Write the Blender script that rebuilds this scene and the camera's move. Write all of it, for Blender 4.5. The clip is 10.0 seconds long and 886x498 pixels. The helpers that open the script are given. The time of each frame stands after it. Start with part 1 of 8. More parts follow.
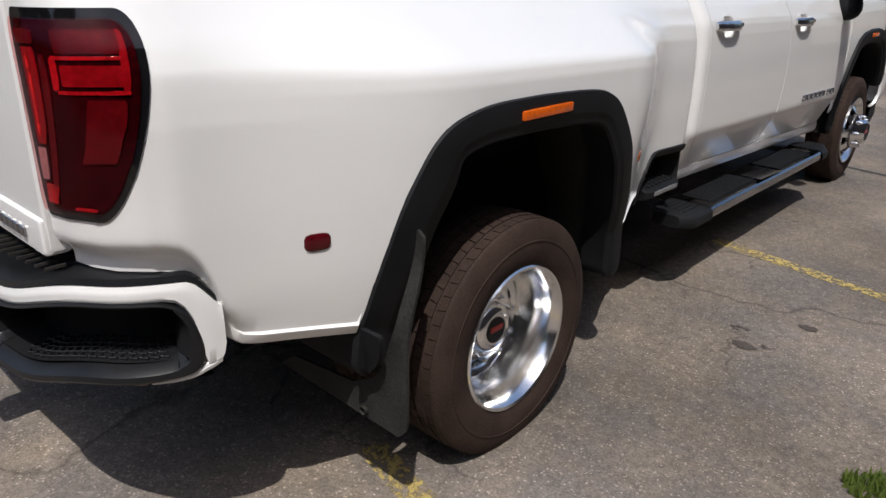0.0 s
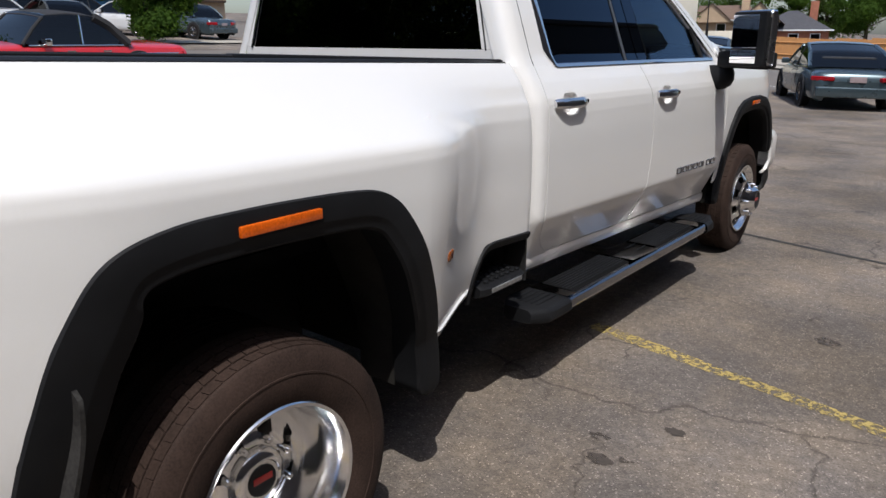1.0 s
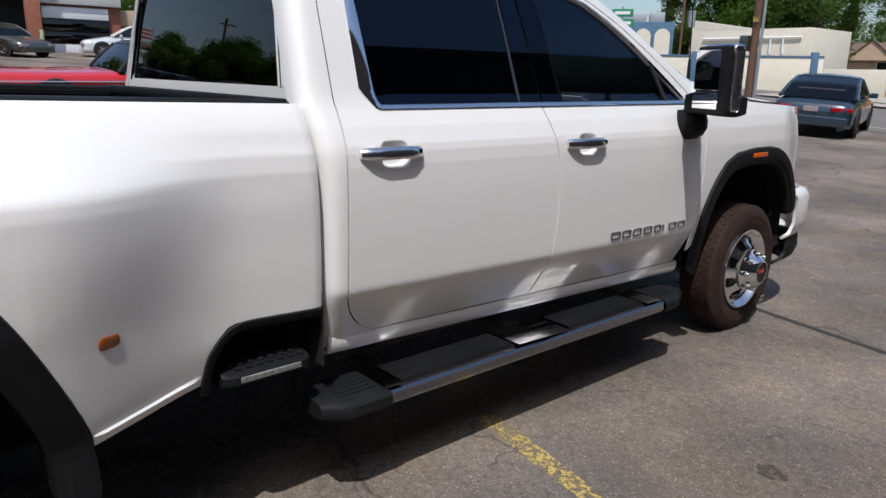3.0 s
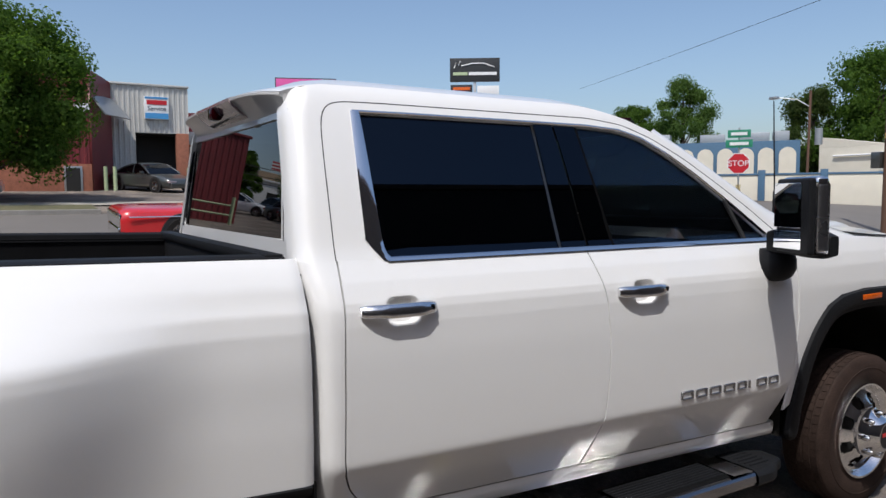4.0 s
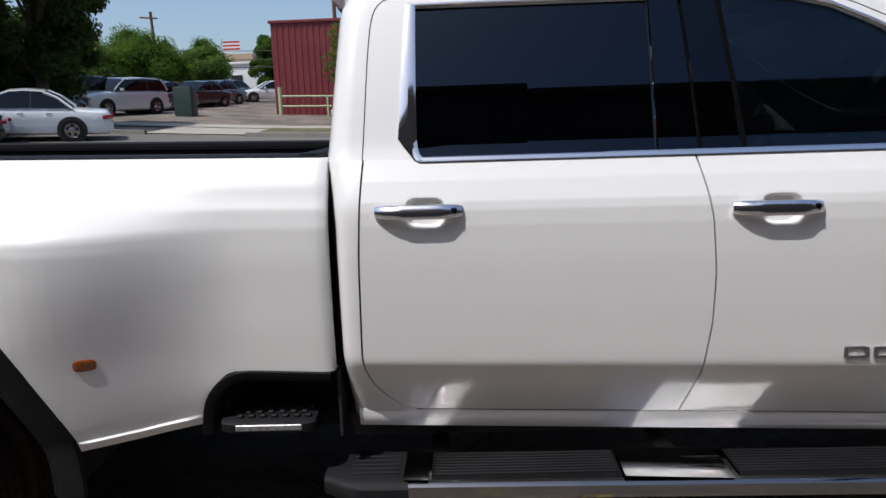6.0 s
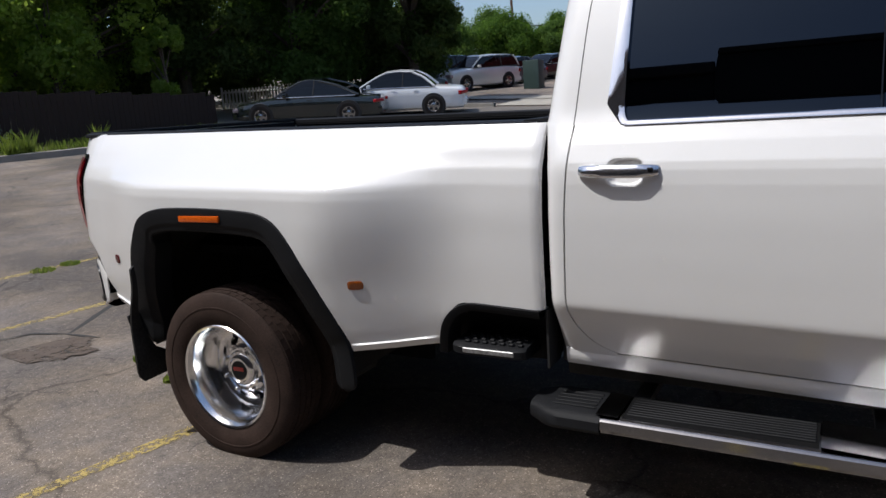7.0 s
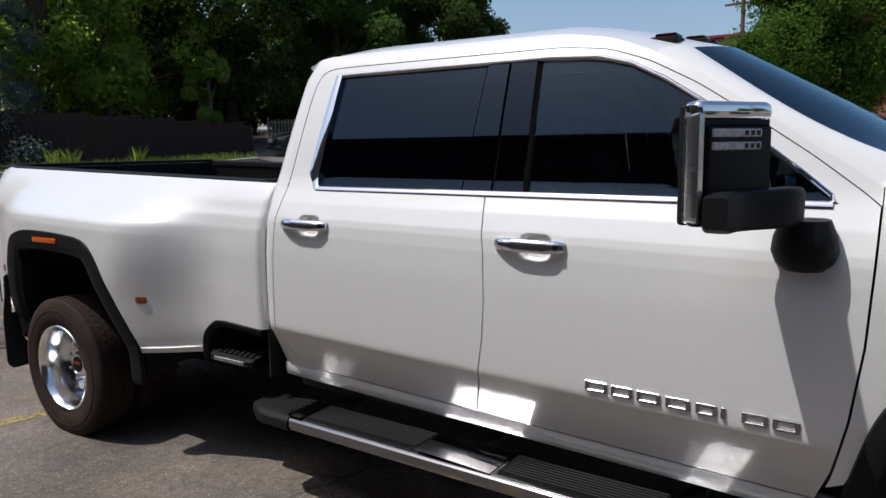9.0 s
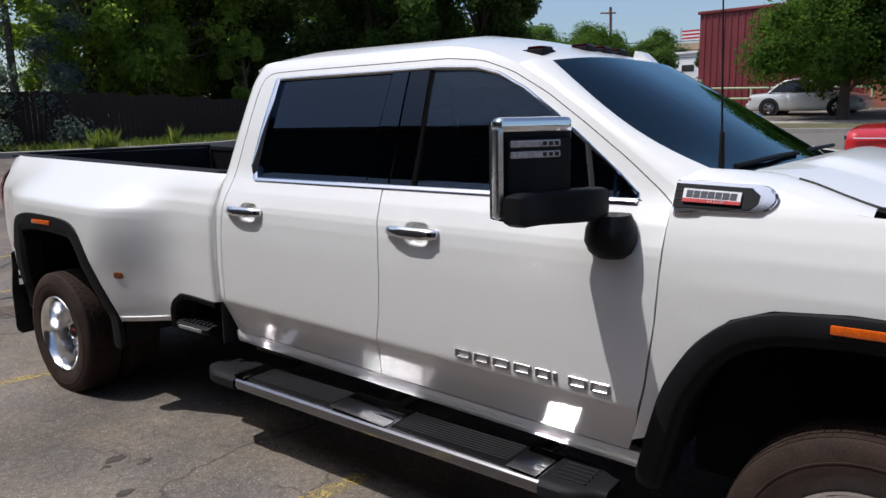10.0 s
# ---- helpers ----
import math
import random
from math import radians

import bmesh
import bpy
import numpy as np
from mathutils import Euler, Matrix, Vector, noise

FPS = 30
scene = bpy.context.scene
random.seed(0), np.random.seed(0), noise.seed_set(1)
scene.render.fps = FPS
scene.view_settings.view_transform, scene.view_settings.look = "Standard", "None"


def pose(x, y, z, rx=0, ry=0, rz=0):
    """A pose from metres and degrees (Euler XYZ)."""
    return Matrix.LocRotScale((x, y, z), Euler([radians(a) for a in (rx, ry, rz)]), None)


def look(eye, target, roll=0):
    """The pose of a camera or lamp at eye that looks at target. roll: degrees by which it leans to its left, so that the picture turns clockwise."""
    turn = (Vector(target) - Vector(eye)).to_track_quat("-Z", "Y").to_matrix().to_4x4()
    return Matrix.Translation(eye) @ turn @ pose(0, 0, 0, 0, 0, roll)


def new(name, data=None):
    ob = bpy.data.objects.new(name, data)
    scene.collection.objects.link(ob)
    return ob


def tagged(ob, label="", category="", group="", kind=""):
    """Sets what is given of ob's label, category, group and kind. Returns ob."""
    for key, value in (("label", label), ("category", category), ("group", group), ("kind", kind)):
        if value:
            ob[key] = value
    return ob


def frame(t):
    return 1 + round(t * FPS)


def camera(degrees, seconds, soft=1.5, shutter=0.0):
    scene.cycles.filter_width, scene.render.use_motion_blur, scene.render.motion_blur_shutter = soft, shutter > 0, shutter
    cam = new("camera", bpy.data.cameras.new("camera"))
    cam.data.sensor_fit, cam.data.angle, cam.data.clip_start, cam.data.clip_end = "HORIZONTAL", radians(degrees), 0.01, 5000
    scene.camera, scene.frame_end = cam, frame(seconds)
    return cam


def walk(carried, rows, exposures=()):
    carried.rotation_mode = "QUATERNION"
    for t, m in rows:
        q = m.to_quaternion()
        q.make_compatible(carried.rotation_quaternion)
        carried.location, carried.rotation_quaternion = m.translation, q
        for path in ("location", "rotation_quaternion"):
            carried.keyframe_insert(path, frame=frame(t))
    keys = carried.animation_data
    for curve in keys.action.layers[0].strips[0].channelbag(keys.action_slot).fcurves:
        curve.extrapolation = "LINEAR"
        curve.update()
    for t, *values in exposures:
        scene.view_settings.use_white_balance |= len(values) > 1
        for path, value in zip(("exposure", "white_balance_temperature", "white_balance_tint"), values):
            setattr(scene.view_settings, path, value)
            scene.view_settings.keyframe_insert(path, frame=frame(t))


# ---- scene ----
cam = camera(63.6, 10.0)

PATH = [
    (0, (2.302, -1.628, 1.456), (1.056, -0.244, 0.727), 1.1),
    (0.5, (2.407, -1.37, 1.465), (1.184, 0.038, 0.741), 0.7),
    (1, (2.45, -0.982, 1.498), (1.26, 0.523, 0.933), 0.1),
    (1.5, (2.568, -0.605, 1.493), (1.306, 0.866, 0.985), -0.2),
    (2, (2.674, -0.282, 1.52), (1.374, 1.170, 1.048), 3.5),
    (2.2, (2.728, -0.158, 1.495), (1.412, 1.277, 1.019), 3.0),
    (3.3, (2.973, 0.389, 1.552), (1.414, 1.562, 1.111), 0.6),
    (3.5, (2.965, 0.469, 1.589), (1.342, 1.579, 1.225), 0.4),
    (4, (2.917, 0.714, 1.595), (1.211, 1.746, 1.442), -0.4),
    (4.5, (2.914, 0.981, 1.563), (1.215, 2.032, 1.453), -1.7),
    (5, (2.992, 1.277, 1.542), (1.16, 2.033, 1.272), -2.0),
    (5.5, (3.113, 1.598, 1.511), (1.201, 2.088, 1.188), -2.9),
    (6, (3.091, 1.862, 1.506), (1.123, 1.796, 1.152), -2.1),
    (6.2, (3.128, 1.96, 1.496), (1.187, 1.622, 1.148), -3.4),
    (7.3, (3.287, 2.552, 1.479), (1.657, 1.468, 1.067), -3.2),
    (7.5, (3.251, 2.715, 1.485), (1.655, 1.583, 1.07), -2.7),
    (8, (3.272, 3.153, 1.477), (1.631, 2.056, 1.152), -1.7),
    (8.5, (3.287, 3.521, 1.492), (1.645, 2.452, 1.091), -1.9),
    (9, (3.122, 3.869, 1.552), (1.483, 2.758, 1.271), -0.9),
    (9.5, (3.056, 4.206, 1.597), (1.43, 3.072, 1.335), -1.1),
    (10, (3.102, 4.564, 1.647), (1.546, 3.358, 1.296), -1.2),
]
walk(cam, [(t, look(eye, target, roll)) for t, eye, target, roll in PATH],
     [(0, 0.03, 6500, 10), (1, 0.04, 6450, 10), (2, 0.06, 6350, 10), (3.5, 0.01, 6330, 10), (4, -0.02, 6340, 10), (5, -0.16, 6300, 10), (6, -0.03, 6300, 10), (7.5, -0.07, 6330, 10), (8.5, -0.11, 6300, 10), (9.5, -0.06, 6280, 10), (10, -0.02, 6250, 10)])

# ---- sun, sky, exposure ----
SUN_WAY = Vector((-0.36, 0.42, -1.0)).normalized()      # the way the sunlight travels
world = bpy.data.worlds.new("sky")
scene.world = world
world.use_nodes = True
wn = world.node_tree
sky = wn.nodes.new("ShaderNodeTexSky")
sky.sky_type = "NISHITA"
sky.sun_disc = False
sky.sun_elevation = math.asin(-SUN_WAY.z)
sky.sun_rotation = math.atan2(-SUN_WAY.x, -SUN_WAY.y)
sky.air_density, sky.dust_density, sky.ozone_density = 1.0, 2.2, 2.3
wn.links.new(sky.outputs["Color"], wn.nodes["Background"].inputs["Color"])
wn.nodes["Background"].inputs["Strength"].default_value = 0.146
sun_data = bpy.data.lights.new("sun", "SUN")
sun_data.energy, sun_data.angle, sun_data.color = 3.6, radians(0.55), (1.0, 0.963, 0.912)
sun = new("sun", sun_data)
sun.rotation_euler = SUN_WAY.to_track_quat("-Z", "Y").to_euler()
scene.view_settings.exposure = 0.0
scene.cycles.blur_glossy = 0.0
scene.cycles.sample_clamp_indirect = 0.0
scene.cycles.use_guiding = True

# ---- materials ----


def mat(name, colour, rough=0.5, metal=0.0, spread=0.12, scale=6.0, fine=90.0, bump=0.0, coat=0.0, specular=0.5, other=None, rspread=0.1, streak=(1, 1, 1)):
    """A surface with a coarse and a fine variation of colour, and its fine relief."""
    m = bpy.data.materials.new(name)
    m.use_nodes = True
    t = m.node_tree
    b = t.nodes["Principled BSDF"]
    co = t.nodes.new("ShaderNodeTexCoord")
    mp = t.nodes.new("ShaderNodeMapping")
    mp.inputs["Scale"].default_value = streak
    t.links.new(co.outputs["Object"], mp.inputs["Vector"])
    n1, n2 = t.nodes.new("ShaderNodeTexNoise"), t.nodes.new("ShaderNodeTexNoise")
    n1.inputs["Scale"].default_value, n1.inputs["Detail"].default_value = scale, 5
    n2.inputs["Scale"].default_value, n2.inputs["Detail"].default_value = fine, 3
    t.links.new(mp.outputs[0], n1.inputs["Vector"])
    t.links.new(mp.outputs[0], n2.inputs["Vector"])
    add = t.nodes.new("ShaderNodeMath")
    add.operation = "ADD"
    t.links.new(n1.outputs["Fac"], add.inputs[0])
    t.links.new(n2.outputs["Fac"], add.inputs[1])
    mr = t.nodes.new("ShaderNodeMapRange")
    mr.inputs["From Min"].default_value, mr.inputs["From Max"].default_value = 0.65, 1.35
    t.links.new(add.outputs[0], mr.inputs["Value"])
    mix = t.nodes.new("ShaderNodeMix")
    mix.data_type = "RGBA"
    dark = [c * (1 - spread) for c in colour]
    light = other or [min(1, c * (1 + spread)) for c in colour]
    mix.inputs["A"].default_value, mix.inputs["B"].default_value = (*dark, 1), (*light, 1)
    t.links.new(mr.outputs[0], mix.inputs["Factor"])
    t.links.new(mix.outputs["Result"], b.inputs["Base Color"])
    rr = t.nodes.new("ShaderNodeMapRange")
    rr.inputs["To Min"].default_value, rr.inputs["To Max"].default_value = max(0.01, rough * (1 - rspread)), min(1, rough * (1 + rspread))
    t.links.new(n1.outputs["Fac"], rr.inputs["Value"])
    t.links.new(rr.outputs[0], b.inputs["Roughness"])
    b.inputs["Metallic"].default_value = metal
    b.inputs["Coat Weight"].default_value, b.inputs["Coat Roughness"].default_value = coat, 0.03
    b.inputs["Specular IOR Level"].default_value = specular
    if bump:
        bp = t.nodes.new("ShaderNodeBump")
        bp.inputs["Strength"].default_value, bp.inputs["Distance"].default_value = 1.0, bump
        t.links.new(n2.outputs["Fac"], bp.inputs["Height"])
        t.links.new(bp.outputs[0], b.inputs["Normal"])
    return m


def glass(name, tint, bluish=(1, 1, 1), ior=1.52, coat=(1, 1, 1)):
    """A tinted pane: what is behind it shows through the tint, and it mirrors by its angle. coat colours the mirror
    image.
    """
    m = bpy.data.materials.new(name)
    m.use_nodes = True
    t = m.node_tree
    t.nodes.remove(t.nodes["Principled BSDF"])
    tr, gl, mx, fr = (t.nodes.new("ShaderNode" + k) for k in ("BsdfTransparent", "BsdfGlossy", "MixShader", "LayerWeight"))
    tr.inputs["Color"].default_value = (*[tint * c for c in bluish], 1)
    gl.inputs["Roughness"].default_value = 0.01
    # Blue values put a bluer sky's reflection into the glossy colour.
    gl.inputs["Color"].default_value = (*coat, 1)
    fr.inputs["Blend"].default_value = 0.5
    power, share = t.nodes.new("ShaderNodeMath"), t.nodes.new("ShaderNodeMath")
    power.operation, share.operation = "POWER", "MULTIPLY_ADD"
    least = ((ior - 1) / (ior + 1)) ** 2
    power.inputs[1].default_value, share.inputs[1].default_value, share.inputs[2].default_value = 5, 1 - least, least
    t.links.new(fr.outputs["Facing"], power.inputs[0])
    t.links.new(power.outputs[0], share.inputs[0])
    t.links.new(share.outputs[0], mx.inputs[0])
    t.links.new(tr.outputs[0], mx.inputs[1])
    t.links.new(gl.outputs[0], mx.inputs[2])
    t.links.new(mx.outputs[0], t.nodes["Material Output"].inputs["Surface"])
    return m


M = dict(
    white=mat("white_pearl_paint", (0.80, 0.795, 0.785), 0.32, spread=0.012, scale=2, fine=400, coat=0.7),
    gloss_black=mat("gloss_black_trim", (0.006, 0.006, 0.007), 0.05, spread=0.05),
    gap=mat("dark_rubber_seal", (0.015, 0.015, 0.016), 0.7),
    plastic=mat("black_moulded_plastic", (0.012, 0.0125, 0.014), 0.55, specular=0.13, spread=0.25, scale=9, fine=600, bump=0.0004),
    step_plastic=mat("smooth_black_plastic", (0.011, 0.0115, 0.013), 0.36, specular=0.32, spread=0.25, scale=9, fine=500, bump=0.0002),
    step_pad=mat("ribbed_step_rubber", (0.007, 0.007, 0.0075), 0.75, specular=0.06, spread=0.3, scale=9, fine=400, bump=0.0003),
    word_blue=mat("dark_blue_print", (0.008, 0.012, 0.035), 0.4, spread=0.1),
    handle_chrome=mat("satin_bright_chrome", (0.80, 0.80, 0.81), 0.20, 1.0, spread=0.03),
    liner=mat("black_bed_liner", (0.011, 0.011, 0.012), 0.7, spread=0.3, scale=5, fine=500, bump=0.001, specular=0.12),
    dusty=mat("dusty_black_plastic", (0.018, 0.0175, 0.017), 0.75, spread=0.35, scale=7, fine=300, specular=0.2, other=(0.045, 0.042, 0.038)),
    chrome=mat("chrome", (0.78, 0.79, 0.80), 0.06, 1.0, spread=0.02, rspread=0.3),
    polished=mat("polished_aluminium", (0.86, 0.86, 0.86), 0.17, 1.0, spread=0.05, scale=14, rspread=0.4, streak=(1, 4, 4)),
    plate=mat("polished_step_plate", (0.87, 0.87, 0.88), 0.085, 1.0, spread=0.01),
    board_tube=mat("bright_board_tube", (0.27, 0.27, 0.28), 0.10, 1.0, spread=0.08, scale=12, rspread=0.4),
    chrome_dull=mat("dulled_chrome", (0.33, 0.33, 0.34), 0.2, 1.0, spread=0.08, scale=12, rspread=0.4),
    satin=mat("satin_aluminium", (0.62, 0.62, 0.63), 0.27, 1.0, spread=0.06, streak=(1, 0.2, 1)),
    tyre=mat("brown_dusted_tyre_rubber", (0.028, 0.018, 0.0145), 0.8, spread=0.25, scale=10, fine=160, bump=0.0006, specular=0.2, other=(0.054, 0.034, 0.027)),
    tread=mat("tyre_tread_rubber", (0.018, 0.015, 0.014), 0.85, specular=0.2, spread=0.3, scale=12, fine=140, bump=0.0008),
    clear_red=mat("bright_red_lamp_strip", (0.85, 0.02, 0.025), 0.15, spread=0.8, scale=40, fine=120, specular=0.4),
    red_lens=mat("red_lamp_lens", (0.30, 0.006, 0.012), 0.15, spread=0.5, scale=18, fine=120, specular=0.4),
    dark_lens=mat("dark_red_lamp_lens", (0.022, 0.001, 0.003), 0.1, spread=0.6, scale=6, specular=0.12),
    deep_lens=mat("deep_red_lamp_lens", (0.075, 0.003, 0.006), 0.12, spread=0.4, scale=14, specular=0.35),
    mid_lens=mat("red_outlined_lens", (0.20, 0.004, 0.009), 0.12, spread=0.4, scale=14, specular=0.35),
    clear_lens=mat("clear_lamp_lens", (0.34, 0.27, 0.28), 0.1, spread=0.2, scale=30, coat=1.0),
    signal=mat("clear_signal_lens", (0.5, 0.48, 0.5), 0.12, spread=0.35, scale=60, specular=0.6),
    worn_edge=mat("worn_edge_metal", (0.30, 0.30, 0.30), 0.45, 0.6, spread=0.5, scale=40),
    flap=mat("grey_dusted_rubber", (0.018, 0.0175, 0.017), 0.7, spread=0.35, scale=6, fine=120, specular=0.2, other=(0.044, 0.042, 0.040)),
    dim_trim=mat("dim_satin_trim", (0.20, 0.20, 0.20), 0.35, 1.0, spread=0.1),
    amber=mat("amber_lamp_lens", (0.68, 0.115, 0.008), 0.18, spread=0.25, scale=40, fine=160, coat=0.25),
    amber_dark=mat("dark_amber_lamp_lens", (0.26, 0.065, 0.008), 0.15, spread=0.4, scale=60, fine=160, coat=0.3),
    # Window panes: the last colour paints the mirrored sky bluer than it is.
    privacy=glass("privacy_glass", 0.012, (1, 1, 1), 1.52, (0.58, 0.76, 1.0)),
    rear_glass=glass("rear_privacy_glass", 0.014, (1, 1, 1), 1.52),
    tinted=glass("tinted_glass", 0.48, (0.93, 1.0, 1.0), 1.50, (0.58, 0.76, 1.0)),
    seal=mat("matt_black_window_seal", (0.004, 0.004, 0.004), 0.9, spread=0.1, specular=0.05),
    pillar_trim=glass("black_pillar_trim_glass", 0.001, (1, 1, 1), 1.46, (0.60, 0.76, 1.0)),
    lamp_cover=glass("red_lamp_cover", 1.0, (1.0, 0.55, 0.55), 1.24, (0.8, 0.7, 0.8)),
    screen=glass("windshield_glass", 0.2, (0.8, 0.97, 1.0), 1.75, (0.62, 0.84, 0.95)),
    interior=mat("dark_cabin_trim", (0.02, 0.02, 0.021), 0.6),
    badge=mat("badge_chrome", (0.30, 0.30, 0.31), 0.22, 1.0, spread=0.1),
    red_paint=mat("red_enamel", (0.5, 0.02, 0.02), 0.3, spread=0.06, coat=0.6),
    plate_white=mat("white_enamel_plate", (0.75, 0.75, 0.77), 0.3, spread=0.03),
    mirror=mat("mirror_glass", (0.9, 0.9, 0.9), 0.01, 1.0, spread=0.0),
    steel=mat("dull_underbody_steel", (0.03, 0.03, 0.03), 0.6, spread=0.4, scale=12),
    exhaust=mat("stained_exhaust_steel", (0.22, 0.17, 0.15), 0.45, 0.8, spread=0.3, scale=20),
)

# ---- mesh helpers ----


def link(name, bm, material, parent=None, label="", sharp=34):
    me = bpy.data.meshes.new(name)
    bmesh.ops.recalc_face_normals(bm, faces=bm.faces)
    bm.edges.index_update()
    rim = [e.index for e in bm.edges if e.is_boundary]
    bm.to_mesh(me)
    bm.free()
    me.materials.append(material)
    me.polygons.foreach_set("use_smooth", [True] * len(me.polygons))
    me.set_sharp_from_angle(angle=radians(sharp))
    if rim:
        mark = me.attributes.get("sharp_edge") or me.attributes.new("sharp_edge", "BOOLEAN", "EDGE")
        for i in rim:
            mark.data[i].value = True
    ob = new(name, me)
    ob.parent = parent
    return tagged(ob, label)


def part(name, bm, material, parent, label="", sharp=34):
    """One mesh under a thing, or under a part of it."""
    return link(name, bm, material, parent, label, sharp)


def thing(name, label, category, group="", kind=""):
    """An Empty that holds a thing's parts."""
    return tagged(new(name), label, category, group, kind)


def thicken(ob, t):
    m = ob.modifiers.new("solid", "SOLIDIFY")
    m.thickness, m.offset = t, -1.0
    return ob


def sheet(rows, bm=None, close=False):
    """Quads between rows of points."""
    bm = bm or bmesh.new()
    vs = [[bm.verts.new(p) for p in row] for row in rows]
    for a, b in zip(vs, vs[1:]):
        n = len(a)
        for i in range(n if close else n - 1):
            j = (i + 1) % n
            bm.faces.new((a[i], a[j], b[j], b[i]))
    return bm


def box(bm, lo, hi, bevel=0.0, segments=2, turn=None):
    c, s = [(a + b) / 2 for a, b in zip(lo, hi)], [abs(b - a) for a, b in zip(lo, hi)]
    m = Matrix.Translation(c) @ (turn or Matrix.Identity(4)) @ Matrix.Diagonal((*s, 1))
    made = bmesh.ops.create_cube(bm, size=1, matrix=m)["verts"]
    if bevel:
        edges = list({e for v in made for e in v.link_edges})
        bmesh.ops.bevel(bm, geom=edges, offset=bevel, segments=segments, affect="EDGES", profile=0.6)
    return bm


def one_box(lo, hi, bevel=0.0, segments=2, turn=None):
    return box(bmesh.new(), lo, hi, bevel, segments, turn)


def prism(outline, place, thick, bevel=0.0, bm=None):
    """A plate of a flat outline of (a, b); place(a, b, c) gives the point at depth c."""
    bm = bm or bmesh.new()
    lo, hi = [bm.verts.new(place(a, b, 0)) for a, b in outline], [bm.verts.new(place(a, b, thick)) for a, b in outline]
    faces = [bm.faces.new(lo), bm.faces.new(hi)]
    n = len(outline)
    for i in range(n):
        faces.append(bm.faces.new((lo[i], lo[(i + 1) % n], hi[(i + 1) % n], hi[i])))
    if bevel:
        bmesh.ops.bevel(bm, geom=list(faces[1].edges), offset=bevel, segments=2, affect="EDGES")
    return bm


def lathe(profile, centre, bm=None, n=56, closed=False):
    """Turned about the axle (x); profile of (x, r)."""
    cx, cy, cz = centre
    rows = [[(cx + x, cy + r * math.cos(2 * math.pi * i / n), cz + r * math.sin(2 * math.pi * i / n)) for i in range(n)] for x, r in profile]
    return sheet(rows, bm, close=True)


def tube(points, r, bm=None, n=10, caps=True):
    bm = bm or bmesh.new()
    pts = [Vector(p) for p in points]
    rs = r if isinstance(r, (list, tuple)) else [r] * len(pts)
    rows = []
    for i, p in enumerate(pts):
        d = (pts[min(i + 1, len(pts) - 1)] - pts[max(i - 1, 0)]).normalized()
        side = d.cross(Vector((0, 0, 1)) if abs(d.z) < 0.9 else Vector((1, 0, 0))).normalized()
        up = side.cross(d)
        rows.append([p + rs[i] * (math.cos(2 * math.pi * k / n) * side + math.sin(2 * math.pi * k / n) * up) for k in range(n)])
    vs = [[bm.verts.new(q) for q in row] for row in rows]
    for a, b in zip(vs, vs[1:]):
        for i in range(n):
            bm.faces.new((a[i], a[(i + 1) % n], b[(i + 1) % n], b[i]))
    if caps:
        bm.faces.new(vs[0])
        bm.faces.new(vs[-1])
    return bm


def along(points, u):
    """A point of a polyline of 2D pairs, by its first number."""
    xs, ys = zip(*points)
    return float(np.interp(u, xs, ys))


def smooth(a, b, u):
    t = min(1, max(0, (u - a) / (b - a)))
    return t * t * t * (t * (6 * t - 15) + 10)


def spread_out(lo, hi, step, extra=()):
    n = max(1, round((hi - lo) / step))
    return sorted({round(v, 4) for v in [*np.linspace(lo, hi, n + 1), *[e for e in extra if lo <= e <= hi]]})


def flat_text(body, size, place, material, parent, name="lettering", thick=0.004):
    cu = bpy.data.curves.new(name, "FONT")
    cu.body, cu.size, cu.align_x, cu.align_y, cu.extrude = body, size, "CENTER", "CENTER", thick
    ob = new(name, cu)
    ob.data.materials.append(material)
    ob.parent = parent
    ob.matrix_basis = place
    return ob

# ---- the pickup truck: y runs forward, the rear axle is at y = 0 ----
truck = thing("pickup_truck", "white crew cab dual-rear-wheel pickup truck parked on the asphalt lot", "pickup truck")


def sagged(y, z):
    """The body stands a little nose down."""
    return z - (y - 1.6) * (0.033 - 0.0275 * min(1, max(0, (z - 0.6) / 0.8)))


CAB = [(0.46, 0.885), (0.50, 0.895), (0.56, 0.907), (0.60, 0.922), (0.64, 0.939), (0.68, 0.956), (0.72, 0.973), (0.755, 0.988), (0.768, 0.9945), (0.778, 0.9985), (0.80, 1.0), (0.95, 1.003), (1.10, 1.0),
       (1.20, 0.992), (1.245, 0.985), (1.27, 0.977), (1.33, 0.946), (1.355, 0.930), (1.38, 0.9145), (1.40, 0.9025), (1.42, 0.892), (1.44, 0.8835), (1.47, 0.872), (1.50, 0.861), (1.60, 0.824), (1.70, 0.785), (1.80, 0.744), (1.87, 0.713), (1.91, 0.693), (1.94, 0.674), (1.96, 0.654), (1.972, 0.634)]


def cab_x(z):
    return along(CAB, z)


CAB_REAR = [(0.56, 1.476), (0.70, 1.467), (0.80, 1.463), (1.20, 1.462), (1.28, 1.456), (1.34, 1.446), (1.394, 1.434), (1.95, 1.480)]


def cab_rows(zs, y0, y1, n, s, off=0.0, hollow=lambda y, z: 0.0):
    rows = []
    for z in zs:
        a, b = y0(z), y1(z)
        rows.append([(s * (cab_x(z) + off - hollow(y, z)), y, sagged(y, z)) for y in np.linspace(a, b, n)])
    return rows


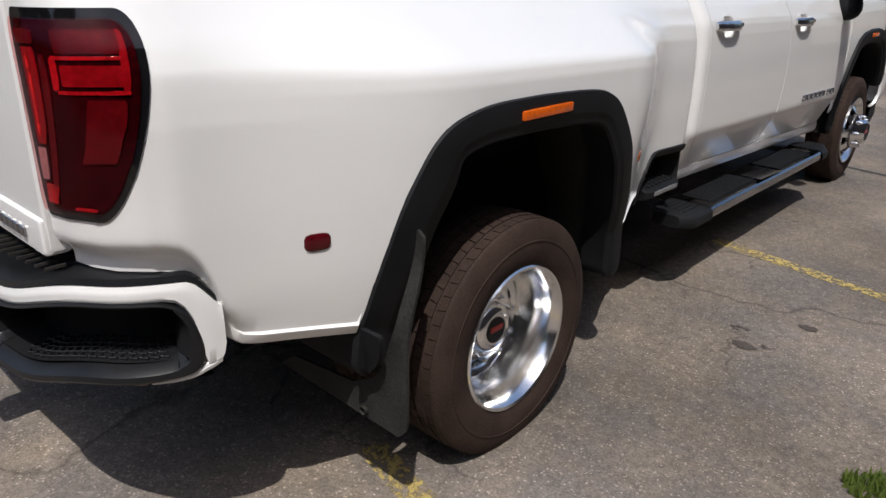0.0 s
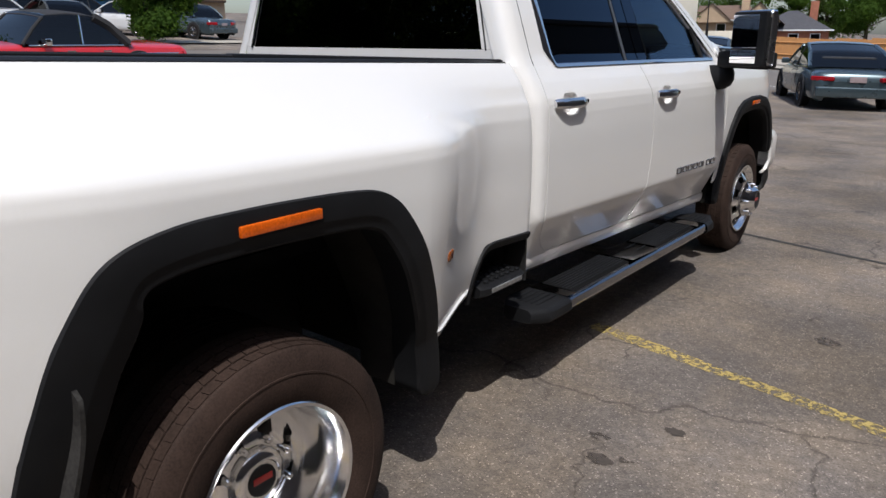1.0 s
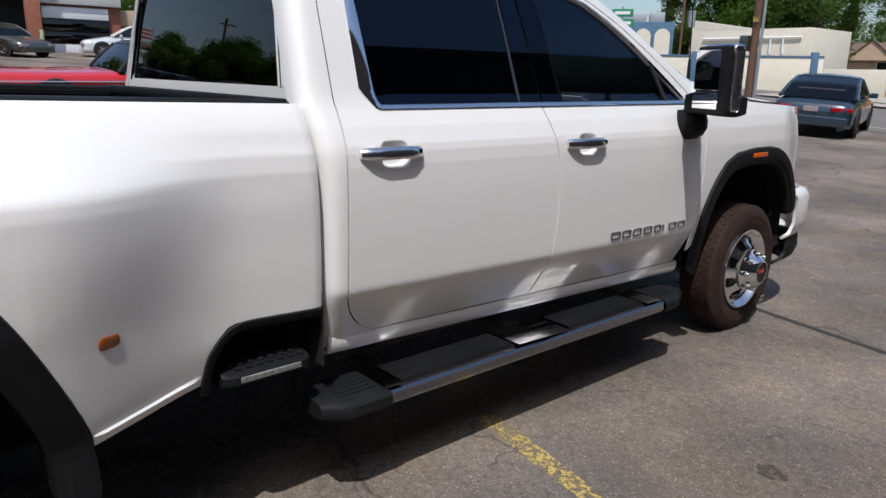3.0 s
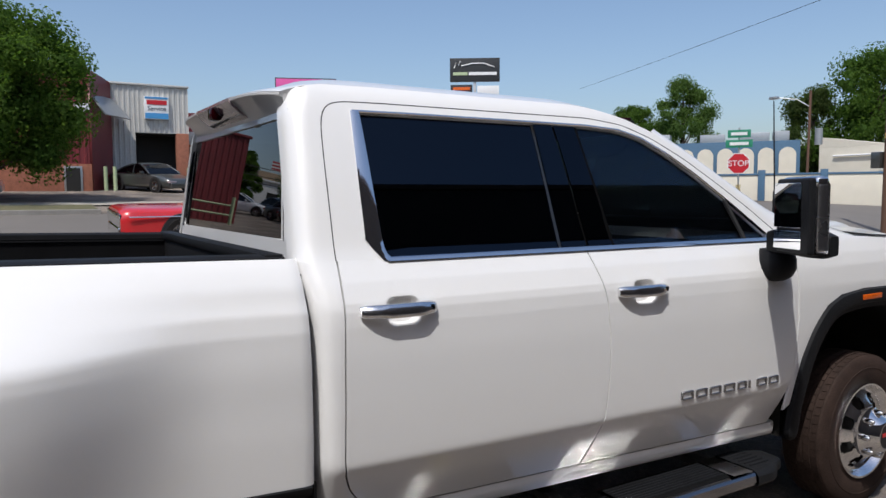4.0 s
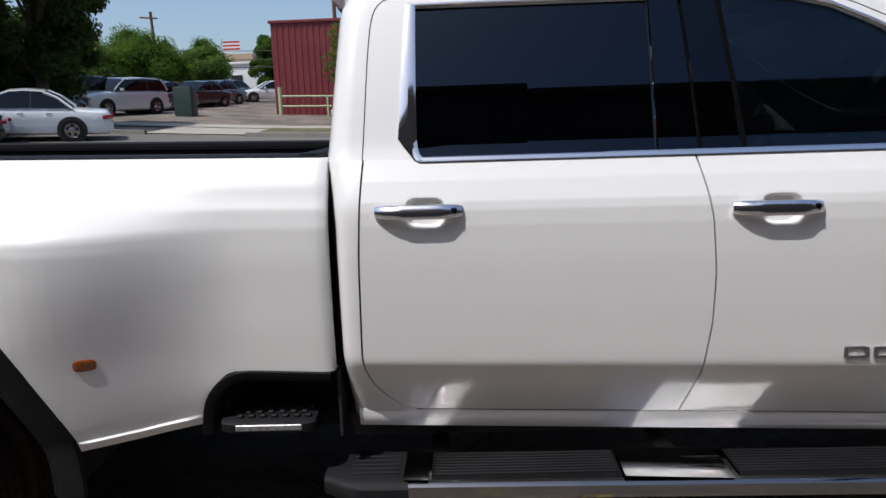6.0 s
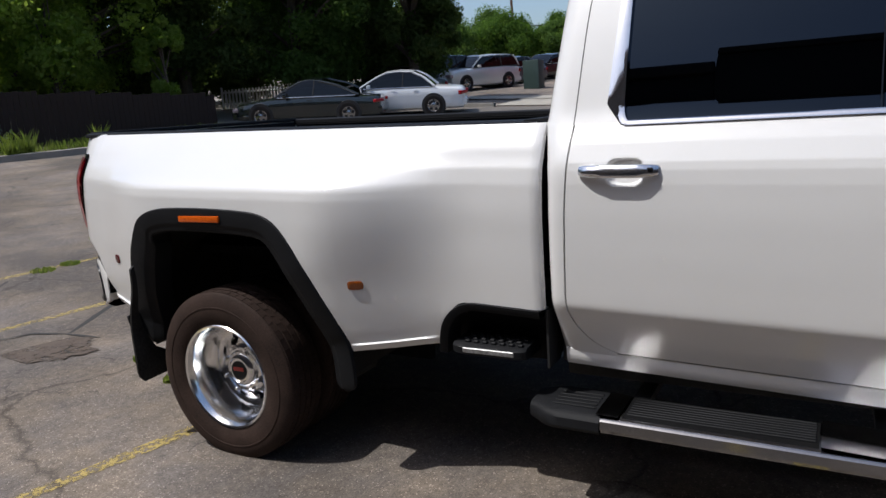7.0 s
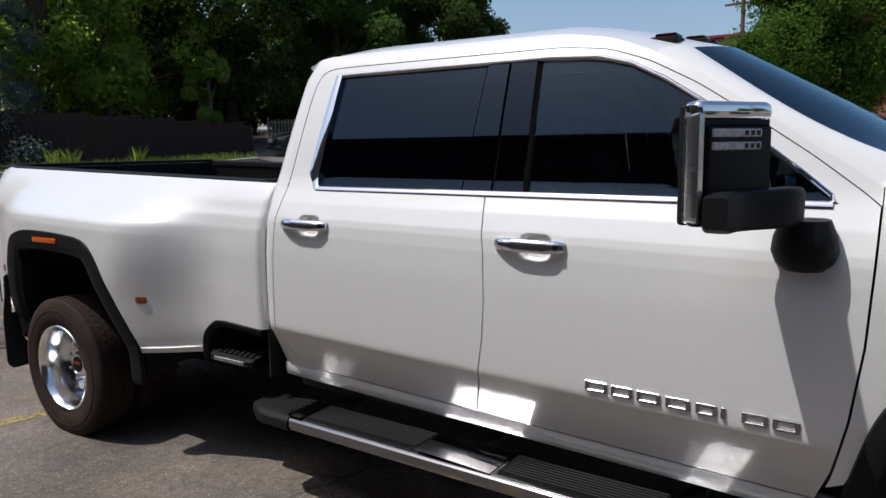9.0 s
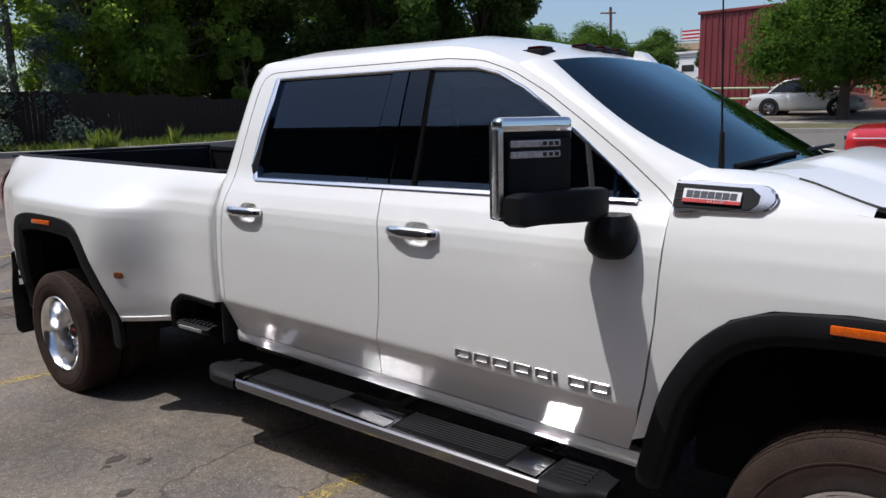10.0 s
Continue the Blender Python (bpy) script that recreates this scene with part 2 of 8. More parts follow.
REAR_CUT = [(0.60, 1.69), (0.612, 1.655), (0.63, 1.62), (0.66, 1.588), (0.70, 1.558), (0.75, 1.538), (0.80, 1.532), (1.10, 1.538), (1.30, 1.548), (1.40, 1.555), (1.83, 1.575)]
MID_CUT = [(0.60, 2.520), (0.73, 2.564), (0.90, 2.592), (1.04, 2.600), (1.2, 2.592), (1.30, 2.575), (1.395, 2.555)]
FRONT_CUT = [(0.60, 3.66), (0.70, 3.70), (0.85, 3.735), (1.05, 3.762), (1.25, 3.772), (1.395, 3.775), (1.47, 3.775)]
LOW_Z = [0.602, 0.607, 0.615, 0.63, 0.645, 0.66, 0.68, 0.70, 0.72, 0.74, 0.755, 0.765, 0.775, 0.787, 0.80, 0.85, 0.90, 0.95, 1.0, 1.05, 1.10, 1.15, 1.20, 1.225, 1.245, 1.26, 1.275, 1.29, 1.31, 1.33, 1.355, 1.38, 1.392]
DOOR_Z = [z for z in LOW_Z if z < 1.14] + spread_out(1.14, 1.35, 0.0045) + [1.365, 1.38, 1.394]
ROOF_LINE = [(1.40, 1.903), (1.447, 1.917), (1.50, 1.938), (1.56, 1.954), (1.64, 1.963), (1.8, 1.967), (2.70, 1.964), (2.80, 1.953), (2.95, 1.921), (3.1, 1.866), (3.25, 1.785), (3.4, 1.69), (3.6, 1.555), (3.775, 1.44)]
GLASS_TOP = [(1.6, 1.868), (2.7, 1.868), (2.9, 1.858), (3.02, 1.828), (3.15, 1.765), (3.3, 1.672), (3.43, 1.58), (3.58, 1.47), (3.655, 1.41)]


def door(s, front):
    cut0, cut1 = (MID_CUT, FRONT_CUT) if front else (REAR_CUT, MID_CUT)
    ob = part("front_door" if front else "rear_door", sheet(cab_rows(DOOR_Z, lambda z: along(cut0, z) + 0.003, lambda z: along(cut1, z) - 0.003, 210, s, 0.0, dish)), M["white"], truck)
    thicken(ob, 0.02)
    return ob


def window_frame(s):
    """The white side above the belt: rear post, rail over the windows and front pillar, with the door's thin seam."""
    bm = bmesh.new()
    lean = lambda z: along(CAB_REAR, z) + 0.02 * smooth(1.84, 1.94, z)
    ins = ((0.0, 0.10), (0.002, 0.055), (0.012, 0.030), (0.030, 0.011), (0.056, 0.0015))
    zs = [*np.linspace(1.394, 1.868, 18)]
    rows = [[(s * (cab_x(z) - dx), lean(z) + dy, sagged(1.5, z)) for z in zs] for dy, dx in ins]
    rows += [[(s * cab_x(z), y + k * (lean(z) - 1.447), sagged(y, z)) for z in zs] for y, k in ((1.525, 0.75), (1.56, 0.5), (1.595, 0.25))]
    rows += [[(s * cab_x(z), 1.625, sagged(1.625, z)) for z in zs], [(s * cab_x(z), 1.668 + 0.055 * max(0, (1.455 - z) / 0.061) + 0.027 * max(0, (z - 1.455) / 0.415), sagged(1.665, z)) for z in zs]]
    sheet(rows, bm)
    rows = []
    for dy, dx in ins:
        rows.append([(s * (cab_x(z) - dx), lean(z) + dy, sagged(1.5, z)) for z in np.linspace(1.868, along(ROOF_LINE, 1.51 + dy), 7)])
    for y, k in ((1.525, 0.75), (1.56, 0.5), (1.595, 0.25), (1.625, 0.0)):
        rows.append([(s * cab_x(z), y + k * (lean(z) - 1.447), sagged(y, z)) for z in np.linspace(1.868, along(ROOF_LINE, y + 0.04), 7)])
    for y in [1.685, *spread_out(1.72, 3.775, 0.05)]:
        top, low = along(ROOF_LINE, y), max(along(GLASS_TOP, y), 1.395) if y < 3.655 else 1.394
        rows.append([(s * cab_x(z), y, sagged(y, z)) for z in np.linspace(low, top, 7)])
    sheet(rows, bm)
    bmesh.ops.remove_doubles(bm, verts=bm.verts, dist=0.0015)
    thicken(part("window_frame", bm, M["white"], truck), 0.02)
    seam = relax(resample([(1.552, 1.394), (1.568, 1.70), (1.578, 1.82), (1.590, 1.868), (1.615, 1.893), (1.655, 1.903), (1.8, 1.906), (2.75, 1.907), (2.93, 1.888), (3.08, 1.838), (3.25, 1.752), (3.42, 1.645), (3.6, 1.525), (3.74, 1.42), (3.772, 1.392)], 0.02), 3)
    part("door_seam", tube([(s * (cab_x(z) - 0.0007), y, sagged(y, z)) for y, z in seam], 0.0022, n=6), M["gap"], truck)


def roof_row(v):
    """The roof ahead of the rear seats, bowing forward to the windshield's top edge (v = 1)."""
    yc, ye = 2.70 + 0.58 * v, 2.70 + 0.42 * v
    ze = along(ROOF_LINE, ye)
    zc = along([(2.70, 2.030), (2.85, 2.006), (3.0, 1.972), (3.1, 1.942), (3.2, 1.915), (3.28, 1.893)], yc)
    return [(cab_x(ze) * u, yc + (ye - yc) * abs(u) ** 4, zc + (sagged(ye, ze) - zc) * abs(u) ** 3.2) for u in np.linspace(-1, 1, 31)]


def back_half(z):
    """Half the width of the rear window at a height."""
    return 0.750 - 0.25 * (z - 1.45)


def cab_shell():
    """Rear corner posts, sills, roof, back wall and the dark door openings behind the seams."""
    bm = bmesh.new()
    for s in (1, -1):
        # the corner post, rounded into the back wall
        rows = []
        for dy, dx in ((0.0, 0.10), (0.002, 0.055), (0.012, 0.030), (0.030, 0.011), (0.056, 0.0015), (0.085, 0.0), (None, 0.0)):
            row = []
            for z in np.linspace(0.56, 1.394, 44):
                cut = along(REAR_CUT, z) - 0.003
                rear = min(along(CAB_REAR, z), cut - 0.05)
                y = rear + dy * min(1.0, (cut - rear) / 0.095) if dy is not None else cut
                row.append((s * (cab_x(z) - dx), y, sagged(y, z)))
            rows.append(row)
        sheet(rows, bm)
        # sill under the doors
        sheet([[(s * x, y, sagged(y, z)) for y in np.linspace(1.50, 3.72, 30)] for x, z in ((0.80, 0.535), (0.89, 0.530), (0.906, 0.536), (0.914, 0.550), (0.918, 0.575), (0.917, 0.596), (0.89, 0.603))], bm)
    # roof
    rows = []
    for y in [1.408, 1.414, 1.423, 1.44, 1.47, 1.51, 1.56, *np.linspace(1.64, 2.7, 13)]:
        bow = 0.065 * (1 - smooth(1.41, 1.60, y))
        edge = along(ROOF_LINE, y + bow)
        crown = 0.018 + 0.054 * smooth(1.40, 1.78, y)
        rows.append([(cab_x(edge) * u - 0.03 * (1 - smooth(1.41, 1.54, y)) * u ** 9, y + bow * u ** 6, sagged(y, edge) + crown * (1 - abs(u) ** 3.2)) for u in np.linspace(-1, 1, 31)])
    rows += [roof_row(v) for v in np.linspace(0, 1, 12)[1:]]
    sheet(rows, bm)
    # back wall round the rear window
    lean = lambda z: 1.45 + 0.11 * max(0, z - 1.42)
    for z0, z1, x0, x1 in ((0.75, 1.455, -0.80, 0.80), (1.845, 1.89, -0.63, 0.63)):
        sheet([[(x, lean(z), sagged(1.45, z)) for x in np.linspace(x0, x1, 12)] for z in np.linspace(z0, z1, 5)], bm)
    for s in (1, -1):
        sheet([[(s * (back_half(z) + d), lean(z), sagged(1.45, z)) for d in np.linspace(-0.02, 0.04, 6)] for z in np.linspace(1.455, 1.87, 6)], bm)
    ob = part("cab_body", bm, M["white"], truck)
    thicken(ob, 0.012)
    # behind the door seams
    for s in (1, -1):
        part("door_opening_seal", sheet(cab_rows(LOW_Z, lambda z: along(REAR_CUT, z) - 0.03, lambda z: along(FRONT_CUT, z) + 0.05, 40, s, -0.062)), M["gap"], truck)


def rear_spoiler():
    """The overhanging lip over the rear window with the high brake lamp, and the window."""
    rows = []
    for u in np.linspace(-1, 1, 33):
        x = cab_x(1.935) * u - 0.03 * u ** 9
        z = sagged(1.478, 1.929) + 0.018 * (1 - abs(u) ** 3.2)
        y = 1.408 + 0.065 * u ** 6
        rows.append([(x, y + 0.012, z + 0.0035), (x, y - 0.002, z - 0.004), (x, y - 0.001, z - 0.011), (x, y + 0.012, z - 0.018), (x * 0.985, 1.498, 1.856), (x * 0.985, 1.55, 1.862), (x * 0.985, 1.55, z)])
    bm = sheet(rows)
    for r in (rows[0], rows[-1]):
        bm.faces.new([bm.verts.new(p) for p in r])
    part("roof_spoiler", bm, M["white"], truck)
    rows = []
    for x in np.linspace(-0.21, 0.29, 12):
        z = sagged(1.478, 1.929) + 0.018
        rows.append([(x, 1.425, z + 0.005), (x, 1.402, z - 0.002), (x, 1.402, z - 0.012), (x, 1.42, z - 0.034), (x, 1.45, z - 0.058), (x, 1.48, z - 0.072)])
    bm = sheet(rows)
    for r in (rows[0], rows[-1]):
        bm.faces.new([bm.verts.new(p) for p in r])
    lamp = part("high_brake_lamp", bm, M["clear_lens"], truck, "pale high brake lamp housing")
    part("red_lens", one_box((0.0, 1.397, 1.888), (0.065, 1.44, 1.936), 0.012), M["dark_lens"], lamp)
    lean = lambda z: 1.446 + 0.11 * (z - 1.42)
    bm = sheet([[(back_half(z) * u, lean(z), sagged(1.45, z)) for u in np.linspace(1, -1, 9)] for z in np.linspace(1.45, 1.872, 6)])
    pane = part("rear_window", bm, M["rear_glass"], truck)
    part("slider_frame", one_box((-0.29, 1.486, 1.47), (-0.25, 1.493, 1.85), 0.003, 1, Matrix.Rotation(-0.11, 4, "X")), M["gap"], pane)
    part("window_edge", tube([(back_half(1.452), lean(1.452) - 0.004, 1.452), (back_half(1.86), lean(1.86) - 0.004, 1.86)], 0.006), M["gap"], pane)
    part("window_edge", tube([(-back_half(1.452) + 0.012, lean(1.452) - 0.006, 1.452), (-back_half(1.86) + 0.012, lean(1.86) - 0.006, 1.86)], 0.009), M["chrome"], pane)


def side_glass(s):
    def pane(name, outline, material, parent=truck, off=-0.014, thick=0.005):
        zs = spread_out(min(z for _, z in outline), max(z for _, z in outline), 0.03)
        n = len(outline)
        rows = []
        for z in zs:
            hits = []
            for i in range(n):
                (ya, za), (yb, zb) = outline[i], outline[(i + 1) % n]
                if min(za, zb) - 1e-9 <= z <= max(za, zb) + 1e-9 and za != zb:
                    hits.append(ya + (yb - ya) * (z - za) / (zb - za))
                elif za == zb and abs(z - za) < 1e-6:
                    hits += [ya, yb]
            rows.append([(s * (cab_x(z) + off), y, sagged(y, z)) for y in np.linspace(min(hits), max(hits), 8)])
        return thicken(part(name, sheet(rows), material, parent), thick)

    on = lambda y, z, d=0.002: (s * (cab_x(z) + d), y, sagged(y, z))
    top = 1.869
    pane("rear_side_window", [(1.705, top), (2.455, top), (2.448, 1.395), (1.735, 1.395), (1.700, 1.455)], M["privacy"])
    pane("door_pillar_trim", [(2.459, 1.87), (2.549, 1.87), (2.570, 1.395), (2.450, 1.395)], M["privacy"], off=-0.004)
    pane("door_pillar_trim", [(2.559, 1.87), (2.664, 1.87), (2.702, 1.395), (2.582, 1.395)], M["pillar_trim"], off=-0.004)
    part("glass_seal", sheet([[on(y + d, z, o) for d, o in ((-0.008, -0.016), (-0.006, -0.006), (0.012, -0.009), (0.018, -0.016))] for y, z in ((2.668, 1.868), (2.688, 1.62), (2.704, 1.398))]), M["seal"], truck)
    part("glass_seal", sheet([[on(y + d, z, -0.012) for d in (-0.006, 0.006)] for y, z in ((2.554, 1.868), (2.565, 1.62), (2.576, 1.398))]), M["seal"], truck)
    pane("front_side_window", [(2.672, top), (2.86, top), (3.02, 1.83), (3.15, 1.767), (3.3, 1.674), (3.46, 1.56), (3.50, 1.395), (2.708, 1.395)], M["tinted"])
    pane("quarter_window", [(3.43, 1.582), (3.58, 1.472), (3.655, 1.412), (3.65, 1.395), (3.50, 1.395)], M["tinted"])
    part("quarter_divider", tube([(s * (cab_x(1.57) - 0.006), 3.445, sagged(3.4, 1.57)), (s * (cab_x(1.40) - 0.004), 3.50, sagged(3.5, 1.398))], 0.011, n=6), M["gap"], truck)
    # chrome round the windows: thin along the sill and the top, broad at the rear end
    part("chrome_sill_trim", sheet([[on(y, z, d) for y in np.linspace(1.725, 3.66, 40)] for z, d in ((1.383, 0.0), (1.385, 0.006), (1.396, 0.008), (1.401, 0.004), (1.402, -0.02))]), M["chrome"], truck)
    pts = [(1.695, 1.872), (1.9, 1.874), (2.72, 1.874), (2.9, 1.864), (3.02, 1.834), (3.15, 1.771), (3.3, 1.678), (3.43, 1.586), (3.58, 1.476), (3.655, 1.416), (3.662, 1.40), (3.65, 1.392)]
    part("chrome_top_trim", tube([on(y, z, 0.0) for y, z in pts], 0.0065, n=8), M["chrome"], truck)
    rows = []
    for z, a, b in ((1.874, 1.690, 1.722), (1.80, 1.684, 1.721), (1.70, 1.677, 1.720), (1.60, 1.670, 1.719), (1.50, 1.665, 1.720), (1.455, 1.662, 1.720), (1.43, 1.680, 1.722), (1.41, 1.696, 1.728), (1.390, 1.712, 1.745)):
        rows.append([on(a, z, -0.01), on(a, z, 0.004), on((a + b) / 2, z, 0.009), on(b, z, 0.005), on(b, z, -0.02)])
    part("chrome_end_trim", sheet(rows), M["chrome"], truck, sharp=50)
    part("pillar_chrome_line", sheet([[on(y, z, -0.016), on(y + 0.004, z, -0.0045)] for y, z in ((2.4505, 1.868), (2.446, 1.64), (2.4415, 1.402))]), M["dim_trim"], truck)


def door_handle(s, y, z):
    """A chrome blade handle that stands off over a cup in the door, with a lock at its front end."""
    on = lambda dy, dz, d: (s * (cab_x(z + dz) + d), y + dy, sagged(y + dy, z + dz))
    rows = []
    for u in np.linspace(0, 1, 25):
        e = abs(2 * u - 1)
        w = 0.0215 - 0.006 * e ** 8
        out = 0.014 + 0.026 * (1 - e ** 4)
        deep = out - 0.019 if 0.27 < u < 0.80 else -0.004
        mid, half = (out + deep) / 2, (out - deep) / 2
        rows.append([on(0.260 * u, 0.009 + w * math.copysign(abs(math.sin(a)) ** 0.9, math.sin(a)), mid + half * math.copysign(abs(math.cos(a)) ** 0.8, math.cos(a))) for a in np.linspace(0, 2 * math.pi, 21)[:-1]])
    grip = sheet(rows, close=True)
    for r in (rows[0], rows[-1]):
        grip.faces.new([grip.verts.new(p) for p in r])
    h = part("door_handle", grip, M["handle_chrome"], truck, "chrome pull handle over a body-colour cup", 30)
    part("handle_joint", tube([on(0.072, 0.009 + dz, 0.034) for dz in (-0.019, 0.0, 0.019)], 0.0016, n=5), M["gap"], h)
    a, c = on(0.226, 0.002, 0.020), on(0.246, 0.020, 0.0335)
    part("lock_cap", one_box(tuple(map(min, a, c)), tuple(map(max, a, c)), 0.003, 1), M["gloss_black"], h, "small black lock cap")
    return h


HANDLES = ((1.592, 1.236), (2.643, 1.227))


def dish(y, z):
    """Depth of the hollows behind the handles."""
    d = 0.0
    for hy, hz in HANDLES:
        u = ((abs(y - hy - 0.150) / 0.062) ** 3.5 + (abs(z - hz - 0.002) / 0.047) ** 3.5) ** (1 / 3.5)
        d = max(d, 0.028 * (1 - smooth(0.72, 1.0, u)))
    return d


def badge_shapes(parent):
    """A maker's name low on the front door, as plain raised chrome frames and bars of its size."""
    y = 2.985
    for w, hollow, adv in ((0.074, True, 0.088), (0.070, True, 0.085), (0.072, True, 0.09), (0.072, True, 0.09), (0.060, True, 0.072), (0.013, False, 0.058), (0.070, True, 0.083), (0.070, True, 0.0)):
        bm = bmesh.new()
        z0 = 0.797
        def bar(y0, y1, za, zb):
            ym, zm = (y0 + y1) / 2, (za + zb) / 2
            box(bm, (cab_x(zm) - 0.003, y0, sagged(ym, zm) - (zb - za) / 2), (cab_x(zm) + 0.006, y1, sagged(ym, zm) + (zb - za) / 2), 0.0018, 1)
        if hollow:
            bar(y, y + 0.011, z0, z0 + 0.034)
            bar(y + w - 0.011, y + w, z0, z0 + 0.034)
            bar(y + 0.009, y + w - 0.009, z0 + 0.026, z0 + 0.034)
            bar(y + 0.009, y + w - 0.009, z0, z0 + 0.007)
        else:
            bar(y, y + w, z0, z0 + 0.034)
        part("badge_shape", bm, M["badge"], parent, "plain raised chrome badge shape")
        y += adv


# ---- bed ----
NARROW = [(0.45, 0.93), (0.55, 0.955), (0.62, 0.97), (0.70, 0.985), (0.90, 0.992), (1.10, 0.99), (1.20, 0.98), (1.255, 0.966), (1.285, 0.95), (1.33, 0.93), (1.38, 0.895), (1.406, 0.872)]
WIDE = [(0.45, 1.13), (0.55, 1.155), (0.62, 1.17), (0.75, 1.186), (0.90, 1.192), (1.05, 1.189), (1.15, 1.182), (1.182, 1.174), (1.200, 1.162), (1.213, 1.145), (1.227, 1.124), (1.26, 1.072), (1.30, 1.012), (1.34, 0.957), (1.375, 0.91), (1.395, 0.888), (1.406, 0.872)]
BED_LOW = [(-1.20, 0.870), (-1.02, 0.862), (-0.985, 0.852), (-0.96, 0.832), (-0.94, 0.800), (-0.922, 0.758), (-0.907, 0.715), (-0.893, 0.685), (-0.875, 0.660), (-0.86, 0.648), (-0.60, 0.610), (-0.59, 0.64), (-0.568, 0.75), (-0.535, 0.86), (-0.50, 0.95), (-0.455, 1.03), (-0.41, 1.085), (-0.36, 1.118), (-0.25, 1.14), (0.0, 1.142), (0.20, 1.135),
           (0.34, 1.122), (0.40, 1.10), (0.45, 1.06), (0.50, 0.99), (0.56, 0.88), (0.61, 0.77), (0.65, 0.68), (0.675, 0.60), (0.68, 0.56), (0.85, 0.572), (1.02, 0.59), (1.026, 0.64), (1.036, 0.675), (1.055, 0.705), (1.085, 0.738), (1.105, 0.755), (1.13, 0.762), (1.405, 0.752)]


def bed_x(y, z):
    zz = z + 0.026 * (y - 1.42)
    start = 0.40 + 0.13 * smooth(0.70, 1.18, z)
    b = 1 - smooth(0, 1, min(1.0, max(0.0, (y - start) / (1.26 - start))) ** 0.92)
    if y < -0.25:
        b = 1 - 0.9 * smooth(-0.20, -1.12, y)
    return (1 - b) * along(NARROW, zz) + b * along(WIDE, zz)


def bed_top(y):
    return 1.406 - 0.026 * (y - 1.42)


def bed_side(s):
    """The bed's side, round the rear corner to the tailgate, with its hem and the inset lip above the bumper."""
    inset = lambda d: 0.034 * (1 - smooth(0.018, 0.080, d))
    cols = []
    for u in np.linspace(1, 0.04, 17):
        lo = along(BED_LOW, corner(s, u, 0.90)[1])
        row = [corner(s, u, lo - 0.004, -0.06)]
        for z in [*np.linspace(lo, lo + 0.088, 9), *np.linspace(lo + 0.10, 1.15, 8), *np.linspace(1.158, 1.27, 15), *np.linspace(1.282, bed_top(-1.1), 9)]:
            row.append(corner(s, u, z, -inset(z - lo)))
        cols.append(row)
    for y in spread_out(-0.92, 1.405, 0.028, [p[0] for p in BED_LOW if p[0] > -0.92] + [-0.916, -0.906, -0.896, -0.888, -0.88, -0.87, -0.86, -0.85, -0.838, -0.826, -0.814, -0.80]):
        lo, hi = along(BED_LOW, y) - 0.025 * smooth(-0.60, -0.53, y) * smooth(0.68, 0.61, y), bed_top(y)
        back = 1 - smooth(-0.935, -0.80, y)
        row = [(s * (bed_x(y, lo) - 0.03 - 0.03 * back), y, lo - 0.004)]
        low = [lo, lo + 0.004, lo + 0.027, lo + 0.033, lo + 0.039, lo + 0.050, lo + 0.064, lo + 0.080, *np.linspace(lo + 0.10, 1.15, 9)]
        low = [min(z, 1.15 - 0.0004 * (16 - k)) for k, z in enumerate(low)]
        for k, z in enumerate(low + [*np.linspace(1.158, 1.27, 15), *np.linspace(1.282, hi, 9)]):
            hem = 0.009 * (k == 2) + 0.004 * (k == 1)
            row.append((s * (bed_x(y, z) + hem * (1 - back) * (y < -0.598 or 0.70 < y < 1.0) - back * inset(z - lo)), y, z))
        cols.append(row)
    # the front end turns in towards the cab
    last = cols[-1]
    cols.append([(x - s * 0.002, 1.432, z) for x, _, z in last])
    cols.append([(x - s * 0.009, 1.440, z) for x, _, z in last])
    cols.append([(x - s * 0.035, 1.442, z) for x, _, z in last])
    ob = part("bed_side", sheet(cols), M["white"], truck, "", 40)
    thicken(ob, 0.008)


def corner(s, u, z, off=0.0):
    """The plan curve of the rear corner at a height; u from the side (0) to the tailgate (1)."""
    x0 = bed_x(-0.92, z)
    f = 0.01 * (1.38 - z)
    w = x0 - 0.80
    pts = [(x0, -0.92), (x0 - 0.05 * w, -0.98 + 0.2 * f), (x0 - 0.19 * w, -1.046 + 0.5 * f), (x0 - 0.44 * w, -1.106 + 0.8 * f), (x0 - 0.72 * w, -1.138 + f), (0.80, -1.15 + f)]
    k = u * (len(pts) - 1)
    i = min(int(k), len(pts) - 2)
    f = k - i
    p = Vector((pts[i][0] * (1 - f) + pts[i + 1][0] * f, pts[i][1] * (1 - f) + pts[i + 1][1] * f))
    d = Vector((pts[i + 1][0] - pts[i][0], pts[i + 1][1] - pts[i][1])).normalized()
    p += float(off) * Vector((-d.y, d.x))
    return (s * p.x, p.y, z)


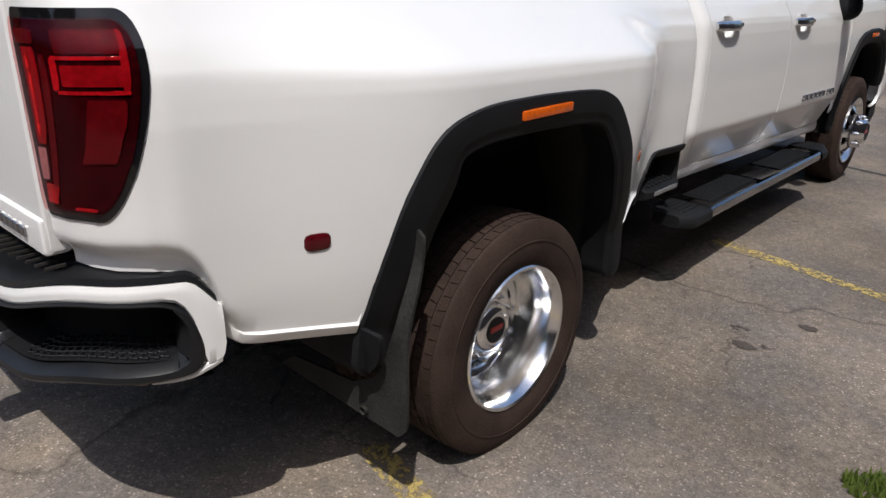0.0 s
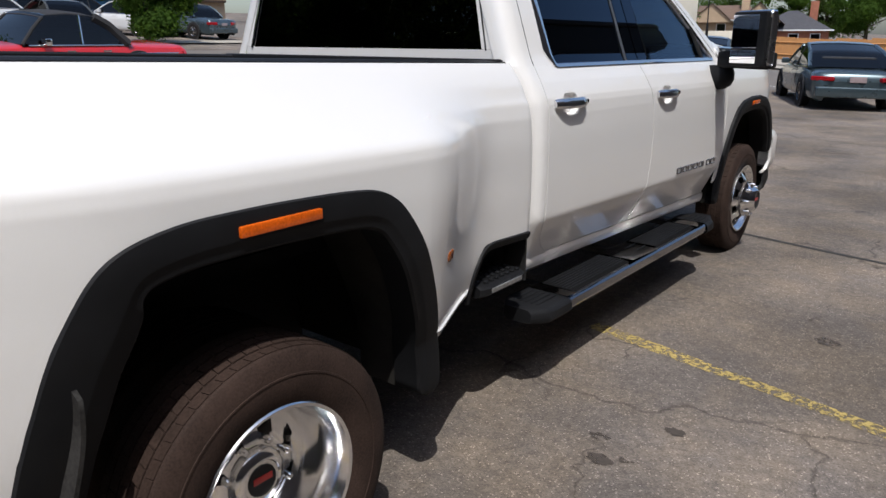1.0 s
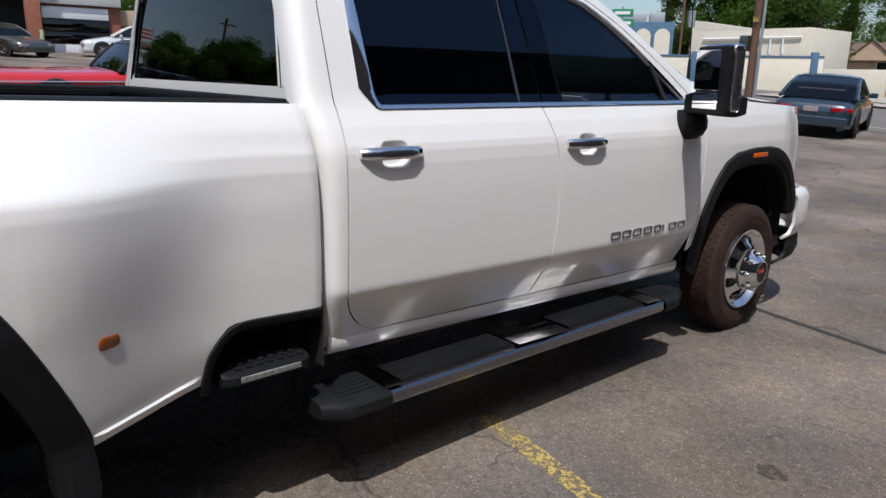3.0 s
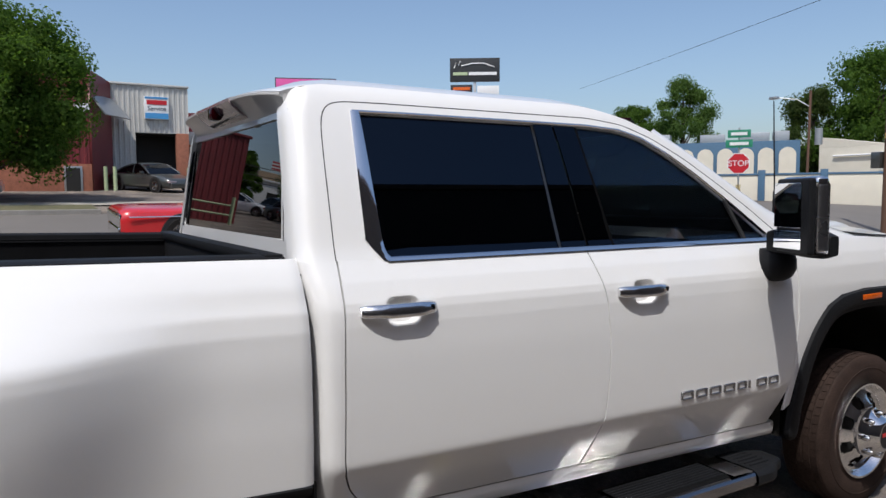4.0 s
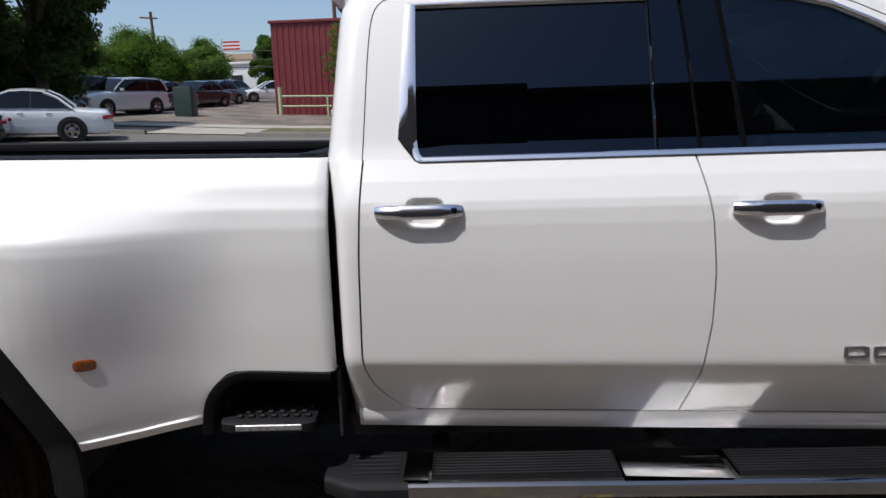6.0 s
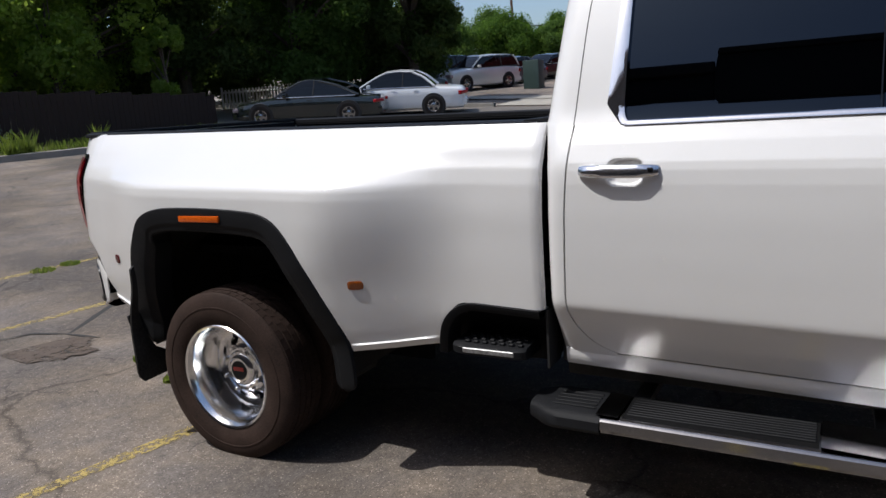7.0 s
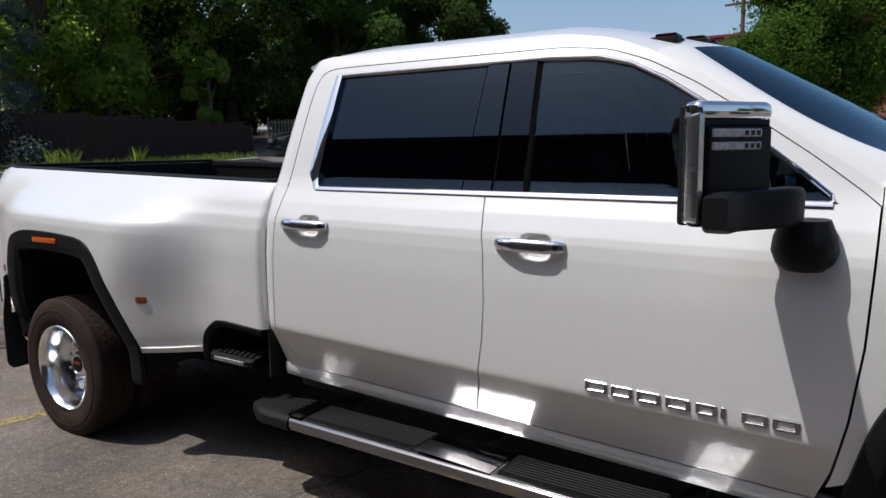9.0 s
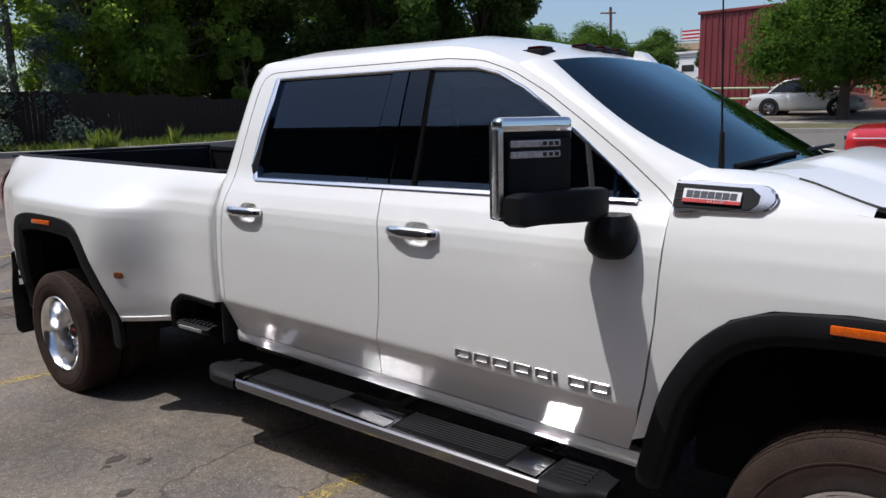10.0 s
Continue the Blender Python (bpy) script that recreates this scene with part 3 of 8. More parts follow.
def tail_lamp(s):
    """A black housing with rounded corners, red reflectors in it, and a smooth red cover."""
    z0, z1 = 0.985, 1.380

    def skin(f0, f1, h0, h1, off, nu=14, nz=14, rounded=0.0, bulge=0.0):
        """A patch by its share of the lamp's width from the tailgate and of its height from the top."""
        rows = []
        for h in h0 + (h1 - h0) * (0.5 - 0.5 * np.cos(np.linspace(0, math.pi, nz))):
            v = (h - h0) / (h1 - h0)
            nip = rounded * (1 - (1 - min(1.0, abs(2 * v - 1)) ** 7) ** 0.5)
            edge = 0.215 + 0.30 * h ** 1.9
            a, c = f0 + nip * 0.5, f1 - nip
            rows.append([corner(s, 1.0 - f * (1.0 - edge), z1 + (z0 - z1) * h, off + bulge * (max(0.0, math.sin(math.pi * (f - f0) / (f1 - f0))) * max(0.0, math.sin(math.pi * v))) ** 0.6) for f in np.linspace(a, c, nu)])
        return sheet(rows)
    rim = part("tail_lamp", skin(0, 1, 0, 1, 0.004, 18, 26, 0.13), M["gloss_black"], truck, "dark red tail lamp with bright red bars")
    thicken(rim, 0.012)
    for name, f0, f1, h0, h1, m in (("reflector", 0.06, 0.94, 0.05, 0.95, "dark_lens"),):
        part(name, skin(f0, f1, h0, h1, 0.0075, 16, 20, 0.12, 0.003), M[m], rim)
    for name, f0, f1, h0, h1, m in (("red_bar", 0.15, 0.29, 0.17, 0.62, "mid_lens"), ("clear_bar", 0.13, 0.25, 0.64, 0.80, "clear_lens"), ("red_bar", 0.17, 0.36, 0.82, 0.92, "red_lens"), ("red_panel", 0.09, 0.30, 0.09, 0.155, "deep_lens"),
                                   ("red_panel", 0.46, 0.84, 0.09, 0.195, "deep_lens"), ("red_bar", 0.20, 0.225, 0.20, 0.58, "clear_red"), ("red_bar", 0.83, 0.88, 0.09, 0.37, "mid_lens"), ("red_bar", 0.42, 0.84, 0.205, 0.222, "red_lens"), ("red_bar", 0.40, 0.455, 0.215, 0.36, "red_lens"), ("red_panel", 0.48, 0.86, 0.245, 0.34, "mid_lens"), ("red_bar", 0.44, 0.88, 0.36, 0.376, "red_lens"),
                                   ("red_panel", 0.62, 0.86, 0.40, 0.70, "deep_lens"), ("red_bar", 0.31, 0.37, 0.20, 0.92, "deep_lens"), ("red_bar", 0.56, 0.80, 0.925, 0.94, "red_lens")):
        thicken(part(name, skin(f0, f1, h0, h1, 0.0125, 8, 8, 0.02), M[m], rim), 0.002)
    part("cover", skin(0.05, 0.945, 0.04, 0.965, 0.0150, 24, 28, 0.125, 0.016), M["lamp_cover"], rim, "smooth red lamp cover").visible_shadow = False


def flare_outline(outer, width, grow=lambda y: 1.0):
    """Points of a wheel arch lip and of its inner edge."""
    cy = sum(p[0] for p in outer) / len(outer)
    out = []
    for i, (y, z) in enumerate(outer):
        a, b = outer[max(i - 1, 0)], outer[min(i + 1, len(outer) - 1)]
        t = Vector((b[0] - a[0], b[1] - a[1])).normalized()
        n = Vector((t.y, -t.x))
        if n.dot(Vector((cy - y, 0.5 - z))) < 0:
            n = -n
        out.append((y + n.x * width * grow(y), z + n.y * width * grow(y)))
    return out


def resample(pts, step):
    out = []
    for (a, b), (c, d) in zip(pts, pts[1:]):
        n = max(1, round(math.hypot(c - a, d - b) / step))
        out += [(a + (c - a) * i / n, b + (d - b) * i / n) for i in range(n)]
    return out + [pts[-1]]


def relax(pts, rounds=3):
    for _ in range(rounds):
        pts = [pts[0]] + [((a[0] + 2 * b[0] + c[0]) / 4, (a[1] + 2 * b[1] + c[1]) / 4) for a, b, c in zip(pts, pts[1:], pts[2:])] + [pts[-1]]
    return pts


def flare(s, outer, surface, width, proud, deep, grow=lambda y: 1.0):
    out = relax(resample(outer, 0.012), 26)
    w = [flare_outline(out, width * k, grow) for k in (0.0, 0.05, 0.2, 0.62, 0.68, 0.74, 0.93, 1.0, 1.0, 1.0)]
    lift = [-0.006, proud * 0.75, proud, proud * 0.95, proud * 0.85, proud * 0.45, proud * 0.3, -0.004, -0.03, -deep]
    rows = []
    for i in range(len(out)):
        base = surface(*out[i])
        # both ends are rounded off
        d = min(math.dist(out[i], out[0]), math.dist(out[i], out[-1])) / 0.05
        g = max(0.04, math.sqrt(max(0.0, 1 - (1 - min(1.0, d)) ** 2)))
        my, mz = (w[0][i][0] + w[-1][i][0]) / 2, (w[0][i][1] + w[-1][i][1]) / 2
        rows.append([(s * (base + (l + 0.006) * g ** 0.4 - 0.006), my + (w[k][i][0] - my) * g, mz + (w[k][i][1] - mz) * g) for k, l in enumerate(lift)])
    return part("wheel_arch_flare", sheet(rows), M["plastic"], truck, "black moulded wheel arch flare", 40)


REAR_ARCH = [(-0.615, 0.48), (-0.60, 0.605), (-0.57, 0.75), (-0.50, 0.95), (-0.41, 1.09), (-0.34, 1.127), (-0.22, 1.148), (0.0, 1.148), (0.20, 1.14), (0.34, 1.128), (0.42, 1.095), (0.50, 0.99), (0.56, 0.88), (0.61, 0.77), (0.65, 0.68), (0.68, 0.57), (0.688, 0.48), (0.686, 0.385)]
FRONT_ARCH = [(3.70, 0.46), (3.735, 0.62), (3.79, 0.82), (3.88, 0.970), (3.98, 1.060), (4.10, 1.103), (4.30, 1.120), (4.50, 1.117), (4.62, 1.100), (4.72, 1.045), (4.82, 0.935), (4.90, 0.80), (4.94, 0.68)]


def marker(name, s, x, y, z, dy, dz, material, parent, label, proud=0.006):
    lo, hi = sorted((s * (x - 0.02), s * (x + proud)))
    return part(name, one_box((lo, y - dy / 2, z - dz / 2), (hi, y + dy / 2, z + dz / 2), 0.0045), material, parent, label)


def tyre(name, xc, y, width, parent, s):
    """A tyre with a rounded wall, a rim flange groove, and tread blocks in rings."""
    R, r = 0.386, 0.230
    h = width / 2
    prof = [(-h * 0.80, r), (-h * 0.92, r + 0.015), (-h, r + 0.07), (-h * 0.99, r + 0.105), (-h * 0.93, R - 0.03), (-h * 0.86, R - 0.008)]
    full = prof + [(-h * 0.80, R - 0.002), (h * 0.80, R - 0.002)] + [(-x, q) for x, q in reversed(prof)]
    ob = part("tyre", lathe(full, (xc, y, R), n=72), M["tyre"], parent, "", 50)
    bm = bmesh.new()
    rings = 5
    for k in range(rings):
        x0 = xc - h * 0.84 + k * (2 * h * 0.84) / rings
        x1 = x0 + (2 * h * 0.84) / rings - 0.008
        n = 58
        for i in range(n):
            a0 = 2 * math.pi * (i + 0.5 * (k % 2)) / n
            a1 = a0 + 2 * math.pi / n * 0.91
            lo, hi = R - 0.008, R + (0.003 if 0 < k < rings - 1 else 0.0012)
            quad = [bm.verts.new((x, y + q * math.cos(a), R + q * math.sin(a))) for q in (lo, hi) for x, a in ((x0, a0), (x1, a0 + (0.012 if k % 2 else -0.012)), (x1, a1 + (0.012 if k % 2 else -0.012)), (x0, a1))]
            for f in ((4, 5, 6, 7), (0, 1, 5, 4), (1, 2, 6, 5), (2, 3, 7, 6), (3, 0, 4, 7)):
                bm.faces.new([quad[j] for j in f])
    part("tread", bm, M["tyre"], ob, "", 20)
    # raised ring marks on the wall
    side = xc + s * h
    part("wall_ring", lathe([(-s * 0.006, r + 0.085), (s * 0.0015, r + 0.088), (s * 0.0015, r + 0.093), (-s * 0.006, r + 0.096)], (side, y, R), n=72), M["tyre"], ob)
    return ob


def wheel_disc(xc, y, s, radius, hole_r, hole_at, holes, dish, parent, material):
    """A turned disc with oval holes: rings of quads with gaps left at the holes."""
    n = holes * 12
    rad = [0.06, 0.085, hole_at - hole_r, hole_at - hole_r * 0.5, hole_at, hole_at + hole_r * 0.5, hole_at + hole_r, radius]
    bm = bmesh.new()
    def pt(r, i):
        a = 2 * math.pi * i / n
        return bm.verts.new((xc + s * dish(r), y + r * math.cos(a), 0.386 + r * math.sin(a)))
    grid = [[pt(r, i) for i in range(n)] for r in rad]
    for k in range(len(rad) - 1):
        for i in range(n):
            f = (i % 12 + 0.5) / 12
            open_ = 2 <= k <= 5 and abs(f - 0.5) < (0.25 if k in (3, 4) else 0.17)
            if not open_:
                bm.faces.new((grid[k][i], grid[k][(i + 1) % n], grid[k + 1][(i + 1) % n], grid[k + 1][i]))
    ob = part("wheel_disc", bm, material, parent, "", 60)
    return thicken(ob, 0.014)


def rear_wheel(s, y=0.0):
    w = new("rear_wheel")
    w.parent = truck
    w["label"] = "dual rear wheel with a deep polished dish"
    tyre("tyre", s * 1.062, y, 0.215, w, s)
    tyre("tyre", s * 0.80, y, 0.215, w, s)
    c = (0, y, 0.386)
    face = 1.148
    rim = part("rim", lathe([(s * (face + 0.012), 0.229), (s * (face + 0.016), 0.238), (s * (face + 0.010), 0.243), (s * (face - 0.01), 0.240), (s * (face - 0.02), 0.236)], c), M["polished"], w, "polished rim")
    part("dish", lathe([(s * (face + 0.012), 0.229), (s * (face + 0.0), 0.222), (s * (face - 0.02), 0.212), (s * (face - 0.09), 0.204), (s * (face - 0.155), 0.196), (s * (face - 0.17), 0.185)], c), M["polished"], w, "polished deep dish")
    wheel_disc(s * 1.0, y, s, 0.197, 0.03, 0.135, 8, lambda r: 0.045 * (1 - smooth(0.09, 0.19, r)), w, M["polished"])
    part("hub_cap", lathe([(s * 1.0, 0.09), (s * 1.052, 0.088), (s * 1.066, 0.078), (s * 1.075, 0.06), (s * 1.075, 0.058), (s * 1.070, 0.054), (s * 1.070, 0.001)], c, n=40), M["polished"], w)
    cap = part("cap_emblem", lathe([(s * 1.0705, 0.045), (s * 1.074, 0.043), (s * 1.074, 0.001)], c, n=32), M["gap"], w, "black cap emblem")
    part("emblem_bar", one_box((s * 1.073 - 0.002, y - 0.03, 0.384), (s * 1.073 + 0.0035, y + 0.03, 0.402), 0.001), M["red_paint"], cap)
    for i in range(8):
        a = 2 * math.pi * (i + 0.5) / 8
        part("lug_nut", lathe([(s * 1.03, 0.012), (s * 1.062, 0.011), (s * 1.068, 0.006), (s * 1.068, 0.0005)], (0, y + 0.105 * math.cos(a), 0.386 + 0.105 * math.sin(a)), n=12), M["chrome"], w)
    part("brake_drum", lathe([(s * 0.98, 0.001), (s * 0.98, 0.19), (s * 0.86, 0.19)], c), M["steel"], w)


def front_wheel(s, y=4.37):
    w = new("front_wheel")
    w.parent = truck
    w["label"] = "front wheel with a convex chrome disc"
    tyre("tyre", s * 0.885, y, 0.22, w, s)
    c = (0, y, 0.386)
    part("rim", lathe([(s * 0.955, 0.205), (s * 0.985, 0.222), (s * 0.998, 0.232), (s * 0.998, 0.241), (s * 0.985, 0.243)], c), M["polished"], w, "polished rim")
    wheel_disc(s * 0.962, y, s, 0.212, 0.036, 0.160, 8, lambda r: 0.052 * (1 - smooth(0.10, 0.215, r)), w, M["polished"])
    part("hub_cover", lathe([(s * 1.0, 0.128), (s * 1.022, 0.127), (s * 1.026, 0.118), (s * 1.055, 0.098), (s * 1.092, 0.078), (s * 1.10, 0.068), (s * 1.10, 0.062)], c, n=48), M["chrome"], w, "chrome hub cover")
    cap = part("cap_emblem", lathe([(s * 1.10, 0.064), (s * 1.094, 0.060), (s * 1.094, 0.001)], c, n=32), M["gap"], w, "black cap emblem")
    part("emblem_bar", one_box((s * 1.094 - 0.002, y - 0.032, 0.384), (s * 1.094 + 0.003, y + 0.032, 0.402), 0.001), M["red_paint"], cap)
    for i in range(8):
        a = 2 * math.pi * i / 8
        part("lug_nut", lathe([(s * 1.02, 0.015), (s * 1.062, 0.014), (s * 1.075, 0.008), (s * 1.075, 0.0005)], (0, y + 0.108 * math.cos(a), 0.386 + 0.108 * math.sin(a)), n=12), M["chrome"], w)
    part("brake_disc", lathe([(s * 0.90, 0.001), (s * 0.90, 0.18), (s * 0.86, 0.18)], c), M["steel"], w)


# ---- put the truck together ----
for side in (1, -1):
    for is_front in (False, True):
        door(side, is_front)
    window_frame(side)
    side_glass(side)
    bed_side(side)
    rear_wheel(side)
    front_wheel(side)
    tail_lamp(side)
cab_shell()
rear_spoiler()
for hy, hz in HANDLES:
    door_handle(1, hy, hz)
    door_handle(-1, hy, hz)
badge_shapes(truck)

def fender_x(z):
    return along([(0.45, 0.96), (0.62, 0.985), (0.80, 0.998), (1.0, 1.004), (1.15, 0.998), (1.24, 0.984), (1.30, 0.965), (1.36, 0.938), (1.40, 0.915), (1.44, 0.885), (1.47, 0.85)], z)


# flares, markers and flaps
for side in (1, -1):
    rf = flare(side, REAR_ARCH, lambda y, z: bed_x(min(0.68, max(-0.60, y)), max(0.6, z)), 0.105, 0.012, 0.10, lambda y: 1 + 0.5 * smooth(-0.30, -0.50, y))
    marker("side_marker", side, 1.200, 0.018, 1.100, 0.232, 0.026, M["amber"], rf, "long amber side marker lamp")
    ff = flare(side, FRONT_ARCH, lambda y, z: fender_x(max(0.62, z)), 0.10, 0.022, 0.12)
    marker("side_marker", side, 1.021, 4.335, 1.079, 0.165, 0.026, M["amber"], ff, "long amber side marker lamp")
    for name, y, z, dy, dz, m, label in (("amber_marker", 0.735, 0.838, 0.058, 0.036, "amber_dark", "small dark amber marker lamp"), ("red_marker", -0.700, 0.878, 0.058, 0.042, "deep_lens", "small dark red marker lamp")):
        bm = bmesh.new()
        rows = []
        for k, (g, off) in enumerate(((1.0, -0.004), (0.98, 0.003), (0.85, 0.005), (0.4, 0.006), (0.02, 0.006))):
            rows.append([(side * (bed_x(y + dy / 2 * g * max(-1, min(1, 1.2 * math.cos(q))), z + dz / 2 * g * max(-1, min(1, 1.2 * math.sin(q)))) + off), y + dy / 2 * g * max(-1, min(1, 1.2 * math.cos(q))), z + dz / 2 * g * max(-1, min(1, 1.2 * math.sin(q)))) for q in np.linspace(0, 2 * math.pi, 17)[:-1]])
        part(name, sheet(rows, bm, close=True), M[m], truck, label)


FENDER_LOW = [(3.665, 0.595), (3.70, 0.60), (3.735, 0.62), (3.79, 0.82), (3.84, 0.905), (3.88, 0.970), (3.98, 1.060), (4.10, 1.103), (4.30, 1.120), (4.50, 1.117), (4.62, 1.100), (4.72, 1.045), (4.82, 0.935), (4.90, 0.80), (4.94, 0.70), (4.95, 0.68), (5.05, 0.68)]
FENDER_TOP = [(3.665, 1.445), (3.9, 1.455), (4.0, 1.45), (4.1, 1.425), (4.2, 1.395), (4.3, 1.375), (4.6, 1.355), (5.05, 1.33)]


def unsagged(y, z):
    return z + (y - 1.6) * (0.033 - 0.0275 * min(1, max(0, (z - 0.55) / 0.8)))


def nose(y):
    """How far the front end draws in."""
    return 0.10 * smooth(4.55, 5.25, y)


def fender(s):
    rows = []
    for y in spread_out(3.70, 5.05, 0.03, [p[0] for p in FENDER_LOW if p[0] > 3.70]):
        lo, hi = along(FENDER_LOW, y), along(FENDER_TOP, y)
        row = []
        for z in np.linspace(lo, hi, 30):
            shift = along(FRONT_CUT, min(1.47, max(0.6, unsagged(y, z)))) + 0.004 - 3.70
            row.append((s * (fender_x(z) - nose(y)), y + shift * (1 - (y - 3.70) / 1.35) ** 9, z))
        rows.append(row)
    ob = part("front_fender", sheet(rows), M["white"], truck)
    thicken(ob, 0.01)
    # front corner with the lamp and the bumper
    rows = []
    for u in np.linspace(0, 1, 9):
        y = 5.05 + 0.25 * math.sin(u * math.pi / 2)
        x = 0.90 - 0.34 * (1 - math.cos(u * math.pi / 2))
        rows.append([(s * (x - 0.05 * max(0, z - 1.1)), y - 0.12 * max(0, z - 1.0), z) for z in np.linspace(0.86, 1.33, 9)])
    ob = part("headlight", sheet(rows), M["clear_lens"], truck, "clear wrapped headlight")
    thicken(ob, 0.01)


def front_bumper():
    rows = []
    for u in np.linspace(-1, 1, 41):
        x = 1.0 * math.sin(u * math.pi / 2) if abs(u) < 2 else u
        y = 5.36 - 0.42 * abs(u) ** 5
        rows.append([(0.985 * x, y - 0.10, 0.50), (1.0 * x, y - 0.02, 0.53), (1.015 * x, y, 0.60), (1.015 * x, y, 0.76), (1.0 * x, y - 0.03, 0.80), (0.985 * x, y - 0.10, 0.82)])
    ob = part("front_bumper", sheet(rows), M["white"], truck)
    thicken(ob, 0.02)
    rows = []
    for u in np.linspace(-1, 1, 31):
        x = math.sin(u * math.pi / 2)
        y = 5.33 - 0.40 * abs(u) ** 5
        rows.append([(0.97 * x, y - 0.2, 0.34), (0.98 * x, y - 0.04, 0.36), (0.99 * x, y, 0.42), (0.985 * x, y - 0.01, 0.51)])
    thicken(part("air_dam", sheet(rows), M["plastic"], truck), 0.02)
    part("grille", one_box((-0.58, 5.20, 0.82), (0.58, 5.27, 1.28), 0.03), M["chrome"], truck)


def hood():
    rows = []
    for y in np.linspace(3.97, 5.22, 29):
        w = along([(3.97, 0.735), (4.05, 0.742), (4.15, 0.787), (4.25, 0.832), (4.32, 0.852), (4.4, 0.856)], y) - 0.9 * nose(y)
        edge = along([(3.97, 1.474), (4.05, 1.466), (4.15, 1.443), (4.32, 1.388), (4.6, 1.362), (5.22, 1.33)], y) + 0.004
        drop = 0.16 * smooth(4.9, 5.24, y) ** 1.5
        row = []
        for u in np.linspace(-1, 1, 41):
            a = abs(u)
            crown = 0.05 * (1 - a ** 2.4) * smooth(3.9, 4.3, y) + 0.012 * (1 - a ** 2) + 0.022 * (1 - smooth(0.56, 0.66, a)) * smooth(3.97, 4.15, y)
            row.append((w * u, y + 0.06 * (1 - a * a) * (1 - smooth(3.97, 4.2, y)) + 0.10 * (1 - a * a) * smooth(4.5, 5.2, y), edge + crown - drop))
        rows.append(row)
    ob = part("hood", sheet(rows), M["white"], truck)
    thicken(ob, 0.012)
    for s in (0, -1):
        part("hood_seam", tube([(r[s][0] * 1.003, r[s][1], r[s][2] + 0.0005) for r in rows[3:-3]], 0.0038, n=6), M["gap"], truck)
    # cowl between the hood and the windshield, with both wipers
    part("cowl", one_box((-0.78, 3.80, 1.40), (0.78, 4.03, 1.455), 0.015), M["plastic"], truck)
    for x0, x1 in ((0.70, 0.08), (-0.02, -0.66)):
        part("wiper", tube([(x0, 3.90, 1.487), ((x0 + x1) / 2, 3.945, 1.502), (x1, 3.955, 1.502)], 0.009, n=6), M["plastic"], truck)
    part("antenna", tube([(0.785, 3.88, 1.46), (0.785, 3.88, 1.50), (0.785, 3.878, 1.595), (0.785, 3.877, 1.60), (0.78, 3.86, 2.03)], [0.012, 0.010, 0.008, 0.004, 0.0025], n=8), M["plastic"], truck)


def glass_edge(v):
    """The side edge of the windshield from the roof (0) to the cowl (1)."""
    q = Vector((0.640 + 0.170 * v, 3.195 + 0.665 * v, 1.868 - 0.386 * v - 0.02 * v * (1 - v)))
    y = 3.10 + 0.675 * v
    z = along(ROOF_LINE, y)
    return tuple(q.lerp(Vector((cab_x(z), y, sagged(y, z))), 0.36 * math.sin(math.pi * v ** 1.2)))


def windshield():
    rows = []
    for v in np.linspace(0, 1, 16):
        xe, ye, ze = glass_edge(v)
        yc, zc = 3.28 + 0.72 * v, 1.893 - 0.433 * v + 0.05 * v * (1 - v)
        rows.append([(xe * u, yc + (ye - yc) * abs(u) ** (4 - 1.6 * v), zc + (ze - zc) * abs(u) ** 3) for u in np.linspace(-1, 1, 29)])
    thicken(part("windshield", sheet(rows), M["screen"], truck), 0.005)
    for s in (1, -1):
        out = []
        for v in np.linspace(0, 1, 18):
            y = 3.10 + (3.775 - 3.10) * v
            z = along(ROOF_LINE, y)
            p, q = Vector((cab_x(z), y, sagged(y, z))), Vector(glass_edge(v)) + Vector((0.004, 0.0, 0.003))
            up = Vector((0.45, 0.25, 0.85))
            out.append([(s * t.x, t.y, t.z) for t in (p, p.lerp(q, 0.2) + up * 0.008, p.lerp(q, 0.5) + up * 0.011, p.lerp(q, 0.8) + up * 0.008, q, q + Vector((-0.004, 0, -0.012)))])
        thicken(part("windshield_pillar", sheet(out), M["white"], truck), 0.008)
        rows = []
        for y in np.linspace(3.775, 4.32, 14):
            zt = along(FENDER_TOP, y)
            xo = fender_x(zt)
            w = along([(3.775, 0.80), (3.86, 0.812), (3.95, 0.74), (4.05, 0.745), (4.15, 0.79), (4.25, 0.835), (4.32, 0.855)], y)
            zi = along([(3.775, 1.50), (3.86, 1.486), (3.95, 1.478), (4.05, 1.468), (4.15, 1.445), (4.32, 1.39)], y)
            rows.append([(s * (xo + (w - xo) * k), y, zt + (zi - zt) * math.sin(k * math.pi / 2)) for k in np.linspace(0, 1, 7)])
        thicken(part("fender_top", sheet(rows), M["white"], truck), 0.006)


def roof_lamps():
    for x, z in ((0.54, 1.916), (0.17, 1.950), (0.0, 1.951), (-0.17, 1.950)):
        base = part("roof_marker_lamp", one_box((x - 0.055, 3.03, z - 0.03), (x + 0.055, 3.13, z + 0.004), 0.009), M["plastic"], truck, "smoked roof marker lamp")
        part("lens", one_box((x - 0.042, 3.05, z - 0.006), (x + 0.042, 3.125, z + 0.016), 0.010, 3), M["dark_lens"], base)
    fin = prism([(3.02, 1.92), (3.15, 1.905), (3.075, 1.975), (3.04, 1.985)], lambda a, b, c: (-0.60 + c, a, b), 0.10, 0.012)
    part("roof_lamp_cover", fin, M["white"], truck, "white cover of the outer roof lamp")


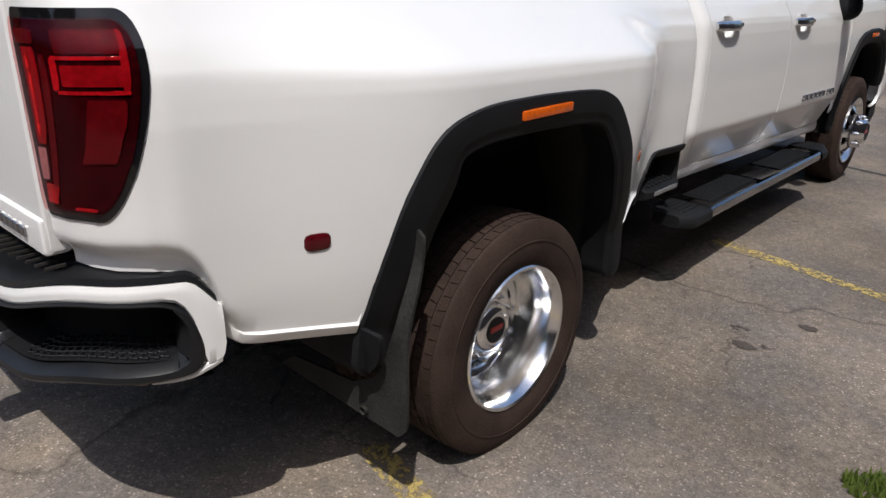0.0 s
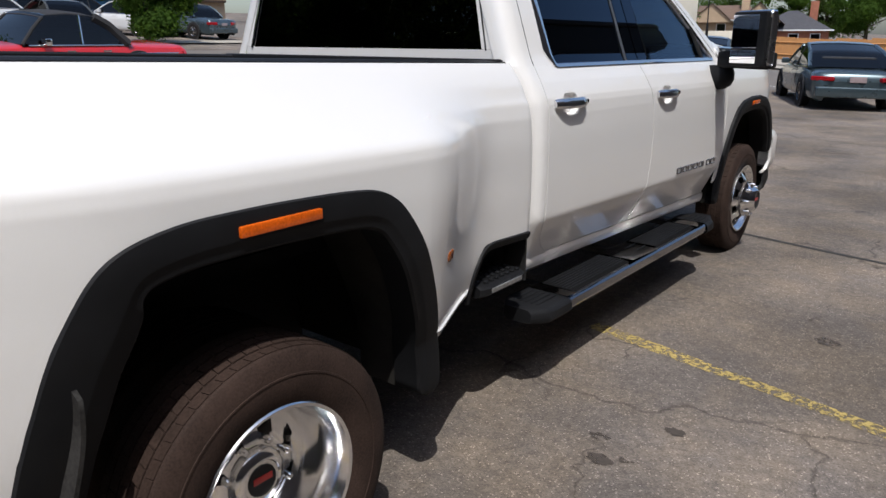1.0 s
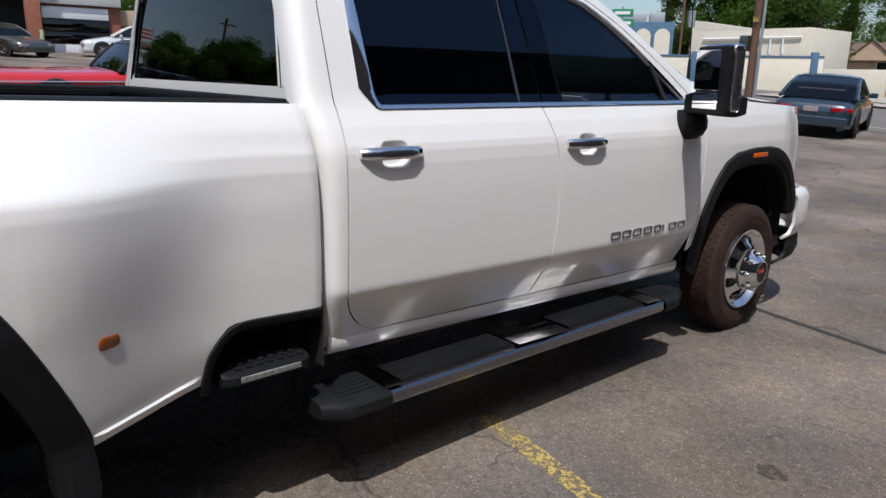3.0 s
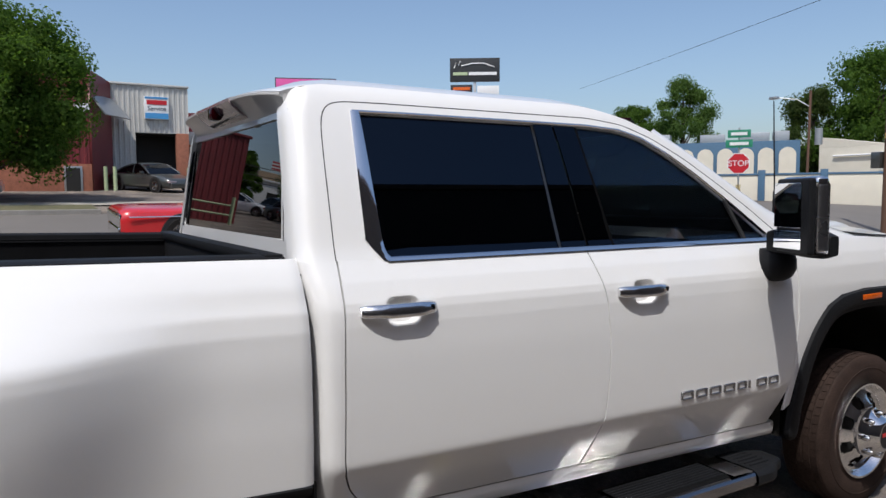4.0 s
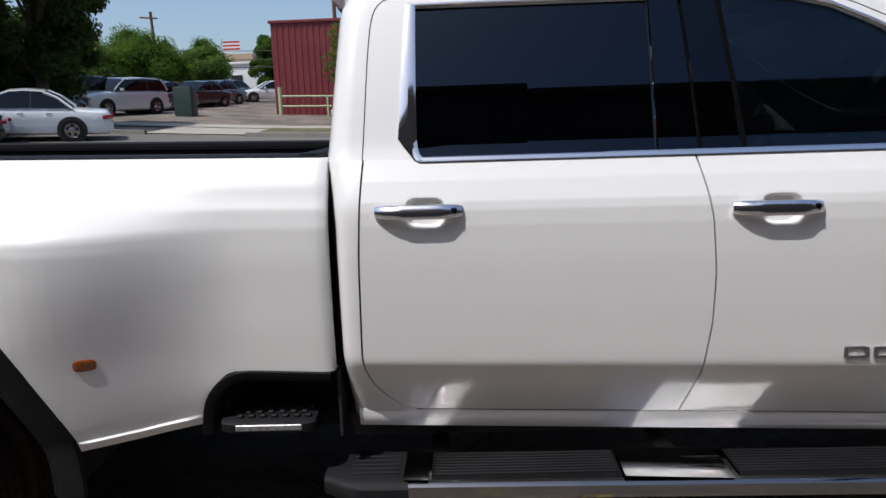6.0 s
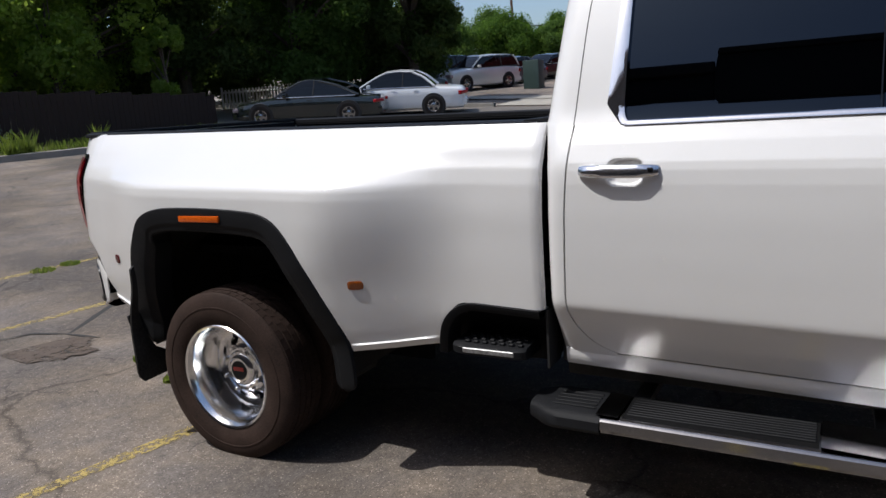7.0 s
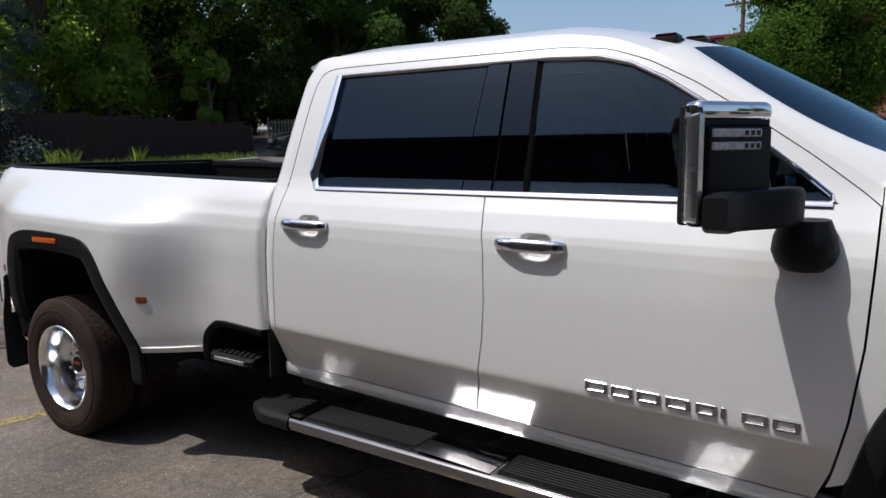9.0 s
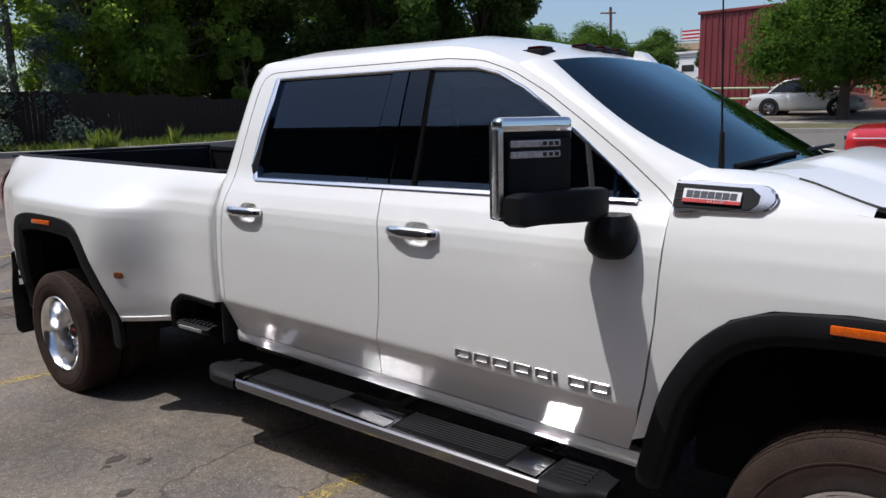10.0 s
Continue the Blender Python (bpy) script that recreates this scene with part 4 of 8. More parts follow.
def mirror(s):
    """A tall towing mirror on a boxy arm, its head turned outward."""
    m = new("tow_mirror")
    m.parent = truck
    m["label"] = "large black and chrome towing mirror"
    cx, cy = 1.212, 3.447
    turn = Matrix.Translation((s * cx, cy, 0)) @ Matrix.Rotation(radians(-29 * s), 4, "Z")
    z0, z1 = 1.345, 1.652

    aim = Matrix.Translation((s * cx, cy, 0)) @ Matrix.Rotation(radians(-29 * s), 4, "Z") @ Matrix.Translation((0, -0.05, 0)) @ Matrix.Rotation(radians(7 * s), 4, "Z") @ Matrix.Translation((0, 0.05, 0))

    def piece(name, lo, hi, bevel, material, label="", segments=3, parent=m):
        a, c = sorted((s * lo[0], s * hi[0]))
        ob = part(name, one_box((a, lo[1], lo[2]), (c, hi[1], hi[2]), bevel, segments), material, parent, label)
        ob.matrix_basis = turn
        return ob

    piece("mirror_head", (-0.134, -0.030, z0), (0.122, 0.022, z1 - 0.006), 0.024, M["plastic"], segments=4)
    piece("chrome_cap", (-0.134, -0.032, z1 - 0.050), (0.130, 0.028, z1 + 0.004), 0.026, M["chrome"])
    piece("chrome_side", (0.110, -0.024, z0 + 0.01), (0.130, 0.026, z1 - 0.02), 0.018, M["satin"], segments=4)
    piece("mirror_rim", (-0.130, -0.052, z0 + 0.002), (0.122, -0.02, z1 - 0.004), 0.014, M["plastic"])
    piece("upper_glass", (-0.108, -0.0600, z0 + 0.105), (0.100, -0.048, z1 - 0.022), 0.003, M["mirror"]).matrix_basis = aim
    piece("lower_glass", (-0.108, -0.0600, z0 + 0.02), (0.100, -0.048, z0 + 0.093), 0.003, M["mirror"]).matrix_basis = aim
    piece("front_panel", (-0.122, 0.012, z0 + 0.075), (0.104, 0.033, z1 - 0.056), 0.016, M["plastic"])
    for z in (1.577, 1.545):
        lamp = piece("signal_bar", (-0.080, 0.028, z - 0.010), (0.092, 0.0365, z + 0.010), 0.003, M["signal"], "clear signal lamp bar", 1)
        for j in range(3):
            x = -0.072 + 0.021 * j
            a, c = sorted((s * x, s * (x + 0.013)))
            part("diode", one_box((a, 0.0345, z - 0.006), (c, 0.038, z + 0.006), 0.001, 1), M["gap"], lamp)
    # the boxy arm and the pod on the door
    rows = []
    for u in np.linspace(0, 1, 11):
        x = 1.335 + (0.985 - 1.335) * u
        y = 3.450 + 0.115 * smooth(0.1, 0.9, u)
        k = 1 - 0.25 * (u < 0.05) - 0.2 * (u > 0.95)
        rows.append([(s * x, y + 0.040 * k * math.copysign(abs(math.cos(q)) ** 0.35, math.cos(q)), 1.383 + 0.052 * k * math.copysign(abs(math.sin(q)) ** 0.35, math.sin(q))) for q in np.linspace(0, 2 * math.pi, 25)[:-1]])
    bm = sheet(rows, close=True)
    for r in (rows[0], rows[-1]):
        bm.faces.new([bm.verts.new(p) for p in r])
    part("mirror_arm", bm, M["plastic"], m)
    rows = []
    for z, rx, ry, dx in ((1.345, 0.07, 0.062, 0.0), (1.30, 0.085, 0.08, 0.0), (1.26, 0.085, 0.085, 0.0), (1.225, 0.072, 0.072, -0.004), (1.205, 0.05, 0.05, -0.012), (1.198, 0.02, 0.02, -0.02)):
        rows.append([(s * (0.985 + dx + rx * math.cos(q)), 3.605 + ry * math.sin(q), z) for q in np.linspace(0, 2 * math.pi, 25)[:-1]])
    bm = sheet(rows, close=True)
    bm.faces.new([bm.verts.new(p) for p in rows[0]])
    part("mirror_foot", bm, M["plastic"], m)


def running_board(s):
    rb = new("running_board")
    rb.parent = truck
    rb["label"] = "polished running board with ribbed black step pads"
    zt = lambda y: 0.418 - 0.008 * (y - 1.6)
    def strip(y0, y1, prof, n=12, taper=None, dip=0.0):
        rows = []
        for y in np.linspace(y0, y1, n):
            k = taper(y) if taper else 1.0
            rows.append([(s * (0.967 + (x - 0.955) * k), y, zt(y) - dip * (y - (y0 + y1) / 2) + dz * 0.85 * (0.6 + 0.4 * k)) for x, dz in prof])
        return rows
    shell = [(0.845, -0.02), (0.85, 0.0), (1.035, -0.003), (1.050, -0.008), (1.058, -0.018), (1.062, -0.050), (1.055, -0.066), (1.03, -0.072), (0.87, -0.075), (0.845, -0.06)]
    bm = sheet(strip(1.645, 3.40, shell, 30), close=True)
    part("chrome_tube", bm, M["board_tube"], rb, "brushed bright running board tube")
    for y0, y1, sign in ((1.395, 1.66, -1), (3.39, 3.625, 1)):
        cap = [(0.838, -0.015), (0.845, 0.006), (1.035, 0.003), (1.056, -0.008), (1.066, -0.022), (1.069, -0.058), (1.060, -0.074), (1.02, -0.080), (0.87, -0.080), (0.838, -0.065)]
        tap = (lambda y: 0.55 + 0.45 * smooth(1.365, 1.50, y)) if sign < 0 else (lambda y: 0.5 + 0.5 * (1 - smooth(3.48, 3.635, y)))
        rows = strip(y0, y1, cap, 12, tap)
        bm = sheet(rows, close=True)
        bm.faces.new([bm.verts.new(p) for p in rows[0 if sign < 0 else -1]])
        part("end_cap", bm, M["plastic"], rb, "black plastic end cap")
        for j in range(5):
            yy = (y0 + 0.08, y1 - 0.03) if sign < 0 else (y0 + 0.03, y1 - 0.08)
            x = 0.895 + 0.028 * j
            part("cap_rib", one_box((min(s * x, s * (x + 0.010)), yy[0], zt(yy[0]) - 0.001), (max(s * x, s * (x + 0.010)), yy[1], zt(yy[1]) + 0.009), 0.002, 1), M["plastic"], rb)
    for y0, y1 in ((1.732, 2.32), (2.675, 3.245)):
        pad = part("step_pad", sheet(strip(y0, y1, [(0.862, -0.004), (0.866, 0.007), (1.02, 0.004), (1.036, -0.004)], 6)), M["step_pad"], rb, "ribbed black step pad")
        # Ribs take a lighter black than the pad, imitating their sunlit tops.
        for j in range(8):
            x = 0.884 + 0.0185 * j
            part("pad_rib", one_box((min(s * x, s * (x + 0.009)), y0 + 0.008, zt(y0) - 0.006), (max(s * x, s * (x + 0.009)), y1 - 0.008, zt(y1) + 0.0105), 0.0025, 1), M["plastic"], pad)
    for y0, y1 in ((1.645, 1.722), (2.325, 2.655), (3.25, 3.375)):
        part("bright_plate", sheet(strip(y0, y1, [(0.855, 0.0076), (0.94, 0.0074), (1.050, 0.0070)], 6, None, 0.035)), M["plate"], rb, "bare polished plate between step pads")
        for j in range(2 if y1 - y0 > 0.1 else 0):
            x = 0.925 + 0.06 * j
            part("plate_slat", one_box((min(s * x, s * (x + 0.006)), y0 + 0.004, zt(y0) + 0.001), (max(s * x, s * (x + 0.006)), y1 - 0.004, zt(y1) + 0.006), 0.002, 1), M["plastic"], rb)
    # brackets to the frame
    for y in (1.75, 2.5, 3.3):
        part("bracket", one_box((min(s * 0.5, s * 0.9), y - 0.03, 0.38), (max(s * 0.5, s * 0.9), y + 0.03, 0.41), 0.005), M["steel"], rb)


def bed_step(s):
    st = new("bed_step")
    st.parent = truck
    st["label"] = "black step pocket in the bed side ahead of the rear wheel"
    # frame lip round the notch
    pts = relax(resample([(1.005, 0.555), (1.015, 0.62), (1.03, 0.68), (1.08, 0.742), (1.14, 0.766), (1.43, 0.752)], 0.012), 9)
    rows = []
    for i, (y, z) in enumerate(pts):
        a, b = pts[max(i - 1, 0)], pts[min(i + 1, len(pts) - 1)]
        t = Vector((b[0] - a[0], b[1] - a[1])).normalized()
        n = Vector((t.y, -t.x))
        x = bed_x(y, z)
        rows.append([(s * (x - 0.004), y, z), (s * (x + 0.008), y + n.x * 0.004, z + n.y * 0.004), (s * (x + 0.006), y + n.x * 0.020, z + n.y * 0.020), (s * (x - 0.004), y + n.x * 0.034, z + n.y * 0.034), (s * (x - 0.10), y + n.x * 0.040, z + n.y * 0.040)])
    part("pocket_lip", sheet(rows), M["plastic"], st)
    part("pocket_back", one_box((min(s * 0.80, s * 0.86), 1.0, 0.52), (max(s * 0.80, s * 0.86), 1.44, 0.78), 0.01), M["liner"], st)
    rows = []
    for y, w in ((1.075, 0.0), (1.09, 0.012), (1.12, 0.02), (1.34, 0.02), (1.365, 0.012), (1.375, 0.0)):
        rows.append([(s * 0.82, y, 0.612), (s * (0.985 + w), y, 0.606), (s * (1.0 + w), y, 0.596), (s * (1.0 + w), y, 0.572), (s * (0.98 + w), y, 0.56), (s * 0.82, y, 0.56)])
    bm = sheet(rows, close=True)
    bm.faces.new([bm.verts.new(p) for p in rows[0]]), bm.faces.new([bm.verts.new(p) for p in rows[-1]])
    step = part("step", bm, M["plastic"], st)
    part("step_edge", one_box((min(s * 1.0, s * 1.0225), 1.125, 0.575), (max(s * 1.0, s * 1.0225), 1.335, 0.596), 0.003, 1), M["worn_edge"], step, "worn bright edge strip")
    for i in range(7):
        for j in range(4):
            y, x = 1.115 + 0.036 * i + 0.018 * (j % 2), 0.885 + 0.03 * j
            part("stud", one_box((min(s * x, s * (x + 0.018)), y - 0.010, 0.602), (max(s * x, s * (x + 0.018)), y + 0.010, 0.6165), 0.003, 1), M["plastic"], step)


def bed_inside():
    bm = bmesh.new()
    box(bm, (-0.80, -1.04, 0.86), (0.80, 1.40, 0.90))
    part("bed_floor", bm, M["liner"], truck)
    for i in range(11):
        x = -0.70 + 0.14 * i
        part("floor_rib", one_box((x - 0.03, -1.03, 0.895), (x + 0.03, 1.37, 0.912), 0.006, 1), M["liner"], truck)
    for s in (1, -1):
        rows = []
        for y in np.linspace(-1.08, 1.37, 30):
            t = bed_top(y)
            arch = 0.16 * math.exp(-((y / 0.42) ** 4))
            rows.append([(s * (0.80 - arch), y, 0.90), (s * (0.80 - arch), y, 1.10), (s * 0.80, y, 1.14), (s * 0.80, y, t - 0.05), (s * 0.79, y, t - 0.012)])
        thicken(part("bed_inner_wall", sheet(rows), M["liner"], truck), 0.02)
        rows = []
        for y in np.linspace(-1.10, 1.405, 30):
            t = bed_top(y)
            rows.append([(s * 0.772, y, t - 0.03), (s * 0.775, y, t + 0.002), (s * 0.79, y, t + 0.011), (s * 0.85, y, t + 0.009), (s * 0.870, y, t + 0.003), (s * 0.873, y, t - 0.010)])
        bm = sheet(rows)
        for r in (rows[0], rows[-1]):
            bm.faces.new([bm.verts.new(p) for p in r])
        part("bed_rail_cap", bm, M["plastic"], truck, "black plastic bed rail cap")
        part("sill_seal", one_box((min(s * 0.85, s * 0.972), 1.4435, 0.53), (max(s * 0.85, s * 0.966), 1.4520, 0.748)), M["gap"], truck)
        for y in (-0.75, 0.15, 1.1):
            part("tie_down", tube([(s * 0.77, y - 0.035, 1.20), (s * 0.735, y - 0.035, 1.20), (s * 0.735, y + 0.035, 1.20), (s * 0.77, y + 0.035, 1.20)], 0.008, n=6), M["steel"], truck)
    part("cab_bed_seal", one_box((-0.885, 1.4435, 0.55), (0.885, 1.453, 1.36)), M["gap"], truck)
    part("bulkhead", one_box((-0.82, 1.355, 0.88), (0.82, 1.402, 1.40), 0.01), M["liner"], truck)
    part("bulkhead_cap", one_box((-0.86, 1.345, 1.385), (0.86, 1.408, 1.422), 0.012), M["plastic"], truck, "black plastic bulkhead cap")
    gate = part("tailgate", one_box((-0.793, -1.160, 0.892), (0.793, -1.10, bed_top(-1.1)), 0.014, 3), M["white"], truck)
    part("tailgate_liner", one_box((-0.78, -1.101, 0.88), (0.78, -1.088, bed_top(-1.1) - 0.01), 0.004, 1), M["liner"], gate)
    part("tailgate_cap", one_box((-0.79, -1.18, bed_top(-1.1) - 0.006), (0.79, -1.085, bed_top(-1.1) + 0.016), 0.008), M["plastic"], gate)
    part("lower_panel", one_box((-0.790, -1.168, 0.888), (0.790, -1.110, 0.972), 0.012, 3), M["white"], gate)
    for i in range(7):
        x = 0.695 - 0.033 * i
        part("name_bar", one_box((x - 0.012, -1.175, 0.914), (x + 0.012, -1.166, 0.938), 0.002, 1), M["badge"], gate)


def plan(u):
    """Plan curve of the rear bumper from the side (0) round the corner to the middle (1)."""
    pts = [(0.0, (1.015, -0.90)), (0.10, (1.005, -0.958)), (0.2, (0.975, -1.02)), (0.32, (0.92, -1.10)), (0.45, (0.82, -1.165)), (0.6, (0.66, -1.205)), (0.8, (0.40, -1.225)), (1.0, (0.0, -1.235))]
    us, xs, ys = [p[0] for p in pts], [p[1][0] for p in pts], [p[1][1] for p in pts]
    around = [max(0.0, min(1.0, u + d)) for d in (-0.05, -0.025, 0.0, 0.025, 0.05)]
    return sum(float(np.interp(a, us, xs)) for a in around) / 5, sum(float(np.interp(a, us, ys)) for a in around) / 5


def rear_bumper():
    rb = new("rear_bumper")
    rb.parent = truck
    rb["label"] = "white rear bumper with black corner step pockets"
    drop = lambda u: 0.07 * smooth(0.35, 0.75, u)
    top_drop = lambda u: 0.072 * (1 - smooth(-0.02, 0.15, u))
    for s in (1, -1):
        def ring(u0, u1, prof, n=26, lift=0.0):
            rows = []
            for u in np.linspace(u0, u1, n):
                x, y = plan(u)
                x2, y2 = plan(min(1, u + 0.01))
                d = Vector((x2 - x, y2 - y))
                d = d.normalized() if d.length > 1e-6 else Vector((-1, 0))
                nrm = Vector((-d.y, d.x)) * -1
                if nrm.y > 0.2 and u > 0.1:
                    nrm = -nrm
                if nrm.x < 0 and u < 0.4:
                    nrm = -nrm
                rows.append([(s * (x + nrm.x * o), y + nrm.y * o, z - drop(u) - lift * top_drop(u)) for o, z in prof])
            return rows
        rows = []
        for u in [*np.linspace(0, 0.24, 40), *np.linspace(0.25, 1, 44)]:
            low = float(np.interp(u, [0, 0.012, 0.03, 0.06, 0.085, 0.098, 0.105, 0.12, 0.14, 0.165, 0.20], [0.668, 0.645, 0.634, 0.628, 0.626, 0.66, 0.705, 0.745, 0.772, 0.790, 0.796])) - 0.155 * smooth(0.77, 0.83, u)
            tp = top_drop(u)
            x, y = plan(u)
            x2, y2 = plan(min(1, u + 0.01)) if u < 0.99 else (x - 0.01, y)
            d = Vector((x2 - x, y2 - y)).normalized()
            n = Vector((-d.y, d.x))
            n = -n if n.dot(Vector((x - 0.3, y + 0.3))) < 0 else n
            k = drop(u)
            prof = [(-0.05, 0.845 - tp), (-0.014, 0.843 - tp), (-0.004, 0.838 - tp), (0.0, 0.828 - tp)] + [(0.002, 0.828 - tp + (low + 0.012 - 0.828 + tp) * v) for v in (0.25, 0.5, 0.75, 1.0)] + [(-0.004, low + 0.003), (-0.016, low), (-0.05, low)]
            rows.append([(s * (x + n.x * o), y + n.y * o, z - k) for o, z in prof])
        thicken(part("bumper_shell", sheet(rows), M["white"], rb), 0.006)
        # the pocket: a moulded black rim round the opening, chamfered into a floor and a back
        table = [(u, *plan(u)) for u in np.linspace(0, 1, 101)]
        run = [0.0]
        for a, b in zip(table, table[1:]):
            run.append(run[-1] + math.hypot(b[1] - a[1], b[2] - a[2]))
        reach = lambda u: float(np.interp(u, [q[0] for q in table], run))
        back_to = lambda d: float(np.interp(d, run, [q[0] for q in table]))
        loop = [(0.80, 0.690), (0.795, 0.76), (0.75, 0.797), (0.50, 0.799), (0.30, 0.799), (0.21, 0.797), (0.175, 0.791), (0.145, 0.772), (0.122, 0.743), (0.107, 0.708), (0.101, 0.675), (0.103, 0.650), (0.118, 0.634), (0.15, 0.624), (0.22, 0.617), (0.34, 0.613), (0.55, 0.611), (0.75, 0.613), (0.79, 0.635), (0.80, 0.690)]
        loop = relax(resample([(reach(u), z) for u, z in loop], 0.012), 4)[:-1]
        m = len(loop)
        def pocket_row(i, prof):
            (a, za), (b, zb), (c, zc) = loop[i - 1], loop[i], loop[(i + 1) % m]
            n = Vector((zc - za, a - c)).normalized()
            n = -n if n.dot(Vector((0.40 - b, 0.70 - zb))) < 0 and abs(b - 0.4) > 0.3 else n
            n = Vector((n.x, -abs(n.y))) if zb > 0.76 else Vector((n.x, abs(n.y))) if zb < 0.65 else n
            wide = 0.010 + 0.028 * (1 - smooth(0.66, 0.77, zb)) + 0.016 * (1 - smooth(reach(0.11), reach(0.22), b))
            row = []
            for o, k in prof:
                u = back_to(b + n.x * wide * k)
                x, y = plan(u)
                x2, y2 = plan(min(1.0, u + 0.01)) if u < 0.99 else (x - 0.01, y)
                d = Vector((x2 - x, y2 - y)).normalized()
                q = Vector((-d.y, d.x))
                q = -q if q.dot(Vector((x - 0.3, y + 0.3))) < 0 else q
                row.append((s * (x + q.x * o), y + q.y * o, zb + n.y * wide * k - drop(u)))
            return row
        rows = [pocket_row(i, [(-0.05, -0.25), (-0.006, -0.20), (0.004, -0.08), (0.008, 0.08), (0.007, 0.42), (0.003, 0.50), (-0.028, 0.96), (-0.036, 1.0), (-0.14, 1.08)]) for i in range(m)]
        rows.append(rows[0])
        part("pocket_rim", sheet(rows), M["step_plastic"], rb, "thick black rim of the step pocket", 24)
        part("pocket", sheet(ring(0.10, 0.80, [(-0.02, 0.802), (-0.13, 0.800), (-0.14, 0.68), (-0.13, 0.660), (-0.02, 0.652)])), M["liner"], rb, "black step pocket")
        part("bumper_underside", sheet(ring(0.06, 1.0, [(-0.010, 0.604), (-0.03, 0.592), (-0.16, 0.590)])), M["liner"], rb)
        # the white leg runs out to a point under the rim
        hook = [(u, float(np.interp(u, [0.05, 0.08, 0.10, 0.12, 0.15, 0.20, 0.26], [0.640, 0.632, 0.628, 0.621, 0.613, 0.606, 0.602]))) for u in np.linspace(0.045, 0.26, 24)]
        part("leg_toe", tube([(s * (plan(u)[0] - 0.010), plan(u)[1] + 0.008, z - drop(u)) for u, z in hook], [float(np.interp(u, [0.045, 0.09, 0.15, 0.26], [0.012, 0.013, 0.010, 0.003])) for u, _ in hook], n=10), M["white"], rb)
        top = part("top_pad", sheet(ring(0.03, 1, [(-0.002, 0.842), (-0.006, 0.855), (-0.03, 0.862), (-0.12, 0.862), (-0.16, 0.84)], 40, 1.0)), M["step_plastic"], rb, "black bumper top pad")
        for i in range(22):
            x = 0.05 + 0.035 * i
            part("pad_groove", one_box((min(s * x, s * (x + 0.003)), -1.215 + 0.05 * (x / 0.82) ** 4, 0.789 + 0.07 * (1 - smooth(0.35, 0.75, 1 - x / 0.9))), (max(s * x, s * (x + 0.003)), -1.13, 0.797 + 0.07 * (1 - smooth(0.35, 0.75, 1 - x / 0.9))), 0.001, 1), M["dusty"], top)
        for i in range(16):
            for j in range(5):
                u = 0.23 + 0.028 * i + 0.014 * (j % 2)
                x, y = plan(u)
                d = Vector((x - 0.3, y + 0.4)).normalized()
                px, py = x - d.x * (0.036 + 0.021 * j), y - d.y * (0.036 + 0.021 * j)
                z = 0.654 - drop(u)
                for turn in (0.7, -0.7):
                    part("stud", one_box((-0.009, -0.0028, -0.004), (0.009, 0.0028, 0.005), 0.001, 1, Matrix.Translation((s * px + 0.006 * math.copysign(1, turn), py, z)) @ Matrix.Rotation(turn, 4, "Z")), M["step_plastic"], rb)
    part("exhaust_pipe", lathe([(0.0, 0.045), (0.45, 0.055), (0.45, 0.048), (0.0, 0.04)], (0, 0, 0), n=24), M["exhaust"], rb, "stained exhaust tail pipe").matrix_basis = pose(0.46, -0.58, 0.50, 0, 0, -62)
    part("tow_hitch", one_box((-0.06, -1.30, 0.46), (0.06, -0.95, 0.58), 0.012), M["steel"], rb)


